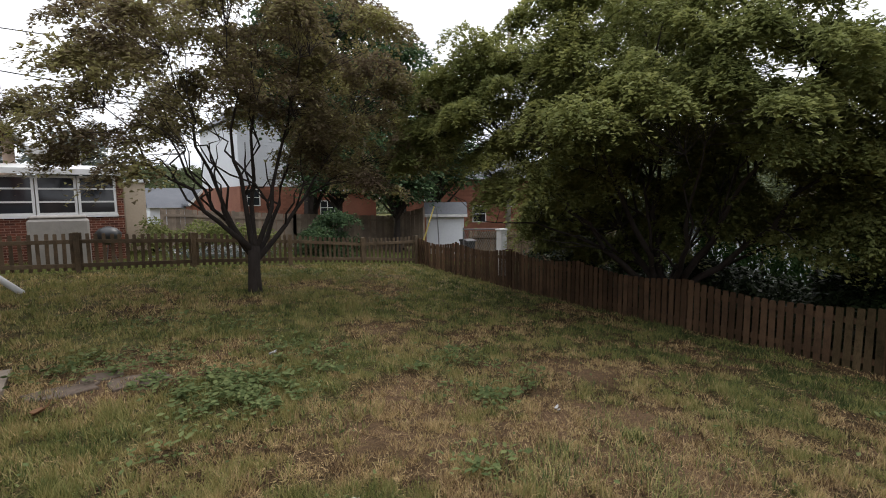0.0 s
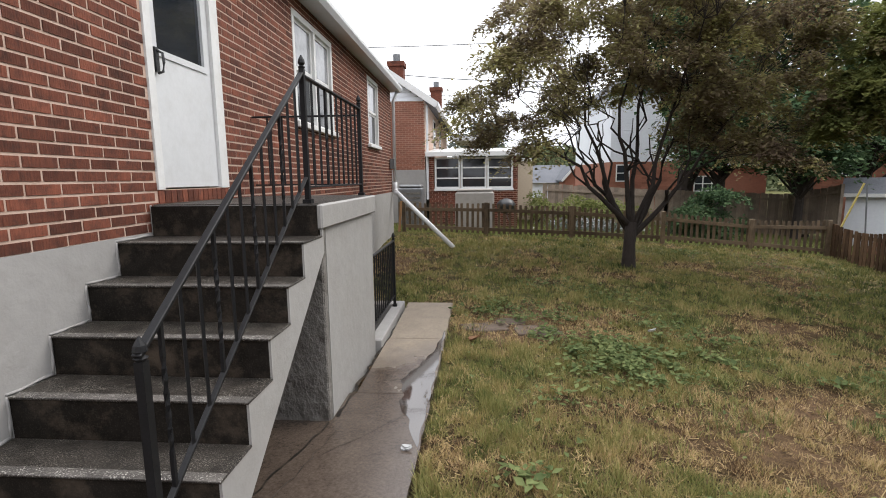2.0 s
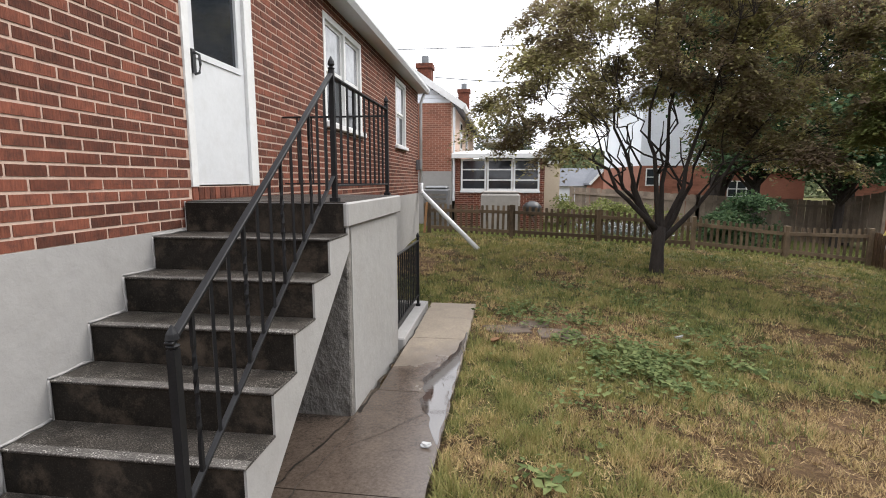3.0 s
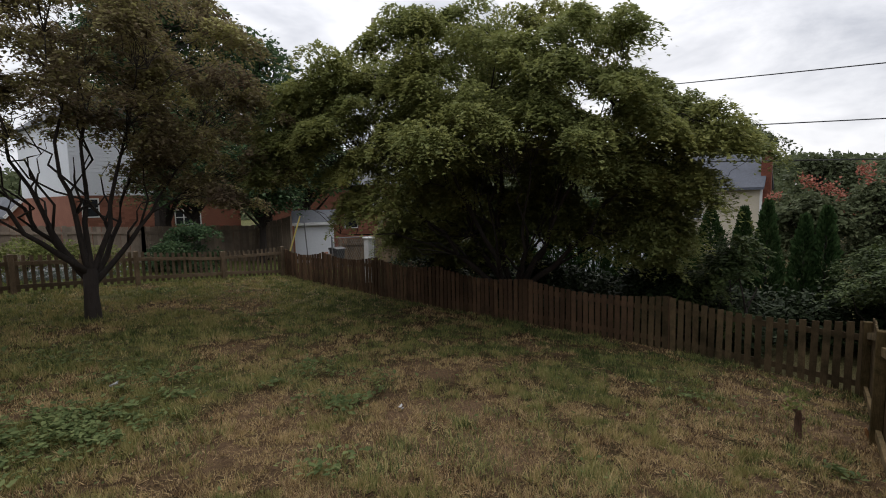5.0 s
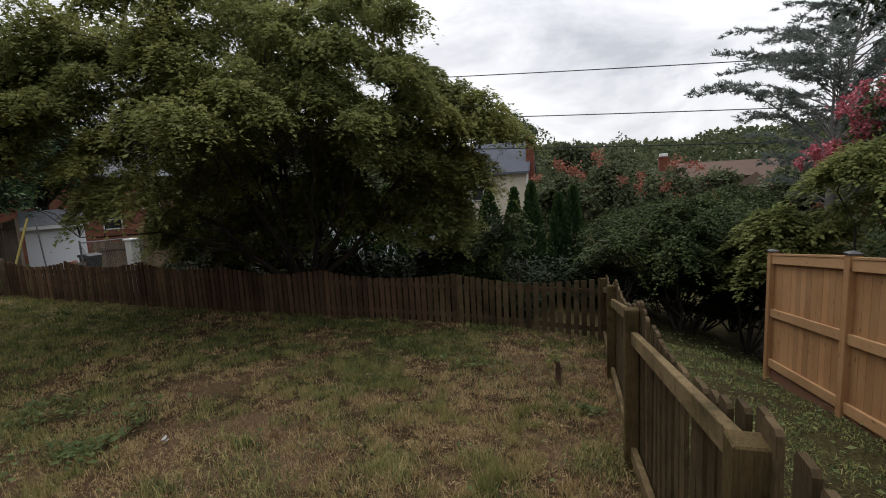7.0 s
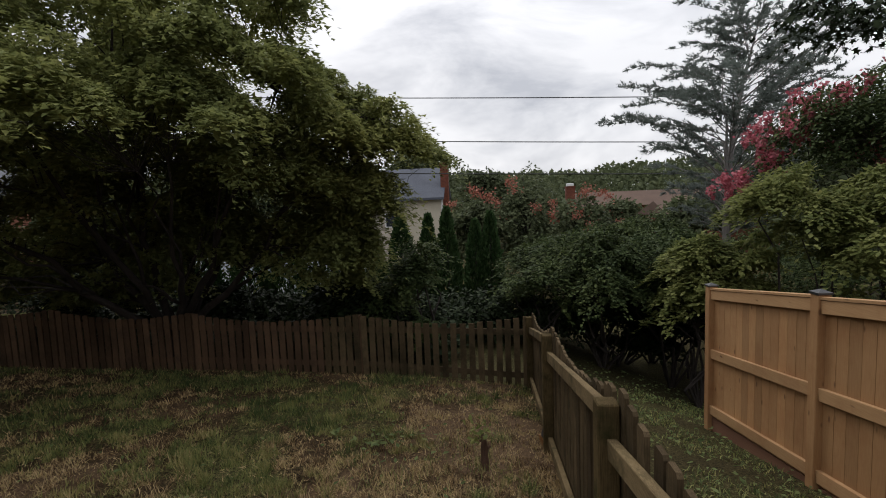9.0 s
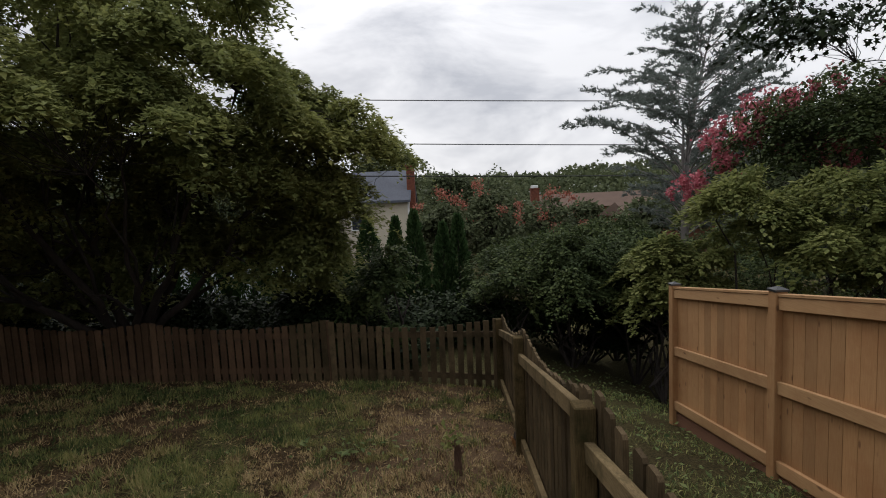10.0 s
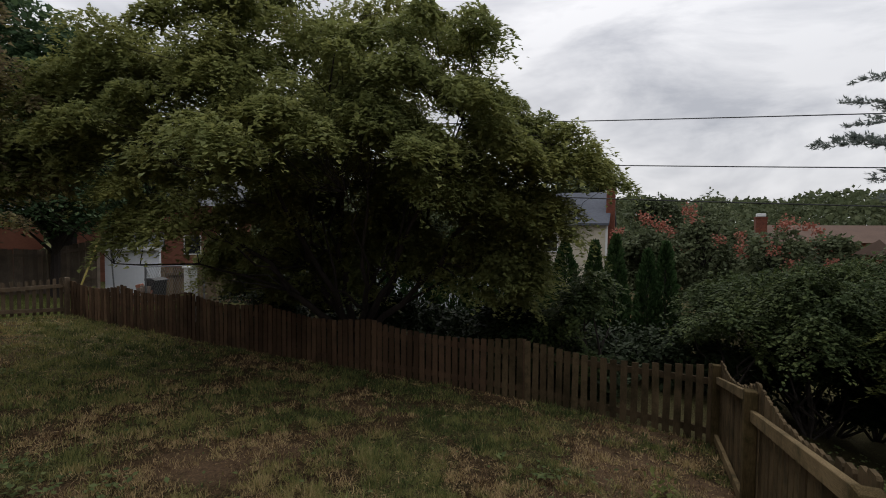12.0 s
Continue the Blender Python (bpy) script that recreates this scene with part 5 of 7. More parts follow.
def gabled(t, w, d, z1, rise, wall_mat, roof_mat, gable_mat=None, o=0.25, z0=-1.2):
    """Walls and a gable roof round the thing's origin; the ridge runs along local y."""
    part("wall", Build().box((-w / 2, 0, z0), (w / 2, d, z1)), wall_mat, t)
    sl = rise / (w / 2)
    r = Build().prism([(-w / 2 - o, z1 - o * sl), (0, z1 + rise), (w / 2 + o, z1 - o * sl), (w / 2 + o, z1 - o * sl + 0.15), (0, z1 + rise + 0.16), (-w / 2 - o, z1 - o * sl + 0.15)], "y", -0.15, d + 0.15)
    part("roof", r, roof_mat, t)
    part("gable", Build().prism([(-w / 2, z1), (w / 2, z1), (0, z1 + rise - 0.02)], "y", -0.012, d + 0.012), gable_mat or wall_mat, t)
    b = Build()
    for sx in (-1, 1):
        b.bar((sx * (w / 2 + o), -0.17, z1 - o * sl + 0.06), (0, -0.17, z1 + rise + 0.06), 0.05, 0.18)
    part("rake_board", b, WHITE_PAINT, t)


def chimney(t, x, y, z0, z1, w=0.5):
    c = part("chimney", Build().box((x - w / 2, y - w / 2, z0), (x + w / 2, y + w / 2, z1)).box((x - w / 2 - 0.05, y - w / 2 - 0.05, z1 - 0.16), (x + w / 2 + 0.05, y + w / 2 + 0.05, z1)), BRICK_MANY, t, "brick chimney")
    part("flue", Build().tube([(x, y, z1), (x, y, z1 + 0.28)], 0.13, 8), GALV, c, "metal flue cap")


def make_neighbour():
    y = 17.0
    t = thing("brick_house", "orange brick house with a white gable and sunroom", "house")
    part("wall", Build().box((-9.4, y, 2.0), (-1.58, y + 12, 4.25)), MORTAR, t)
    part("brick_facing", brick_face(-6.0, -1.585, y, 2.0, 4.25), BRICK_FAR, t, "orange brick facing", kind="stuff")
    part("foundation", Build().box((-9.4, y - 0.01, -0.4), (-1.57, y + 12, 2.0)), STUCCO, t, "grey-white foundation")
    roof = Build().prism([(-1.25, 4.05), (-5.5, 6.9), (-9.7, 4.05), (-9.7, 4.2), (-5.5, 7.05), (-1.2, 4.2)], "y", y - 0.2, y + 12.2)
    part("roof", roof, SHINGLE, t, "grey shingle roof")
    g = Build()
    z = 4.25
    while z < 6.8:
        half = (6.85 - z) / 2.65 * 3.95
        g.prism([(y, z), (y - 0.03, z), (y - 0.008, z + 0.14), (y, z + 0.14)], "x", -5.5 - half, -5.5 + half)
        z += 0.14
    part("gable", g, SIDING_WHITE, t, "white lap siding gable", kind="stuff")
    part("rake_board", Build().bar((-1.15, y - 0.21, 4.08), (-5.5, y - 0.21, 7.0), 0.05, 0.2), WHITE_PAINT, t)
    part("gutter", Build().box((-1.22, y - 0.2, 4.06), (-1.10, y + 12.2, 4.18)), WHITE_METAL, t, "white gutter")
    part("downspout", Build().tube([(-1.5, y + 0.05, 4.1), (-1.5, y + 0.02, 3.8), (-1.5, y - 0.03, 1.0)], 0.045, 6), WHITE_METAL, t)
    chimney(t, -2.66, y + 1.2, 4.2, 5.75, 0.5)
    chimney(t, -1.75, y + 7.0, 4.0, 5.9, 0.5)
    for k in range(2):
        p = part("window", Build().box((-1.585, y + 3.0 + k * 3, 2.9), (-1.55, y + 3.9 + k * 3, 4.0)), WHITE_PAINT, t, "white side window")
        part("pane", Build().box((-1.555, y + 3.08 + k * 3, 2.98), (-1.545, y + 3.82 + k * 3, 3.92)), DARK_GLASS, p)
    s = thing("sunroom", "white framed sunroom on a brick base", "sunroom")
    part("base_wall", Build().box((-1.45, y - 0.02, -0.2), (1.52, y + 3.5, 1.33)), MORTAR, s)
    part("brick_facing", brick_face(-1.45, 1.52, y - 0.02, -0.1, 1.30), BRICK_MANY, s, "red brick base", kind="stuff")
    for x0, x1 in ((-1.45, -1.28), (1.37, 1.52)):
        part("pier", brick_face(x0, x1, y - 0.02, 1.33, 2.42), BRICK_MANY, s, "brick pier", kind="stuff")
        part("pier_core", Build().box((x0, y - 0.02, 1.33), (x1, y + 0.2, 2.42)), MORTAR, s)
    part("roof", Build().prism([(y - 0.25, 2.42), (y + 3.6, 2.75), (y + 3.6, 2.9), (y - 0.25, 2.58)], "x", -1.55, 1.65), WHITE_PAINT, s, "flat pale roof with white fascia", bevel=0.01)
    part("inner_wall", Build().box((-1.2, y + 2.6, 1.33), (1.3, y + 2.7, 2.4)), BEIGE, s)
    part("side_wall", Build().box((1.42, y + 0.2, 1.33), (1.5, y + 3.5, 2.42)), WHITE_PAINT, s)
    for i in range(3):
        a = -1.26 + i * 0.88
        simple_window(s, a, a + 0.86, y + 0.01, 1.36, 2.40, -1, 2)
    part("sill", Build().box((-1.28, y - 0.08, 1.29), (1.38, y + 0.05, 1.36)), WHITE_PAINT, s)
    porch = thing("carport", "pale flat carport roof beside the brick house", "carport")
    part("roof", Build().box((-1.0, y + 8.0, 3.55), (0.9, y + 12, 3.8)), WHITE_PAINT, porch)
    part("post", Build().box((0.6, y + 8.1, 0), (0.7, y + 8.2, 3.55)), WHITE_PAINT, porch)
    ac = thing("air_conditioner", "pale grey outdoor air conditioning unit", "air conditioner")
    part("case", Build().box((-2.25, 15.2, gz(-2, 15.2)), (-1.5, 15.95, 1.42)), GALV, ac, bevel=0.03)
    part("top", Build().box((-2.22, 15.23, 1.42), (-1.53, 15.92, 1.52)), GALV, ac, "domed top grille", bevel=0.04)
    for k in range(7):
        part("louvre", Build().box((-2.2, 15.188, 0.45 + k * 0.13), (-1.55, 15.2, 0.51 + k * 0.13)), STUCCO_GREY, ac)
    bx = thing("covered_grill", "tan vinyl cover over a garden box", "cover")
    part("cover", Build().box((-0.5, 15.2, gz(0, 15.2)), (0.68, 15.8, 1.30)).box((-0.47, 15.23, 1.30), (0.65, 15.77, 1.38)), TAN_COVER, bx, bevel=0.05)
    kt = thing("kettle_grill", "round black kettle grill", "grill")
    part("bowl", Build().tube([(1.05, 15.5, z) for z in (0.62, 0.69, 0.82, 0.92, 1.02, 1.08)], [0.08, 0.22, 0.29, 0.29, 0.2, 0.05], 14), BLACK_PLASTIC, kt, smooth=True)
    for a in range(3):
        part("leg", Build().tube([(1.05 + 0.2 * math.cos(a * 2.1), 15.5 + 0.2 * math.sin(a * 2.1), 0.05), (1.05, 15.5, 0.68)], 0.012, 5), GALV, kt)
    be = thing("outbuilding", "small beige walled outbuilding", "outbuilding")
    part("wall", Build().box((1.75, 20.0, -0.2), (2.35, 23, 2.35)), BEIGE, be)
    part("roof", Build().box((1.65, 19.9, 2.35), (2.5, 23.1, 2.45)), WHITE_PAINT, be)


make_neighbour()


def board_fence(name, label, pts, tops, h, material, width=0.14):
    """A closed board fence along plan points, with rails on the near side."""
    f = thing(name, label, "fence")
    rng = random.Random(len(pts) + int(pts[0][0] * 10))
    for (a, za), (c, zc) in zip(zip(pts, tops), list(zip(pts, tops))[1:]):
        A, C = Vector((*a, 0)), Vector((*c, 0))
        n = max(1, int((C - A).length / width))
        d = (C - A) / n
        turn = math.degrees(math.atan2(d.y, d.x))
        me = picket_mesh("board", d.length * 0.96, h, 0.02, material, "flat")
        for i in range(n):
            p = A + d * (i + 0.5)
            z = za + (zc - za) * (i + 0.5) / n - h + rng.uniform(-0.02, 0.02)
            ob = part("board", me, material, f)
            ob.matrix_basis = pose(p.x, p.y, z, 0, rng.uniform(-0.6, 0.6), turn)
        side = Vector((d.y, -d.x, 0)).normalized() * 0.04
        for k in (0.22, h - 0.3):
            part("rail", Build().bar(tuple(A + side + Vector((0, 0, za - k))), tuple(C + side + Vector((0, 0, zc - k))), 0.04, 0.09), material, f)
        m = max(1, round((C - A).length / 2.4))
        for i in range(m + 1):
            p = A + (C - A) * i / m + side
            z = za + (zc - za) * i / m
            part("post", Build().box((p.x - 0.05, p.y - 0.05, z - h - 0.2), (p.x + 0.05, p.y + 0.05, z + 0.02)), material, f)
    return f


board_fence("board_fence", "dark weathered board fence behind the chain gate", [(13.2, 15.6), (18.6, 11.8)], [0.4, 0.4], 1.6, PICKET_DARK)
board_fence("board_fence", "grey weathered board fence across the next garden", [(2.8, 20.0), (7.5, 20.0), (12.15, 20.0), (12.5, 17.9)], [1.45, 1.16, 0.97, 1.36], 1.6, GREY_WOOD)


def make_far_left():
    t = turned_thing("white_house", "house with white siding above red brick", "house", 10.25, 30.0, 0, 3)
    part("wall", Build().box((-2.3, 0, -1), (2.3, 8, 2.55)), BRICK_FAR, t)
    part("brick_facing", brick_face(-2.3, 2.3, 0, -0.5, 2.55, holes=[(-1.95, -1.15, 1.4, 2.4)], length=0.42, course=0.135), BRICK_FAR, t, kind="stuff")
    part("upper_wall", lap_wall(-2.3, 2.3, 0.0, 2.55, 6.4, 0.2), SIDING_WHITE, t, "white lap siding", kind="stuff")
    part("upper_core", Build().box((-2.3, 0.0, 2.55), (2.3, 8, 6.4)), SIDING_WHITE, t)
    part("roof", Build().prism([(-2.6, 6.4), (0, 8.4), (2.6, 6.4)], "y", -0.2, 8.2), SHINGLE, t)
    simple_window(t, -1.95, -1.15, 0.0, 1.4, 2.4, -1, 1, 1)
    w = turned_thing("brick_house", "low brick wing with a white window", "house", 13.8, 30.7, 0, 3)
    part("wall", Build().box((-1.1, 0, -1), (3.6, 5, 2.3)), BRICK_FAR, w)
    simple_window(w, -0.7, 0.9, 0.0, 0.75, 1.7, -1, 1, 3)
    part("roof", Build().prism([(-0.3, 2.3), (2.5, 3.6), (5.3, 2.3)], "x", -1.3, 3.8), SHINGLE, w)
    g = turned_thing("grey_roofed_house", "distant house with a grey roof", "house", 6.7, 45.0, 0, 0)
    part("wall", Build().box((-1.7, 0, -1), (1.7, 6, 1.25)), SIDING_WHITE, g)
    part("roof", Build().prism([(-0.4, 1.2), (3, 2.85), (6.4, 1.2)], "x", -1.9, 1.9), SHINGLE, g, "grey shingle roof")
    g = turned_thing("brick_house", "small distant brick gable", "house", 8.3, 42.0, 0, 0)
    gabled(g, 1.6, 6, 1.6, 0.9, BRICK_FAR, SHINGLE, BRICK_FAR)
    s = turned_thing("garden_shed", "white garden shed with a grey roof", "shed", 13.75, 18.0, -0.3, -38)
    part("wall", Build().box((-0.85, 0, -0.6), (0.85, 1.9, 1.30)), SIDING_WHITE, s)
    part("board_siding", lap_wall(-0.85, 0.85, 0.0, -0.4, 1.25, 0.11), SIDING_WHITE, s, kind="stuff")
    part("roof", Build().prism([(-0.2, 1.25), (0.95, 1.78), (2.1, 1.25), (2.1, 1.33), (0.95, 1.88), (-0.2, 1.33)], "x", -1.0, 1.0), SHINGLE, s, "grey shingle shed roof")
    part("fascia", Build().box((-1.0, -0.23, 1.22), (1.0, -0.2, 1.34)), WHITE_PAINT, s)
    b = turned_thing("brick_house", "orange brick house behind the shed", "house", 20.4, 25.4, -1.0, -39)
    part("wall", Build().box((-4.0, 0, -1), (4.6, 8, 4.0)), BRICK_FAR, b)
    part("brick_facing", brick_face(-4.0, 4.6, 0, 0.2, 4.0, holes=[(1.0, 1.9, 1.2, 2.4), (-2.2, -1.2, 2.6, 3.6), (2.9, 3.7, 2.2, 3.3)], length=0.42, course=0.135), BRICK_FAR, b, kind="stuff")
    for x, z in ((1.0, 1.2), (-2.2, 2.6), (2.9, 2.2)):
        simple_window(b, x, x + 0.9, 0.0, z, z + 1.1, -1, 1, 1)
    part("roof", Build().prism([(-0.4, 4.0), (4, 6.0), (8.4, 4.0)], "x", -4.2, 4.8), SHINGLE, b)
    p = thing("gate_post", "white square post beside a chain gate", "post")
    part("post", Build().box((10.72, 11.2, gz(10.7, 11.3) - 0.2), (10.95, 11.43, 0.74)), WHITE_PAINT, p, bevel=0.01)
    part("cap", Build().box((10.69, 11.17, 0.74), (10.98, 11.46, 0.79)), WHITE_PAINT, p, bevel=0.01)
    c = thing("chain_link_gate", "grey chain link gate beside the shed", "gate")
    A, C = Vector((11.2, 13.6, 0)), Vector((12.4, 12.7, 0))
    for z in (0.66, -0.35):
        part("rail", Build().tube([tuple(A + Vector((0, 0, z))), tuple(C + Vector((0, 0, z)))], 0.02, 6), GALV, c)
    for q in (A, C):
        part("post", Build().tube([(q.x, q.y, -0.9), (q.x, q.y, 0.72)], 0.026, 6), GALV, c)
    m = Build()
    for i in range(24):
        for s in (-1, 1):
            a, e = A.lerp(C, i / 24), A.lerp(C, min(1, max(0, (i + 6 * s) / 24)))
            m.tube([(a.x, a.y, -0.35), (e.x, e.y, 0.66)], 0.0035, 3, cap=False)
    part("mesh", m, GALV, c, "wire mesh", kind="stuff")
    y = thing("yellow_stake", "leaning yellow plastic stake", "stake")
    part("stake", Build().tube([(9.36, 13.85, gz(9.36, 13.85) - 0.03), (10.12, 13.85, 1.47)], 0.024, 6), YELLOW, y)
    w = thing("wall_white_garage", "white wall of a garage behind the thuja row", "garage")
    part("wall", Build().box((19.5, 5.6, -2.6), (24, 11.4, 0.35)), SIDING_WHITE, w)
    part("roof", Build().prism([(5.4, 0.35), (8.5, 1.2), (11.6, 0.35)], "x", 19.3, 24.2), SHINGLE, w)


make_far_left()


def make_far_right():
    h = thing("cream_house", "cream sided house with a dark blue-grey roof", "house")
    part("core", Build().box((34.03, 3.02, -4), (40, 10.6, 2.2)), SIDING_CREAM, h)
    b = Build()
    z = -2.0
    while z < 2.15:
        b.prism([(34.03, z), (34.0, z), (34.02, z + 0.15), (34.03, z + 0.15)], "y", 3.0, 10.6)
        z += 0.15
    part("siding", b, SIDING_CREAM, h, "cream lap siding")
    part("roof", Build().prism([(33.6, 2.1), (37.0, 4.25), (40.4, 2.1), (40.4, 2.25), (37.0, 4.42), (33.6, 2.25)], "y", 2.85, 10.8), surface("blue_grey_roof", (0.055, 0.06, 0.075), (0.11, 0.12, 0.145), 0.7, 9.0, 0.9, 0.4), h, "dark blue-grey shingle roof")
    part("gable", Build().prism([(34.03, 2.2), (39.97, 2.2), (37.0, 4.2)], "y", 2.98, 3.1), SIDING_WHITE, h)
    part("corner_board", Build().box((33.97, 2.95, -3), (34.1, 3.08, 2.2)), WHITE_PAINT, h)
    w = part("window", Build().box((33.96, 6.0, 0.35), (34.0, 6.9, 1.35)), WHITE_PAINT, h, "white window")
    part("pane", Build().box((33.95, 6.08, 0.43), (33.965, 6.82, 1.27)), DARK_GLASS, w)
    chimney(h, 34.9, 2.86, -3.0, 4.6, 0.52)
    c = thing("brown_roofed_house", "low house with a wide brown roof", "house")
    part("wall", Build().box((60, -26, -6), (70, -11, 0.9)), BRICK_FAR, c)
    part("roof", Build().prism([(59.4, 0.8), (64, 2.5), (70.6, 0.8)], "y", -26.5, -10.5), SHINGLE_BROWN, c, "brown shingle roof")
    chimney(c, 61.2, -9.9, -3, 3.3, 1.0)
    part("chimney_cap", Build().box((60.8, -10.3, 3.3), (61.6, -9.5, 3.65)), WHITE_PAINT, c, "pale chimney cap", bevel=0.05)
    g = thing("grey_roofed_house", "low house partly hidden by shrubs", "house")
    part("wall", Build().box((40, -22, -5), (47, -14, 0.3)), BRICK_FAR, g)
    part("roof", Build().prism([(39.5, 0.2), (43, 1.35), (47.5, 0.2)], "y", -22.5, -13.5), SHINGLE_BROWN, g)


make_far_right()


def make_pole():
    p = thing("utility_pole", "grey wooden utility pole with fittings", "utility pole")
    part("pole", Build().tube([(22.8, 23.1, -3), (22.8, 23.1, 5), (22.8, 23.1, 13.5)], [0.19, 0.16, 0.125], 12), POLE, p, smooth=True)
    part("bracket", Build().bar((22.8, 23.0, 12.3), (23.7, 22.2, 12.9), 0.06, 0.05), GALV, p)
    part("insulator", Build().tube([(23.7, 22.2, 12.5), (23.7, 22.2, 13.1)], [0.07, 0.05], 8), BLACK_PLASTIC, p)


make_pole()


def cable(a, c, sag, r):
    pts = []
    for i in range(25):
        t = i / 24
        p = Vector(a).lerp(Vector(c), t)
        p.z -= sag * 4 * t * (1 - t)
        pts.append(tuple(p))
    w = thing("overhead_cable", "thin black overhead cable", "cable", group="overhead cables")
    part("wire", Build().tube(pts, r, 5), CABLE, w)


for z0, z1, r in ((8.6, 6.0, 0.026), (6.4, 3.7, 0.026), (4.6, 2.2, 0.03)):
    cable((27.2, 24, z0), (28.6, -30, z1), 0.25, r)
cable((-6.0, 18.1, 6.3), (22.8, 23.1, 9.4), 0.6, 0.016)
cable((-4.5, 18.2, 5.6), (22.8, 23.1, 8.9), 1.6, 0.016)
cable((-3.0, 26.0, 5.9), (22.8, 23.1, 8.0), 0.7, 0.016)


# ---------------------------------------------------------------- bushes, conifers and far trees
def make_bush(name, label, lobes, leaf, leaf_len, seed, category="shrub", wide=0.62, droop=0.3, stems=True, group="", base=None, clump=0.42, fronds=0.0, skirt=None):
    """A dense shrub: leaves over ellipsoid lobes (centre, radii, leaves), thicker towards the outside, on thin stems."""
    rng = np.random.RandomState(seed)
    t = thing(name, label, category, group=group)
    P, A, N = [], [], []
    for c, r, n in lobes:
        c, r = np.asarray(c, float), np.asarray(r, float)
        k = max(8, int(14 * r[0] * r[1] * 1.6))
        d = unit(rng.randn(k * 2, 3))
        d = d[d[:, 2] > -0.6][:k]
        centres = c + d * r * (0.62 + 0.42 * rng.rand(len(d), 1))
        if fronds:
            away = np.concatenate([unit(d[:, :2]), np.full((len(d), 1), 0.4)], 1)
            p, a, q = sprays(rng, centres, fronds, n // len(d), 1.6 * away, leaf_len * 0.6)
        else:
            p, a, q = clumps(rng, centres, clump * (0.6 + 0.25 * r[0]), n // len(d), 0.6, 0.28, droop)
        ok = p[:, 2] > ground_z(p[:, 0], p[:, 1]) + 0.03
        if skirt is not None and c[0] < skirt[1]:
            ok &= p[:, 2] > ground_z(p[:, 0], p[:, 1]) + skirt[0] * (0.45 + 1.1 * value_noise(p[:, 0], p[:, 1], 0.5, 23))
        P.append(p[ok])
        A.append(a[ok])
        N.append(q[ok])
    P, A, N = np.concatenate(P), np.concatenate(A), np.concatenate(N)
    size = leaf_len * (0.6 + 0.8 * rng.rand(len(P)))
    if stems:
        w = Build()
        for c, r, n in lobes:
            x, y = base if base is not None else (c[0], c[1])
            root = np.array([x, y, gz(x, y) - 0.1])
            for _ in range(7):
                tip = np.asarray(c) + unit(rng.randn(3)) * np.asarray(r) * 0.75
                w.tube(bent(root, tip, rng, 0.04, 0.12, 6), list(np.linspace(0.03, 0.006, 6)), 5, cap=False)
        part("stem_tangle", w, BARK, t, "thin dark stems", kind="stuff")
    part("foliage", leaf_mesh("foliage", P, A, N, size, size * wide, leaf), leaf, t)
    return t


def make_thuja(x, y, h, r, seed):
    """A narrow conical thuja of upright leafy fans."""
    rng = np.random.RandomState(seed)
    z0 = gz(x, y)
    n = int(5200 * h / 3)
    u = rng.rand(n) ** 1.35
    z = u * h
    a = rng.rand(n) * 2 * np.pi
    lump = 1 + 0.14 * np.sin(a * 5 + z * 4 + seed) + 0.1 * np.sin(z * 9 + a * 2)
    rr = r * (1 - u) ** 0.72 * np.clip(0.35 + u * 6, 0, 1) * lump * (0.72 + 0.3 * rng.rand(n))
    P = np.stack([x + rr * np.cos(a), y + rr * np.sin(a), z0 + 0.05 + z], -1)
    out = np.stack([np.cos(a), np.sin(a), np.full(n, 1.5)], -1)
    A = out + 0.35 * rng.randn(n, 3)
    N = np.stack([np.cos(a + 1.2), np.sin(a + 1.2), np.zeros(n)], -1) + 0.6 * rng.randn(n, 3)
    size = 0.13 * (0.6 + 0.7 * rng.rand(n))
    t = thing("thuja", "narrow dark green thuja in a row", "conifer", group="thuja row")
    part("trunk", Build().tube([(x, y, z0 - 0.1), (x, y, z0 + h * 0.8)], [0.06, 0.015], 6), BARK, t)
    part("foliage", leaf_mesh("foliage", P, A, N, size, size * 0.5, LEAF_THUJA), LEAF_THUJA, t)


for i, (x, y, top, r) in enumerate([(15.1, 9.5, 1.5, 0.62), (15.2, 8.4, 1.7, 0.72), (15.4, 7.02, 1.7, 0.68), (15.4, 5.8, 1.7, 0.66), (15.4, 4.55, 1.7, 0.70), (15.4, 3.5, 1.5, 0.66), (15.4, 2.5, 1.4, 0.64), (15.35, 1.72, 1.42, 0.42), (15.35, 1.2, 1.6, 0.46), (15.4, 0.42, 1.22, 0.42), (15.45, 0.0, 1.42, 0.44)]):
    make_thuja(x, y, top - gz(x, y), r, 40 + i)


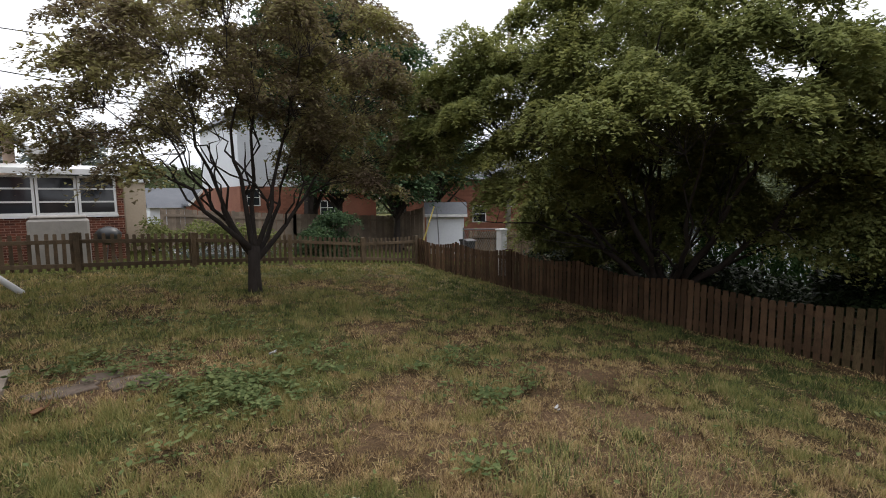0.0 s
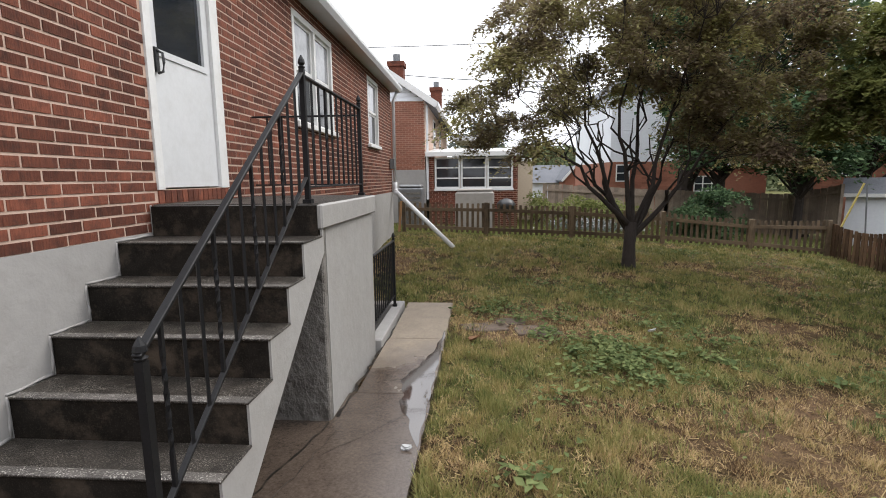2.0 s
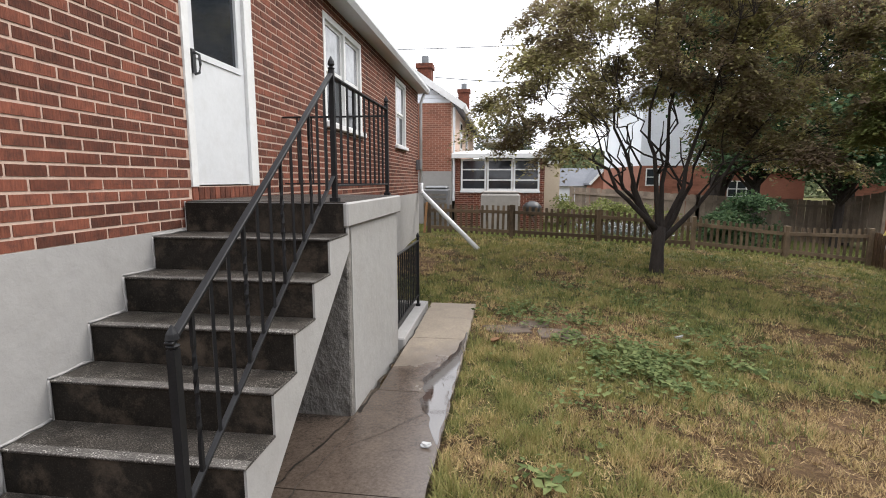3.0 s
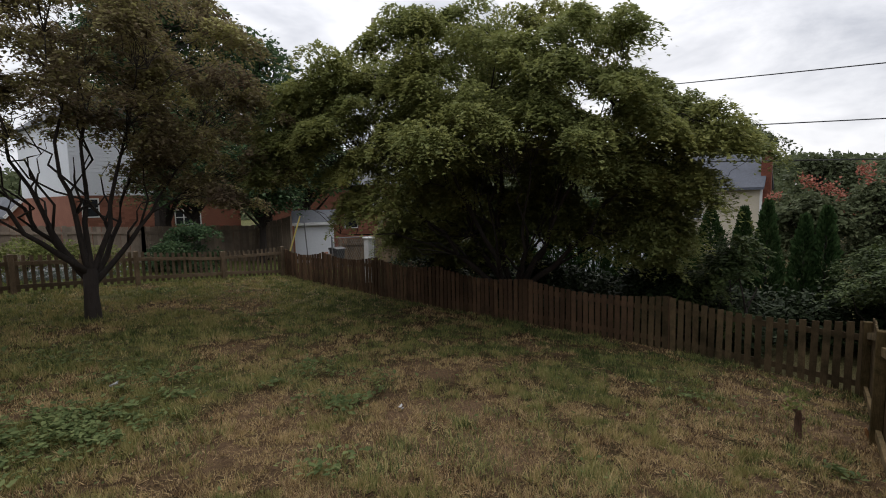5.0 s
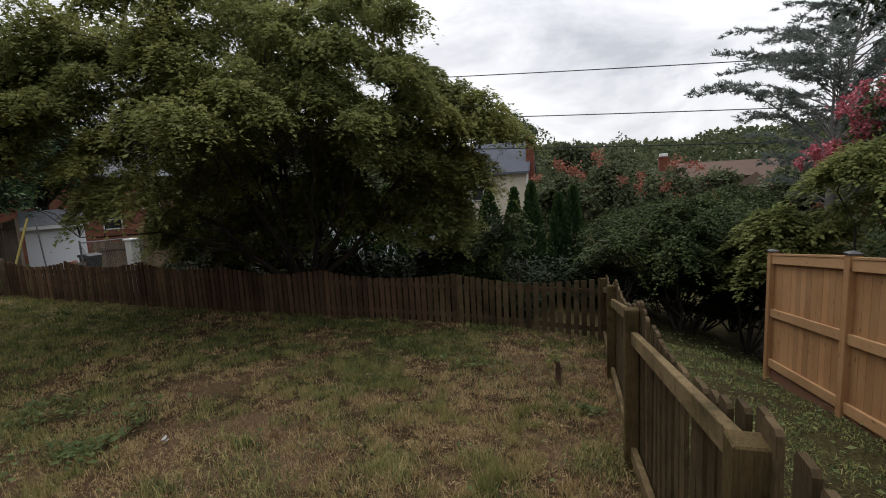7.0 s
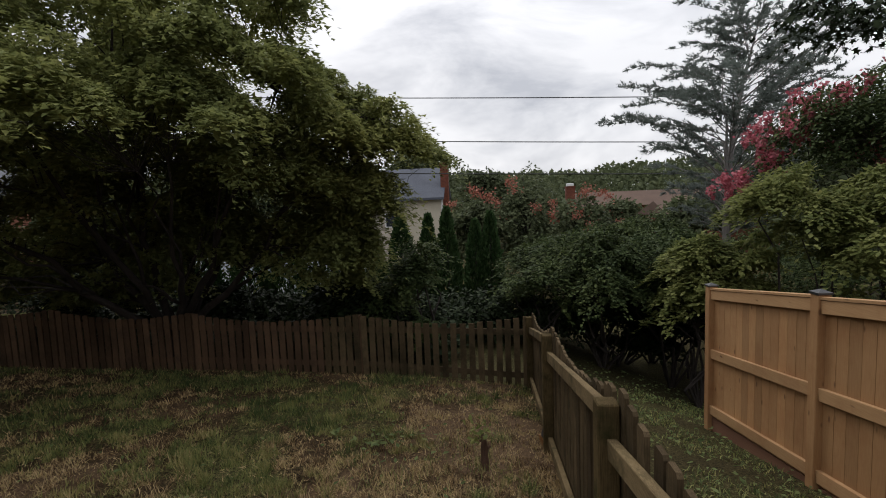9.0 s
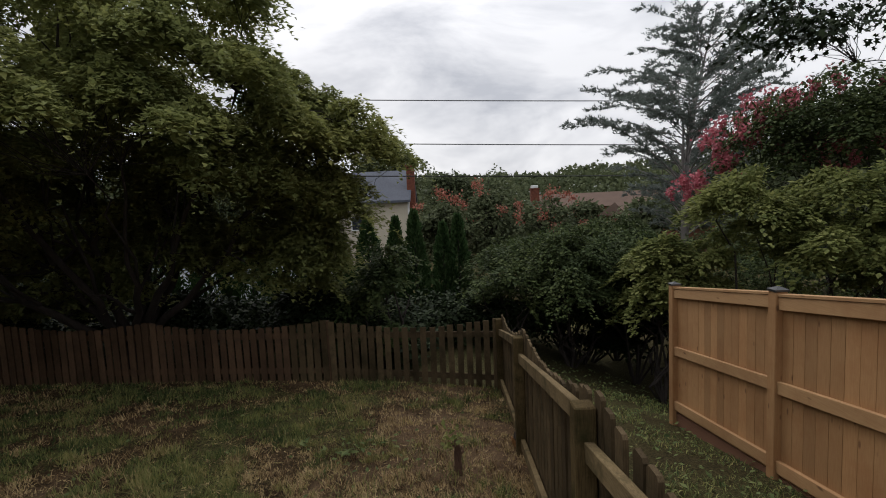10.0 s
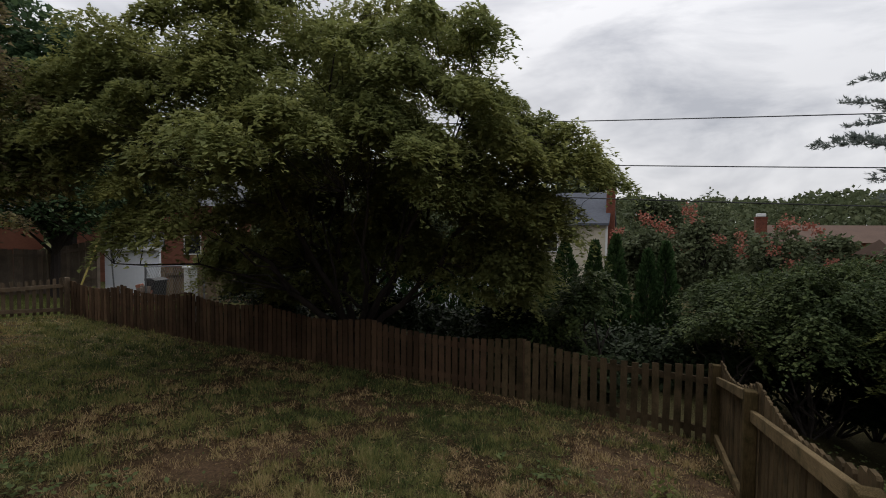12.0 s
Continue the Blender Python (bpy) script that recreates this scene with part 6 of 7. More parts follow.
def make_cedar(x, y, top, seed):
    """A blue-grey cedar: rising branches in open tiers, feathered with short needled twigs."""
    rng = np.random.RandomState(seed)
    z0 = gz(x, y)
    t = thing("blue_cedar_tree", "tall open grey-green cedar with rising tiers", "conifer")
    line = np.array([(x, y, z0 - 0.2), (x, y, 1.0), (x + 0.05, y - 0.1, 3.0), (x, y - 0.45, 5.5), (x, y - 1.0, top)])
    wood = Build().tube(line, [0.15, 0.13, 0.10, 0.06, 0.01], 10)
    wood.tube(bent((x, y, 1.6), (x - 0.3, y + 0.35, top - 1.9), rng, 0.0, 0.03, 7), list(np.linspace(0.08, 0.012, 7)), 6)
    P, A = [], []
    z = 0.2
    while z < top - 0.15:
        u = (z - 0.2) / (top - 0.2)
        root = np.array([np.interp(z, line[:, 2], line[:, k]) for k in range(3)])
        reach = float(np.interp(z, [0.2, 1.5, 3.0, 5.0, 6.8, top], [2.5, 4.6, 5.0, 4.2, 2.9, 0.9])) * rng.uniform(0.4, 1.08)
        az = rng.uniform(0, 2 * np.pi)
        rise = rng.uniform(0.26, 0.68)
        d = np.array([np.cos(az), np.sin(az), 0])
        side = np.array([-d[1], d[0], 0])
        n = 10
        s = np.linspace(0, 1, n)[:, None]
        pts = root + d * reach * s + np.array([0, 0, 1]) * (reach * rise * (s * (1.5 - s ** 1.5 * 0.75))) + rng.randn(n, 3) * 0.06 * s
        wood.tube(pts, list(np.linspace(0.034 * (1 - 0.6 * u), 0.005, n)), 5, cap=False)
        for k in range(int(6 + reach * 11)):
            f = rng.uniform(0.15, 1.0) ** 0.8
            p = pts[min(n - 1, int(f * (n - 1)))] + (pts[min(n - 1, int(f * (n - 1)) + 1)] - pts[min(n - 1, int(f * (n - 1)))]) * rng.rand()
            sl = rng.uniform(0.15, 0.5) * (1.25 - 0.6 * f) * (0.5 + 0.5 * min(1, reach / 2))
            e = p + (side * rng.choice([-1, 1]) * rng.uniform(0.2, 1) + d * rng.uniform(0.4, 1.0)) * sl + [0, 0, sl * rng.uniform(-0.25, 0.55)]
            m = int(12 + 34 * sl)
            q = p + (e - p) * rng.rand(m, 1)
            P.append(q + rng.randn(m, 3) * 0.012)
            A.append(unit((e - p)[None]) * 0.9 + rng.randn(m, 3) * 0.5 + [0, 0, 0.3])
        z += rng.uniform(0.03, 0.065)
    P, A = np.concatenate(P), np.concatenate(A)
    size = 0.105 * (0.6 + 0.8 * rng.rand(len(P)))
    part("trunk", wood, BARK_GREY, t, "grey trunk and rising branches", smooth=True)
    part("needles", leaf_mesh("needles", P, A, unit(rng.randn(len(P), 3)), size, size * 0.26, LEAF_GREY), LEAF_GREY, t, "grey-green needles")


make_cedar(20.15, -8.45, 7.75, 5)

make_bush("vine_thicket", "dense thicket of drooping vines and shrubs", [((11.9, -1.0, -0.15), (0.8, 0.8, 0.65), 8000), ((11.9, -2.2, 0.2), (1.2, 1.1, 0.8), 16000), ((12.1, -3.6, 0.3), (1.3, 1.2, 0.8), 17000), ((13.2, -2.4, 0.45), (1.3, 1.6, 0.75), 16000), ((13.8, -1.2, -0.1), (1.2, 1.2, 0.9), 10000), ((14.2, -3.9, 0.3), (1.4, 1.5, 1.0), 12000), ((13.4, -3.0, -0.7), (1.0, 2.0, 0.9), 7000), ((14.0, 0.2, -0.9), (0.9, 1.0, 0.8), 5000), ((15.4, -4.6, -0.2), (1.7, 1.7, 1.2), 6000), ((14.2, -6.2, -0.5), (1.6, 1.4, 1.3), 6000), ((11.6, -6.6, -0.3), (1.3, 1.3, 1.3), 6000)], LEAF_VINE, 0.074, 51, "thicket", droop=0.9, fronds=0.5, skirt=(1.3, 14.1))
make_bush("leafy_shrub", "light green leafy shrub behind the cedar fence", [((9.9, -4.6, 1.0), (0.85, 0.9, 1.45), 13000), ((10.5, -3.5, 0.45), (0.6, 0.6, 0.6), 6000), ((9.2, -5.5, 0.8), (1.1, 1.0, 1.2), 10000), ((10.5, -3.9, 0.0), (0.9, 0.9, 1.0), 9000), ((8.4, -6.0, 0.9), (1.0, 0.9, 1.2), 8000)], LEAF_LIGHT, 0.085, 52, droop=0.5, fronds=0.42)
# low foliage, its colour and added lobes filling in the shade behind the fence
make_bush("shade_dark_shrub", "low shrub beneath the green tree, coloured near-black for shade", [((11.0, 3.4, -0.7), (1.2, 1.6, 0.75), 6000), ((11.2, 1.4, -0.8), (1.0, 1.1, 0.75), 5000), ((12.6, 0.4, -0.9), (0.9, 0.9, 0.7), 4000), ((12.2, 5.2, -0.8), (1.3, 1.6, 0.6), 5000), ((11.4, 9.2, -0.3), (1.1, 1.3, 0.9), 4500), ((12.6, 10.4, 0.0), (1.2, 1.3, 0.9), 4500), ((13.4, 8.8, 0.3), (1.2, 1.4, 1.2), 4500), ((10.5, 2.4, -0.3), (0.6, 0.7, 1.0), 5000), ((10.6, 4.9, -0.45), (0.6, 1.6, 0.75), 7000), ((10.7, 7.2, -0.2), (0.6, 1.1, 1.0), 5000)], LEAF_DARK, 0.11, 53)
make_bush("leafy_shrub", "green leafy shrub behind the picket fence", [((10.3, 1.2, 0.25), (0.5, 0.5, 0.8), 6000), ((10.4, 2.0, -0.1), (0.5, 0.5, 0.7), 4000)], LEAF_VINE, 0.07, 57, droop=0.6, fronds=0.4)
# added dark leaves that give the thicket's hollow its shade
make_bush("shade_dark_shrub", "near-black leaf mass painting in the shade under the thicket", [((12.7, -1.2, -1.2), (0.5, 0.9, 0.7), 6000), ((12.8, -2.7, -1.2), (0.55, 1.1, 0.7), 6000), ((12.7, -4.3, -1.1), (0.5, 1.1, 0.75), 6000), ((14.4, -2.6, -1.0), (0.9, 2.2, 1.0), 5000), ((13.2, -0.5, -0.9), (0.5, 1.0, 0.8), 5000), ((12.6, -2.4, -0.4), (0.6, 1.6, 0.6), 6000)], LEAF_DARK, 0.10, 56)
make_bush("garden_shrub", "rounded grey-green shrub before the board fence", [((7.6, 16.2, 0.35), (1.1, 0.8, 0.95), 6000), ((6.9, 16.3, 0.2), (0.7, 0.6, 0.6), 2500)], LEAF_DEEP, 0.1, 54)
make_bush("garden_shrub", "low yellow-green shrubs in the next garden", [((3.6, 17.6, 0.55), (0.8, 0.6, 0.5), 2500), ((4.8, 17.2, 0.35), (0.9, 0.7, 0.4), 2500), ((2.4, 19.0, 0.5), (0.4, 0.5, 0.7), 1500)], LEAF_LIGHT, 0.09, 55)


def make_myrtle():
    """The crape myrtle with hanging clusters of blossom."""
    rng = np.random.RandomState(61)
    t = make_tree("crape_myrtle", "dark leafed crape myrtle with pink-red blossom", (12.0, -7.4, gz(12.0, -7.4)),
                  [(12.3, -6.2, 3.0), (11.6, -7.2, 3.6), (11.0, -8.2, 3.6), (12.4, -7.6, 3.4)],
                  [((12.2, -6.5, 2.6), (1.0, 1.0, 0.9), 70), ((11.5, -7.4, 3.0), (1.3, 1.2, 1.0), 110), ((10.9, -8.3, 2.7), (1.3, 1.3, 1.2), 100)], LEAF_VINE, 0.085, 80, 0.32, 62, trunk_r=0.08, fork=0.4, floor_z=0.6, stray=0.5, flat=0.8)
    P = []
    arc = [(12.95, -5.05, 2.1), (12.85, -5.25, 2.4), (12.7, -5.5, 2.75), (12.5, -5.75, 3.0), (12.4, -6.0, 3.25), (12.3, -6.2, 3.4), (12.1, -6.45, 3.55), (11.9, -6.8, 3.75), (12.3, -5.9, 2.95), (12.0, -6.5, 3.2), (11.7, -7.0, 2.65), (11.62, -7.12, 2.5), (11.75, -6.95, 2.9), (11.05, -7.85, 2.35), (10.95, -8.0, 2.45), (11.3, -7.5, 3.85), (12.75, -5.35, 2.2), (12.55, -5.6, 2.6), (11.0, -8.0, 3.9), (12.6, -5.9, 2.4)]
    for c in arc:
        for _ in range(5):
            q = np.asarray(c) + rng.randn(3) * [0.26, 0.26, 0.2]
            m = 60
            u = rng.rand(m, 1)
            P.append(q + rng.randn(m, 3) * [0.07, 0.07, 0.04] * (1.15 - u) - [0, 0, 0.22] * u)
    P = np.concatenate(P)
    size = 0.07 * (0.6 + 0.7 * rng.rand(len(P)))
    part("blossom", leaf_mesh("blossom", P, rng.randn(len(P), 3), rng.randn(len(P), 3), size, size * 0.9, FLOWER), FLOWER, t, "hanging pink-red blossom clusters")


make_myrtle()

make_tree("overhanging_tree", "maple with large dark leaves reaching into view", (8.0, -8.6, gz(8.0, -8.6)), [(9.2, -6.4, 4.6), (8.6, -6.6, 4.8), (9.8, -6.6, 5.2), (8.0, -7.6, 5.6)],
          [((9.5, -4.8, 4.1), (0.75, 0.6, 0.38), 24), ((9.3, -5.9, 4.15), (0.8, 0.7, 0.35), 20), ((9.0, -6.9, 4.9), (1.1, 1.1, 0.8), 10)], LEAF_DARK, 0.105, 24, 0.36, 63, trunk_r=0.1, fork=2.0, droop=1.0, lobed=True, stray=0.6, stem_r=0.3)


def far_tree(x, y, top, r, leaf, seed, low=None, n=6500, size=0.33, name="far_tree", label="distant leafy tree with a rounded crown"):
    """A distant tree: trunk and clumped crown of large leaf clusters."""
    rng = np.random.RandomState(seed)
    z0 = gz(x, y)
    low = z0 + 0.28 * (top - z0) if low is None else low
    t = thing(name, label, "tree", group="distant trees")
    w = Build().tube([(x, y, z0 - 0.3), (x + 0.1, y, (z0 + top) / 2), (x, y, top - 0.6)], [0.03 * (top - z0), 0.02 * (top - z0), 0.03], 8)
    mid, half = (low + top) / 2, (top - low) / 2
    k = 46
    d = unit(rng.randn(k, 3))
    centres = np.array([x, y, mid]) + d * [r * 0.8, r * 0.8, half * 0.85] * (0.6 + 0.45 * rng.rand(k, 1))
    for c in centres:
        w.tube([(x, y, max(z0 + 0.3, c[2] - half * 0.6)), tuple(c)], [0.012 * (top - z0), 0.01], 4, cap=False)
    P, D, N = clumps(rng, centres, r * 0.36, n // k, 0.65, 0.15, 0.3)
    s = size * (0.6 + 0.8 * rng.rand(len(P)))
    part("trunk", w, BARK, t, "dark trunk")
    part("crown", leaf_mesh("crown", P, D, N, s, s * 0.7, leaf), leaf, t)
    return t


far_tree(9.6, 23.5, 12.5, 3.6, LEAF_DEEP, 71, 2.5, 16000, 0.24)
far_tree(13.2, 21.0, 10.5, 3.2, LEAF_DEEP, 72, 1.2, 14000, 0.22)
far_tree(16.6, 22.5, 7.4, 2.6, LEAF_DEEP, 73, 1.5, 9000, 0.22)
far_tree(11.4, 18.4, 4.8, 2.3, LEAF_DEEP, 75, 1.4, 11000, 0.15)
far_tree(0.2, 31.0, 5.6, 1.8, LEAF_GREY, 76, 1.0, 4000, 0.25)
far_tree(15, 38, 9, 4, LEAF_FAR, 77)
far_tree(62, 8.2, 9.9, 4.6, LEAF_FAR, 78, 1.0, 9000, 0.4)
far_tree(8.9, 18.8, 4.8, 2.0, LEAF_DEEP, 74, 1.7, 9000, 0.15)
for i, (x, y, top, r) in enumerate([(46, 13, 6.5, 4), (50, 0.5, 5.5, 3.5), (56, -4, 5.2, 4), (48, -6, 1.9, 3), (42, 10, 5, 4), (52, -13, 1.7, 3.5), (45, -27, 5, 4), (36, -20, 4.5, 3.5), (30, 18, 5.5, 3.5), (26, 12.5, 4.2, 2.6), (72, -30, 6, 5), (34, -13, 1.5, 3), (25, -16, 4.0, 3), (17, -13, 5.2, 3), (20, 15, 4.5, 2.6)]):
    far_tree(x, y, top, r, LEAF_FAR, 80 + i, gz(x, y) + 0.3, 5000, 0.36)


def make_salmon(x, y, top, r, seed):
    t = far_tree(x, y, top, r, LEAF_FAR, seed, gz(x, y) + 0.5, 6000, 0.2, "crape_myrtle", "distant crape myrtle with salmon blossom")
    rng = np.random.RandomState(seed + 1)
    z0 = gz(x, y)
    P = []
    for _ in range(26):
        d = unit(rng.randn(3))
        c = np.array([x, y, (z0 + top) / 2 + 0.3]) + d * [r * 0.95, r * 0.95, (top - z0) / 2]
        if d[2] > 0.1:
            P.append(c + rng.randn(60, 3) * 0.13)
    P = np.concatenate(P)
    s = 0.1 * (0.6 + 0.7 * rng.rand(len(P)))
    part("blossom", leaf_mesh("blossom", P, rng.randn(len(P), 3), rng.randn(len(P), 3), s, s, FLOWER_SALMON), FLOWER_SALMON, t, "salmon blossom")


make_salmon(26.5, 0.6, 2.3, 1.7, 101)
make_salmon(27.5, -1.9, 2.7, 2.0, 103)
make_salmon(24.5, -4.4, 1.9, 1.8, 105)


def make_hills():
    """Wooded ridges on the horizon."""
    rng = np.random.RandomState(9)
    for name, label, d, h, mat, n, size in (("wooded_hill", "distant wooded ridge", 330, 25, LEAF_FAR, 30000, 3.0), ("wooded_slope", "nearer wooded slope", 150, 10.6, LEAF_FAR, 38000, 1.3)):
        a = rng.uniform(-0.75, 1.9, n)
        ridge = h * (0.93 + 0.07 * np.sin(a * 5.1 + d) + 0.05 * np.sin(a * 17 + 2) + 0.04 * np.sin(a * 41) + 0.03 * np.sin(a * 97 + 1))
        u = rng.rand(n)
        z = -4 + (ridge + 4) * u ** 0.6
        dist = d * (0.9 + 0.2 * u) + rng.randn(n) * 2
        P = np.stack([dist * np.cos(a - 0.3), dist * np.sin(a - 0.3), z], -1) + rng.randn(n, 3) * size * 0.3
        s = size * (0.6 + 0.8 * rng.rand(n))
        me = leaf_mesh("foliage", P, rng.randn(n, 3), rng.randn(n, 3) + [0, 0, 1], s, s * 0.8, mat)
        tagged(new(name, me), label, "woods", kind="stuff")


make_hills()


# ---------------------------------------------------------------- small things
def make_downspout():
    d = thing("downspout_pipe", "white plastic downspout pipe leaning from house corner", "pipe")
    part("pipe", Build().tube([(-1.90, 12.80, 1.40), (-0.37, 11.40, 0.15)], 0.055, 10), WHITE_METAL, d, smooth=True)
    part("elbow", Build().tube([(-1.92, 12.84, 1.62), (-1.92, 12.84, 1.48), (-1.90, 12.80, 1.38), (-1.84, 12.72, 1.33)], 0.06, 10), WHITE_METAL, d, smooth=True)
    part("drop", Build().tube([(-1.82, 12.86, 3.84), (-1.92, 12.86, 3.6), (-1.92, 12.84, 1.55)], 0.04, 8), WHITE_METAL, d, smooth=True)
    m = thing("meter_box", "small grey box on the house corner", "box")
    part("box", Build().box((-1.99, 12.55, 1.95), (-1.88, 12.72, 2.2)), GALV, m, bevel=0.01)


make_downspout()


def ragged_patch(cx, cy, rx, ry, rng, n=26, rough=0.16):
    pts = []
    for i in range(n):
        a = 2 * math.pi * i / n
        k = 1 + rng.uniform(-rough, rough)
        pts.append((cx + rx * k * math.cos(a), cy + ry * k * math.sin(a)))
    return pts


def water_material():
    m, n, l, b = nodes_of("standing_water")
    b.inputs["Base Color"].default_value = (0.045, 0.035, 0.03, 1)
    b.inputs["Roughness"].default_value = 0.03
    b.inputs["Specular IOR Level"].default_value = 1.0
    geo = n.new("ShaderNodeNewGeometry")
    f = noise_at(n, l, geo.outputs["Position"], 30.0, 2.0)
    bp = n.new("ShaderNodeBump")
    bp.inputs["Strength"].default_value, bp.inputs["Distance"].default_value = 0.05, 0.002
    l.new(f, bp.inputs["Height"])
    l.new(bp.outputs["Normal"], b.inputs["Normal"])
    return m


def make_puddle():
    left, right = [], []
    for i in range(61):
        y = 3.4 + 2.45 * i / 60
        w = float(np.interp(y, [3.4, 3.7, 3.9, 4.2, 4.6, 4.9, 5.3, 5.85], [0.01, 0.10, 0.17, 0.24, 0.26, 0.14, 0.06, 0.01]))
        edge = -0.185 - 0.055 * (1 - y / 7.1) + 0.006 * math.sin(y * 17)
        left.append((edge - w * (1 + 0.08 * math.sin(y * 13) + 0.05 * math.sin(y * 31 + 1)), y))
        right.append((edge, y))
    pts = left + right[::-1]
    b = Build()
    b.v = [(x, y, gz(-0.6, y) + 0.0225) for x, y in pts]
    n = len(left)
    b.f = [(i, i + 1, 2 * n - 2 - i, 2 * n - 1 - i) for i in range(n - 1)]
    tagged(part("puddle", b, water_material()), "thin puddle of rainwater on the concrete path", "puddle", kind="structure")


make_puddle()


def make_litter():
    rng = random.Random(8)
    for x, y, r in ((0.25, 6.1, 0.28), (0.85, 6.05, 0.30), (0.55, 6.35, 0.2)):
        s = thing("flat_stone", "brown flat stone sunk in the soil", "stone", group="sunk stones")
        pts = ragged_patch(x, y, r, r * 0.6, rng, 14, 0.2)
        part("stone", Build().prism(pts, "z", gz(x, y) - 0.06, gz(x, y) + 0.022), STONE, s, bevel=0.008)
    for x, y, r, m, lab in ((0.10, 5.55, 0.09, DEAD_LEAF, "curled brown dead leaf on the lawn"), (3.72, 3.25, 0.028, PAPER, "white scrap on the lawn"), (1.62, 2.95, 0.035, PAPER, "white scrap in the grass"), (-0.28, 3.35, 0.03, PAPER, "white scrap on the path edge"), (2.16, 6.13, 0.045, PAPER, "pale stone on the lawn")):
        t = thing("dead_leaf" if m is DEAD_LEAF else "litter", lab, "leaf" if m is DEAD_LEAF else "litter")
        b = Build()
        for _ in range(3):
            pts = ragged_patch(x + rng.uniform(-r, r) * 0.6, y + rng.uniform(-r, r) * 0.6, r * rng.uniform(0.5, 1), r * rng.uniform(0.3, 0.6), rng, 9, 0.25)
            z = gz(x, y) + rng.uniform(0.02, 0.05)
            b.prism(pts, "z", z, z + 0.006)
            for i in range(len(b.v) - 18, len(b.v)):
                v = b.v[i]
                b.v[i] = (v[0], v[1], v[2] + 8 * ((v[0] - x) ** 2 + (v[1] - y) ** 2))
        part("scrap", b, m, t)
    s = thing("sapling_stump", "cut sapling stump with a few sprouting leaves", "stump")
    x, y = 6.0, 0.16
    z = gz(x, y)
    part("stem", Build().tube([(x, y, z - 0.1), (x, y, z + 0.02), (x - 0.01, y, z + 0.09), (x + 0.004, y, z + 0.16), (x - 0.012, y, z + 0.22), (x - 0.02, y + 0.01, z + 0.29)], [0.05, 0.043, 0.031, 0.034, 0.026, 0.024], 9), STUMP, s, smooth=True)
    part("stub", Build().tube([(x, y, z + 0.15), (x + 0.01, y - 0.05, z + 0.19)], [0.018, 0.012], 7), STUMP, s, smooth=True)
    part("stub", Build().tube([(x, y, z + 0.22), (x - 0.02, y + 0.05, z + 0.27)], [0.016, 0.01], 7), STUMP, s, smooth=True)
    r = np.random.RandomState(4)
    P = np.array([x - 0.03, y + 0.02, z + 0.33]) + r.randn(60, 3) * [0.06, 0.06, 0.045]
    L = 0.05 * (0.6 + r.rand(60))
    part("sprout", leaf_mesh("sprout", P, r.randn(60, 3), r.randn(60, 3) + [0, 0, 1], L, L * 0.6, LEAF_LIGHT), LEAF_LIGHT, s, "yellow-green sprouts", kind="stuff")
    k = thing("splintered_root", "orange splintered wood at the fence post", "wood")
    for i in range(4):
        x = 6.70 + rng.uniform(-0.05, 0.05)
        part("splinter", Build().tube([(x, GF_Y + 0.07, gz(x, GF_Y) - 0.02), (x + rng.uniform(-0.08, 0.04), GF_Y + 0.12, gz(x, GF_Y) + rng.uniform(0.08, 0.2))], [0.03, 0.008], 5), CEDAR, k)
    part("bark", Build().tube([(6.74, GF_Y + 0.07, gz(6.74, GF_Y) - 0.1), (6.76, GF_Y + 0.06, gz(6.74, GF_Y) + 0.12)], [0.06, 0.025], 8), BARK, k, smooth=True)


make_litter()


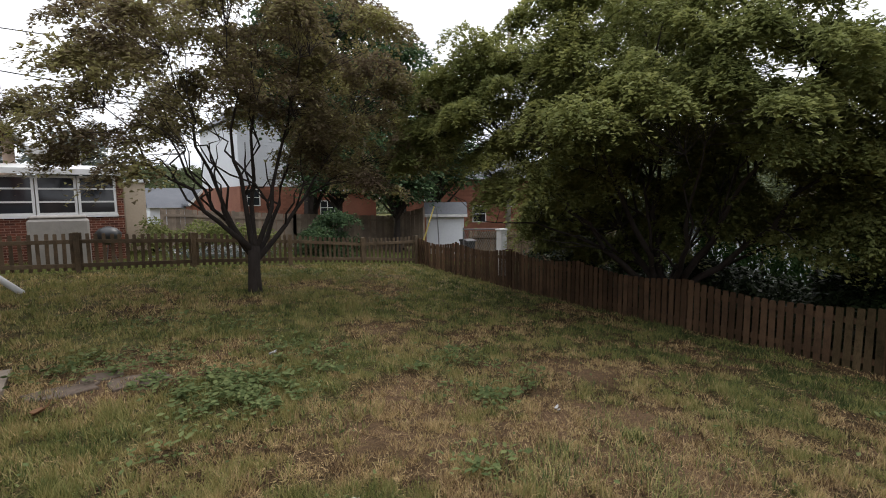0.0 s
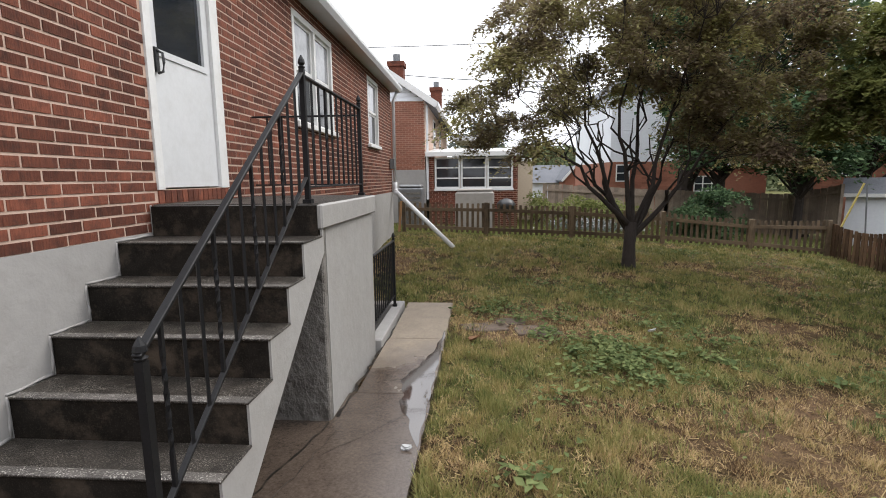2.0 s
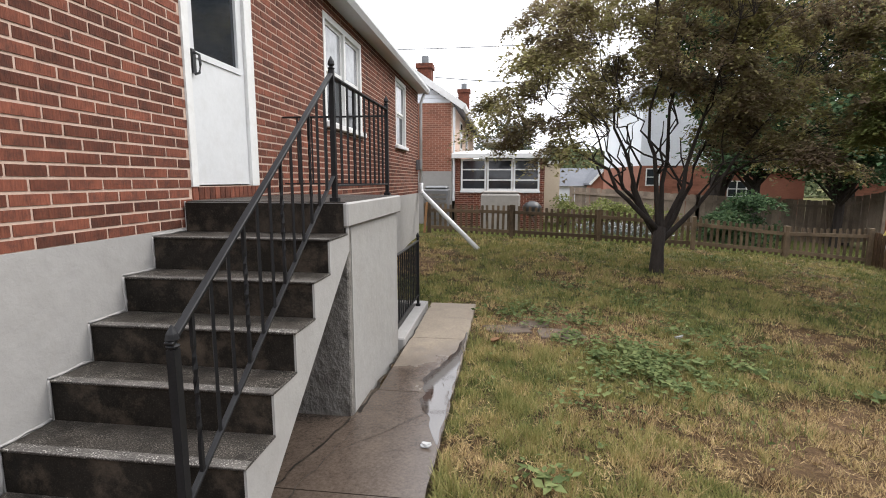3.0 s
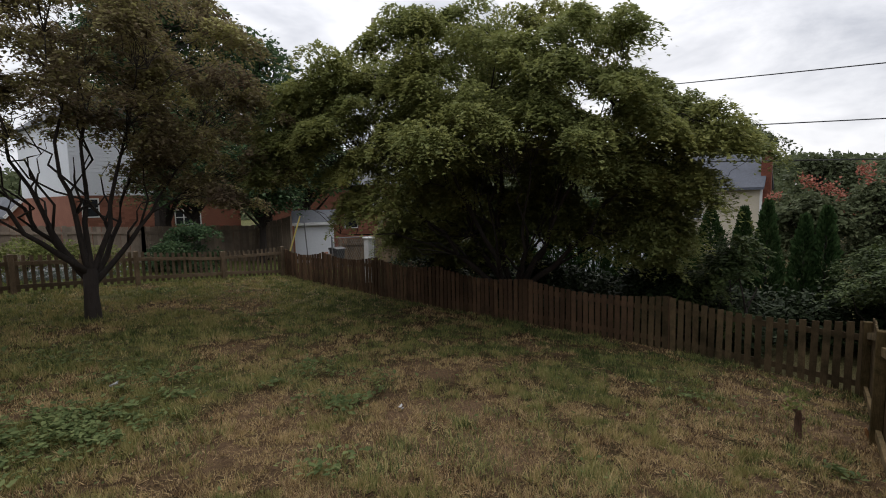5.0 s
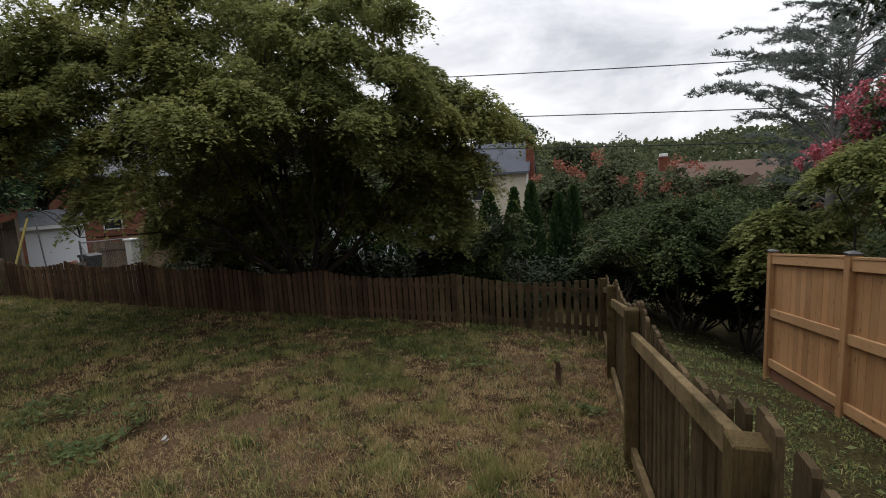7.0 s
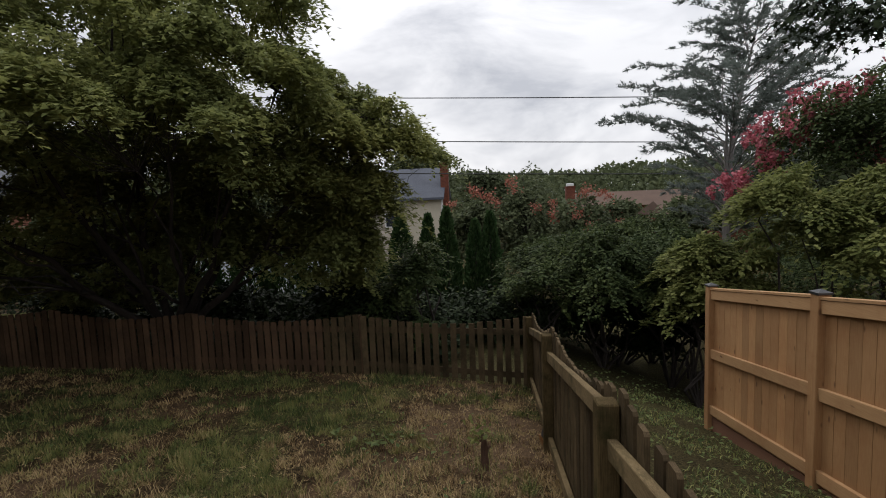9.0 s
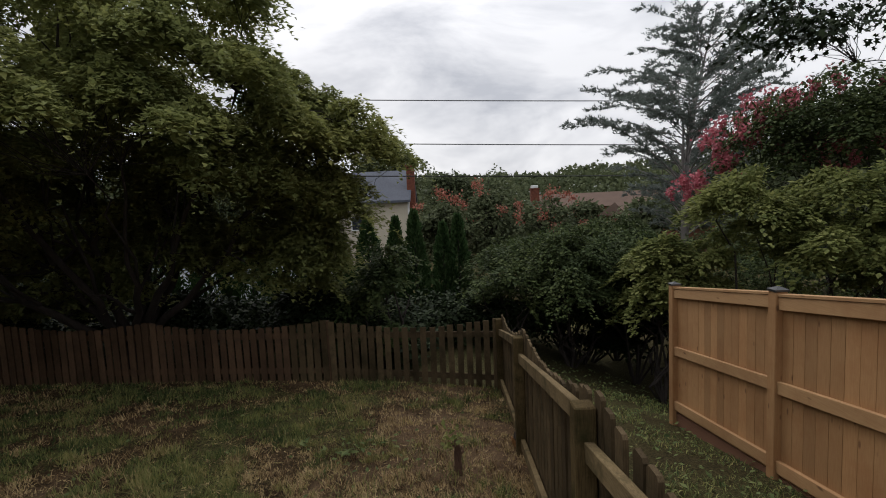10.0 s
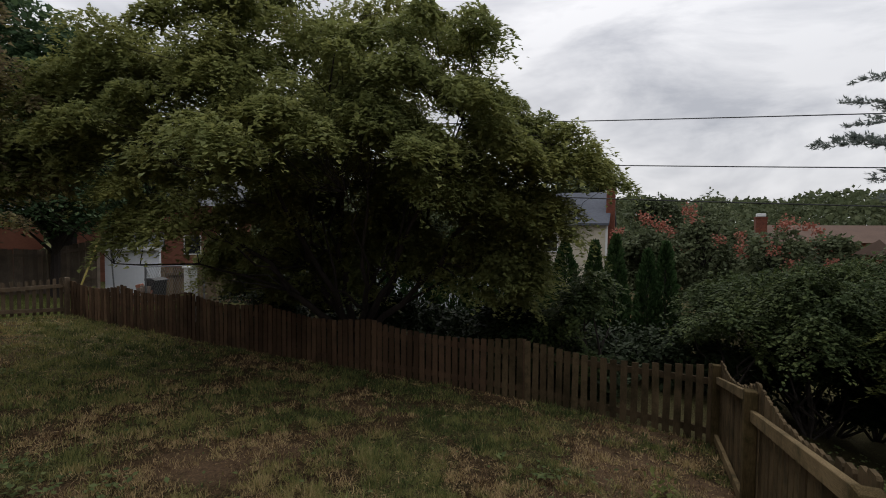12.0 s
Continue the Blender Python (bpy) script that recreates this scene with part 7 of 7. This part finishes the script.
def make_garden_bits():
    rng = random.Random(41)
    y = thing("garden_pole", "thin upright galvanised pole near the shed", "pole")
    part("pole", Build().tube([(11.36, 15.2, gz(11.36, 15.2) - 0.1), (11.22, 15.2, 1.41)], 0.021, 8), GALV, y)
    heap = thing("rubble_heap", "heap of brown stones and broken red bricks", "rubble")
    for _ in range(46):
        r, turn = 0.62 * math.sqrt(rng.random()), rng.uniform(0, 2 * math.pi)
        x, yy = 11.9 + r * math.cos(turn), 14.9 + r * math.sin(turn)
        s = rng.uniform(0.07, 0.15)
        z = gz(x, yy) + max(0, 0.78 - 1.25 * r) * rng.random() ** 0.5
        m = pose(x, yy, z, rng.uniform(-30, 30), rng.uniform(-30, 30), rng.uniform(0, 180))
        part("stone", Build().box((-s, -s * 0.7, -0.09), (s, s * 0.7, s * 0.9), m), STONE if rng.random() < 0.45 else BRICK_FAR, heap, bevel=0.02)
    bin_ob = thing("refuse_bin", "black wheeled plastic bin with a flat lid", "bin")
    x, yy = 12.35, 14.75
    z = gz(x, yy)
    body = Build()
    body.v = [(x + sx * w, yy + sy * w * 1.1, z + h) for w, h in ((0.16, 0.0), (0.21, 0.78)) for sx, sy in ((-1, -1), (1, -1), (1, 1), (-1, 1))]
    body.f = [(3, 2, 1, 0), (4, 5, 6, 7), (0, 1, 5, 4), (1, 2, 6, 5), (2, 3, 7, 6), (3, 0, 4, 7)]
    part("body", body, BLACK_PLASTIC, bin_ob, bevel=0.02)
    part("lid", Build().prism([(yy - 0.26, z + 0.78), (yy + 0.25, z + 0.78), (yy + 0.25, z + 0.86), (yy, z + 0.88), (yy - 0.26, z + 0.82)], "x", x - 0.235, x + 0.235), BLACK_PLASTIC, bin_ob, bevel=0.01)
    for sx in (-1, 1):
        part("wheel", Build().tube([(x + sx * 0.17, yy + 0.2, z + 0.09), (x + sx * 0.21, yy + 0.2, z + 0.09)], 0.09, 12), BLACK_PLASTIC, bin_ob)
    board = thing("loose_board", "pale tan board leaning where the fence meets the house", "board")
    part("board", Build().bar((-1.93, LF_Y - 0.12, gz(-1.9, LF_Y) - 0.02), (-1.86, LF_Y - 0.06, 1.12), 0.09, 0.022), CEDAR, board, bevel=0.003)
    r = np.random.RandomState(43)
    n = 1800
    P = np.stack([3.9 + 1.2 * r.randn(n) * 0.55, 16.4 + 0.35 * r.randn(n), np.zeros(n)], -1)
    P[:, 2] = ground_z(P[:, 0], P[:, 1]) + 0.05 + 0.28 * r.rand(n)
    s = 0.055 * (0.6 + 0.8 * r.rand(n))
    bed = thing("flower_bed", "low bed of pale flowers and grey-green leaves", "flowers")
    part("leaves", leaf_mesh("leaves", P, r.randn(n, 3), r.randn(n, 3) + [0, 0, 1], s * 1.4, s * 0.6, LEAF_GREY), LEAF_GREY, bed, kind="stuff")
    Q = P[:500] + [0, 0, 0.06]
    part("blossom", leaf_mesh("blossom", Q, r.randn(500, 3), r.randn(500, 3) + [0, 0, 1.5], s[:500], s[:500] * 0.9, PAPER), PAPER, bed, "small white blossom", kind="stuff")


make_garden_bits()


# ---------------------------------------------------------------- grass and weeds
def blade_material():
    m, n, l, b = nodes_of("grass_blades")
    geo = n.new("ShaderNodeNewGeometry")
    at = n.new("ShaderNodeAttribute")
    at.attribute_name = "tone"
    mixv = n.new("ShaderNodeMix")
    mixv.inputs[0].default_value = 0.2
    l.new(at.outputs["Fac"], mixv.inputs[2])
    l.new(geo.outputs["Random Per Island"], mixv.inputs[3])
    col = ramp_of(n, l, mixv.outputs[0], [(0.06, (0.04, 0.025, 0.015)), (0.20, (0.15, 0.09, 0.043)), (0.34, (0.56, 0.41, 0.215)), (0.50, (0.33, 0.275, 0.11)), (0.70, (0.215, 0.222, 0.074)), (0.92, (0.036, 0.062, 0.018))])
    l.new(col, b.inputs["Base Color"])
    b.inputs["Roughness"].default_value = 0.7
    b.inputs["Specular IOR Level"].default_value = 0.2
    tr = n.new("ShaderNodeBsdfTranslucent")
    l.new(col, tr.inputs["Color"])
    ms = n.new("ShaderNodeMixShader")
    ms.inputs[0].default_value = 0.18
    l.new(b.outputs["BSDF"], ms.inputs[1])
    l.new(tr.outputs["BSDF"], ms.inputs[2])
    l.new(ms.outputs["Shader"], n["Material Output"].inputs["Surface"])
    return m


BLADES = blade_material()


def blades(rng, x, y, length, width, lean, tone, name="blades"):
    """Bent grass blades of two segments that stand on the ground."""
    n = len(x)
    z = ground_z(x, y) - 0.005
    a = rng.rand(n) * 2 * np.pi
    d = np.stack([np.cos(a), np.sin(a), np.zeros(n)], -1)
    side = np.stack([-np.sin(a), np.cos(a), np.zeros(n)], -1) * width[:, None] / 2
    p0 = np.stack([x, y, z], -1)
    up = np.array([0, 0, 1.0])
    s1, c1 = np.sin(lean)[:, None], np.cos(lean)[:, None]
    lean2 = np.minimum(lean * 1.7 + 0.25, 1.75)
    s2, c2 = np.sin(lean2)[:, None], np.cos(lean2)[:, None]
    L = length[:, None]
    p1 = p0 + (d * s1 + up * c1) * L * 0.5
    p2 = p1 + (d * s2 + up * c2) * L * 0.5
    p2[:, 2] = np.maximum(p2[:, 2], z + 0.006)
    verts = np.stack([p0 - side, p0 + side, p1 - side * 0.8, p1 + side * 0.8, p2], 1).reshape(-1, 3)
    k = np.arange(n)[:, None] * 5
    faces = np.concatenate([k + [0, 1, 3], k + [0, 3, 2], k + [2, 3, 4]], 1).reshape(-1, 3)
    return quick_mesh(name, verts, faces, BLADES, np.repeat(tone, 5))


def spears(rng, x, y, length, width, lean, tone, name="blades"):
    """Straight tapered blades that stand on the ground, leaning any way."""
    n = len(x)
    z = ground_z(x, y) - 0.004
    a, b = rng.rand(n) * 2 * np.pi, rng.rand(n) * np.pi
    side = np.stack([np.cos(b), np.sin(b), np.zeros(n)], -1) * width[:, None] / 2
    p0 = np.stack([x, y, z], -1)
    tip = p0 + np.stack([np.cos(a) * np.sin(lean), np.sin(a) * np.sin(lean), np.cos(lean)], -1) * length[:, None]
    verts = np.stack([p0 - side, p0 + side, tip], 1).reshape(-1, 3)
    return quick_mesh(name, verts, np.arange(3 * n).reshape(-1, 3), BLADES, np.repeat(tone, 3))


def on_lawn(x, y):
    ok = (x > -1.95) & (x < DF_X - 0.03) & (y > GF_Y - 0.02) & (y < LF_Y)
    ok &= ~((x < -0.17) & (y < 7.12))
    return ok


def make_grass():
    rng = np.random.RandomState(31)
    # small clumps of blades, the closer to the walk the thicker
    n, per = 230000, 8
    cx, cy = rng.uniform(-1.9, DF_X, n), rng.uniform(GF_Y, LF_Y, n)
    dist = np.hypot(cx - 1.2, cy - 0.6)
    g = lushness(cx, cy)
    keep = np.clip(16.0 / (dist ** 2 + 4.0), 0.11, 1.0) * np.clip(0.62 + 0.8 * g, 0.55, 1)
    keep *= np.where(value_noise(cx, cy, 0.11, 12) > 0.43, 1.12, 0.12)
    ok = on_lawn(cx, cy) & (rng.rand(n) < keep * 0.85)
    cx, cy, g, dist = cx[ok], cy[ok], g[ok], dist[ok]
    n = len(cx)
    # tones darken beyond x 4.2, painting the tree's shade into the blades
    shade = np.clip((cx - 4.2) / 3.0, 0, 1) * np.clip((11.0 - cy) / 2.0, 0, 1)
    patch = 0.4 * value_noise(cx, cy, 0.13, 14) + 0.6 * value_noise(cx, cy, 0.42, 15)
    dead = patch + 0.07 * rng.randn(n) < np.clip(0.90 - 0.86 * g, 0.10, 0.78)
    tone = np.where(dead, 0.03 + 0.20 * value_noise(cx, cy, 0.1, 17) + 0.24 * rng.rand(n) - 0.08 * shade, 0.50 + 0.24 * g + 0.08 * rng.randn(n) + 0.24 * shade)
    tall = (0.45 + 1.25 * value_noise(cx, cy, 0.16, 16)) * np.where(dead, 0.9, 1.15) * (0.8 + 0.4 * g)
    mottle = value_noise(cx, cy, 0.2, 26) + 0.6 * value_noise(cx, cy, 0.5, 27) - 0.8
    tone = np.clip(tone + np.where(dead, 0.22, 0.42) * mottle, 0, 1)
    rep_by = lambda v: np.repeat(v, per)
    far = np.clip(rep_by(dist) / 3.6, 1, 3.2)
    wide = 0.016 * np.clip(rep_by(dist) / 4, 1, 2.5)
    x, y = rep_by(cx) + wide * rng.randn(n * per), rep_by(cy) + wide * rng.randn(n * per)
    ok = on_lawn(x, y)
    length = ((0.030 + 0.046 * rng.rand(n * per)) * rep_by(tall))[ok]
    lean = np.where(rep_by(dead), 0.2 + 1.05 * rng.rand(n * per), 0.1 + 0.85 * rng.rand(n * per))[ok]
    blade_tone = np.clip(rep_by(tone) + 0.05 * rng.randn(n * per), 0, 1)[ok]
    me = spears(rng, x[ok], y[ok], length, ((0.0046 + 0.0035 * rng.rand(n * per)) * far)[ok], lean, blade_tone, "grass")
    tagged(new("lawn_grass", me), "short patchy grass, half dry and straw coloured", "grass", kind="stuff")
    # flat dead thatch between the blades
    n = 560000
    x, y = rng.uniform(-1.9, DF_X, n), rng.uniform(GF_Y, LF_Y, n)
    dist = np.hypot(x - 1.2, y - 0.6)
    ok = on_lawn(x, y) & (rng.rand(n) < np.clip(6.0 / (dist ** 2 + 2.5), 0.10, 1.0))
    x, y, dist = x[ok], y[ok], dist[ok]
    n = len(x)
    a = rng.rand(n) * 2 * np.pi
    L, w = (0.025 + 0.045 * rng.rand(n)) * np.clip(dist / 6, 1, 1.8), (0.003 + 0.0025 * rng.rand(n)) * np.clip(dist / 4, 1, 2.6)
    z = ground_z(x, y) + 0.004 + 0.018 * rng.rand(n)
    p = np.stack([x, y, z], -1)
    q = p + np.stack([np.cos(a) * L, np.sin(a) * L, 0.018 * rng.randn(n)], -1)
    s = p + np.stack([-np.sin(a) * w, np.cos(a) * w, 0.002 * rng.randn(n)], -1)
    tone = np.clip(0.02 + 0.5 * value_noise(x, y, 0.09, 18) ** 1.3 * rng.rand(n), 0, 1)
    me = quick_mesh("thatch", np.stack([p, s, q], 1).reshape(-1, 3), np.arange(3 * n).reshape(-1, 3), BLADES, np.repeat(tone, 3))
    tagged(new("lawn_thatch", me), "flat dead straw lying in the lawn", "grass", kind="stuff")
    # tufts of taller green grass
    c = 130
    tx, ty = rng.uniform(0, 8.8, c), rng.uniform(-0.2, 12.5, c)
    known = np.array([(1.55, 2.1), (2.2, 4.2), (2.5, 1.5), (3.3, 2.3), (1.9, 2.5), (1.1, 1.9), (4.1, 3.9), (0.9, 2.4), (3.2, 0.4), (3.8, 1.2), (2.1, 5.9), (3.0, 0.2), (5.0, 2.4), (0.55, 3.9), (4.9, 5.0), (3.2, 1.9), (3.31, 3.49), (4.53, 3.43), (3.0, 5.25), (5.1, 2.3), (4.1, -0.25), (4.2, -0.15), (4.3, -0.3), (3.9, -0.2), (3.3, 1.99), (3.35, 2.05), (3.87, 2.83), (4.6, 6.3), (4.7, 6.4), (2.75, 2.55), (2.85, 2.45), (3.1, 2.75), (2.6, 3.0), (3.0, 1.3), (3.5, 2.3), (4.4, 2.0), (3.9, 1.9)])
    tx, ty = np.r_[tx, known[:, 0]], np.r_[ty, known[:, 1]]
    m = 130
    spread = np.r_[0.04 + 0.16 * rng.rand(c) ** 2, np.full(len(known), 0.12)]
    x = (tx[:, None] + spread[:, None] * rng.randn(len(tx), m)).ravel()
    y = (ty[:, None] + spread[:, None] * rng.randn(len(tx), m)).ravel()
    ok = on_lawn(x, y)
    x, y = x[ok], y[ok]
    n = len(x)
    me = blades(rng, x, y, 0.05 + 0.10 * rng.rand(n), 0.004 + 0.003 * rng.rand(n), 0.1 + 0.7 * rng.rand(n), np.clip(0.80 + 0.2 * rng.randn(n), 0, 1), "tufts")
    tagged(new("grass_tufts", me), "taller green tufts of grass in the lawn", "grass", kind="stuff")
    # the next garden behind the pickets
    n = 70000
    x, y = rng.uniform(-2.5, 12.5, n), rng.uniform(LF_Y + 0.1, 20, n)
    me = spears(rng, x, y, 0.06 + 0.06 * rng.rand(n), 0.014 + 0.014 * rng.rand(n), 0.2 + 0.9 * rng.rand(n), np.clip(0.6 + 0.2 * rng.randn(n), 0, 1), "garden")
    me.materials[0] = LEAF_LIGHT
    tagged(new("garden_grass", me), "mown grass of the next garden", "grass", kind="stuff")
    # rough grass outside the fences
    n = 42000
    x, y = rng.uniform(0.5, 10.6, n), rng.uniform(-5.5, GF_Y - 0.1, n)
    ok = value_noise(x, y, 0.35, 24) + 0.25 * value_noise(x, y, 0.1, 25) > 0.55
    x, y = x[ok], y[ok]
    n = len(x)
    me = blades(rng, x, y, 0.03 + 0.05 * rng.rand(n), 0.006 + 0.005 * rng.rand(n), 0.2 + 0.8 * rng.rand(n), np.clip(0.9 + 0.12 * rng.randn(n), 0, 1), "verge")
    tagged(new("verge_grass", me), "rough green grass between the two fences", "grass", kind="stuff")


make_grass()


def make_weeds():
    """Broad leaved weeds in low patches."""
    rng = np.random.RandomState(33)
    patches = [(1.62, 5.12, 0.27, 900), (1.45, 5.55, 0.2, 300), (1.75, 4.75, 0.16, 220), (2.38, 5.2, 0.14, 110), (0.92, 5.78, 0.12, 120), (1.0, 6.5, 0.25, 220), (0.45, 6.75, 0.3, 280), (2.3, 6.3, 0.22, 160), (2.7, 5.9, 0.2, 130), (3.32, 3.88, 0.14, 110), (3.55, 3.72, 0.10, 60), (4.05, 5.1, 0.18, 100), (2.5, 2.9, 0.12, 60), (4.2, 4.2, 0.2, 110), (3.4, 4.75, 0.12, 50), (0.9, 4.3, 0.2, 70), (2.2, 7.6, 0.3, 150), (5.2, 8.6, 0.35, 130), (1.2, 8.2, 0.3, 150), (0.45, 3.1, 0.08, 40), (6.3, 1.0, 0.25, 70), (5.0, -0.25, 0.08, 14), (2.6, 12.9, 0.2, 70), (6.2, 11.2, 0.6, 260), (5.0, 11.8, 0.25, 90)]
    P, S = [], []
    for x, y, r, n in patches:
        n = int(n * 1.5)
        q = np.stack([x + r * rng.randn(n), y + r * rng.randn(n)], -1)
        q = q[value_noise(q[:, 0], q[:, 1], 0.13, 19) > 0.36]
        P.append(q)
        S.append(np.full(len(q), 0.05))
    n = 900
    P.append(np.stack([rng.uniform(0, 9, n), rng.uniform(0, 13, n)], -1))
    S.append(np.full(n, 0.04))
    n = 1500
    P.append(np.stack([rng.uniform(2, 12, n), rng.uniform(-4.5, -0.7, n)], -1))
    S.append(np.full(n, 0.05))
    for x, y, r, n in patches:
        k = max(2, n // 90)
        heart = np.stack([x + 1.2 * r * rng.randn(k), y + 1.2 * r * rng.randn(k)], -1)
        P.append(np.repeat(heart, 9, 0) + 0.025 * rng.randn(9 * k, 2))
        S.append(np.full(9 * k, 0.062))
    P, S = np.concatenate(P), np.concatenate(S)
    ok = on_lawn(P[:, 0], P[:, 1]) | (P[:, 1] < -0.6)
    P, S = P[ok], S[ok]
    n = len(P)
    at = np.stack([P[:, 0], P[:, 1], ground_z(P[:, 0], P[:, 1]) + 0.035 + 0.055 * rng.rand(n)], -1)
    a = rng.rand(n) * 2 * np.pi
    along = np.stack([np.cos(a), np.sin(a), 0.5 * rng.rand(n) - 0.1], -1)
    L = S * (0.6 + 0.8 * rng.rand(n))
    me = leaf_mesh("weeds", at, along, np.array([0, 0, 1.0]) + 0.35 * rng.randn(n, 3), L * 1.15, L * 0.62, WEED)
    tagged(new("broadleaf_weeds", me), "low green broad-leaved weeds in patches", "weeds", kind="stuff")


make_weeds()


# ---------------------------------------------------------------- bricks of the house wall
def make_bricks():
    wall = [o for o in HOUSE.children if o.name.startswith("wall")][0]
    cache, rest = {}, Build()

    def brick_at(y0, y1, z, single):
        k = round(y1 - y0, 3)
        h = COURSE - 0.0155
        if single:
            if k not in cache:
                cache[k] = Build().box((-0.014, 0, 0), (0, k, h)).mesh("brick", BRICK)
            ob = part("brick", cache[k], BRICK, wall)
            ob.matrix_basis = pose(XW + 0.0012 * math.sin(y0 * 37 + z * 91), y0, z)
        else:
            rest.box((XW - 0.014, y0, z), (XW + 0.0012 * math.sin(y0 * 37 + z * 91), y1, z + h))

    row, z = 0, Z_STUCCO + 0.004
    while z < Z_EAVE - 0.02:
        y = YH0 - (BLEN / 2 if row % 2 else 0)
        while y < YH1:
            spans = [(max(y, YH0), min(y + BLEN - 0.0145, YH1))]
            for o in OPENINGS:
                if o[2] - 0.1 * (o is DOOR) - 0.01 < z + COURSE / 2 < o[3] + 0.005:
                    cut = []
                    for a, c in spans:
                        if a < o[0] - 0.006:
                            cut.append((a, min(c, o[0] - 0.006)))
                        if c > o[1] + 0.006:
                            cut.append((max(a, o[1] + 0.006), c))
                    spans = cut
            for a, c in spans:
                if c - a > 0.025:
                    brick_at(a, c, z, c < DOOR[0] + 0.01)
            y += BLEN
        z += COURSE
        row += 1
    # the end wall
    row, z = 0, Z_STUCCO + 0.004
    while z < Z_EAVE - 0.02:
        x = XW - (0.0 if row % 2 else BLEN / 2)
        rest.box((x + 0.011 if x < XW - 0.01 else XW - BLEN + 0.011, YH0 - 0.001, z), (XW - 0.015, YH0 + 0.014, z + COURSE - 0.0135))
        for i in range(2 if row % 2 else 1, 6):
            xa = x - i * BLEN
            rest.box((xa + 0.011, YH0 - 0.001, z), (xa + BLEN, YH0 + 0.014, z + COURSE - 0.0135))
        z += COURSE
        row += 1
    part("brickwork", rest, BRICK_MANY, wall, "joined brickwork of the long wall", kind="stuff")
    n = 14
    w = (DOOR[1] - DOOR[0]) / n
    for i in range(n):
        part("sill_brick", Build().box((XW - 0.014, DOOR[0] + i * w + 0.004, 1.556), (XW + 0.006, DOOR[0] + (i + 1) * w - 0.005, 1.645)), BRICK, wall)


make_bricks()
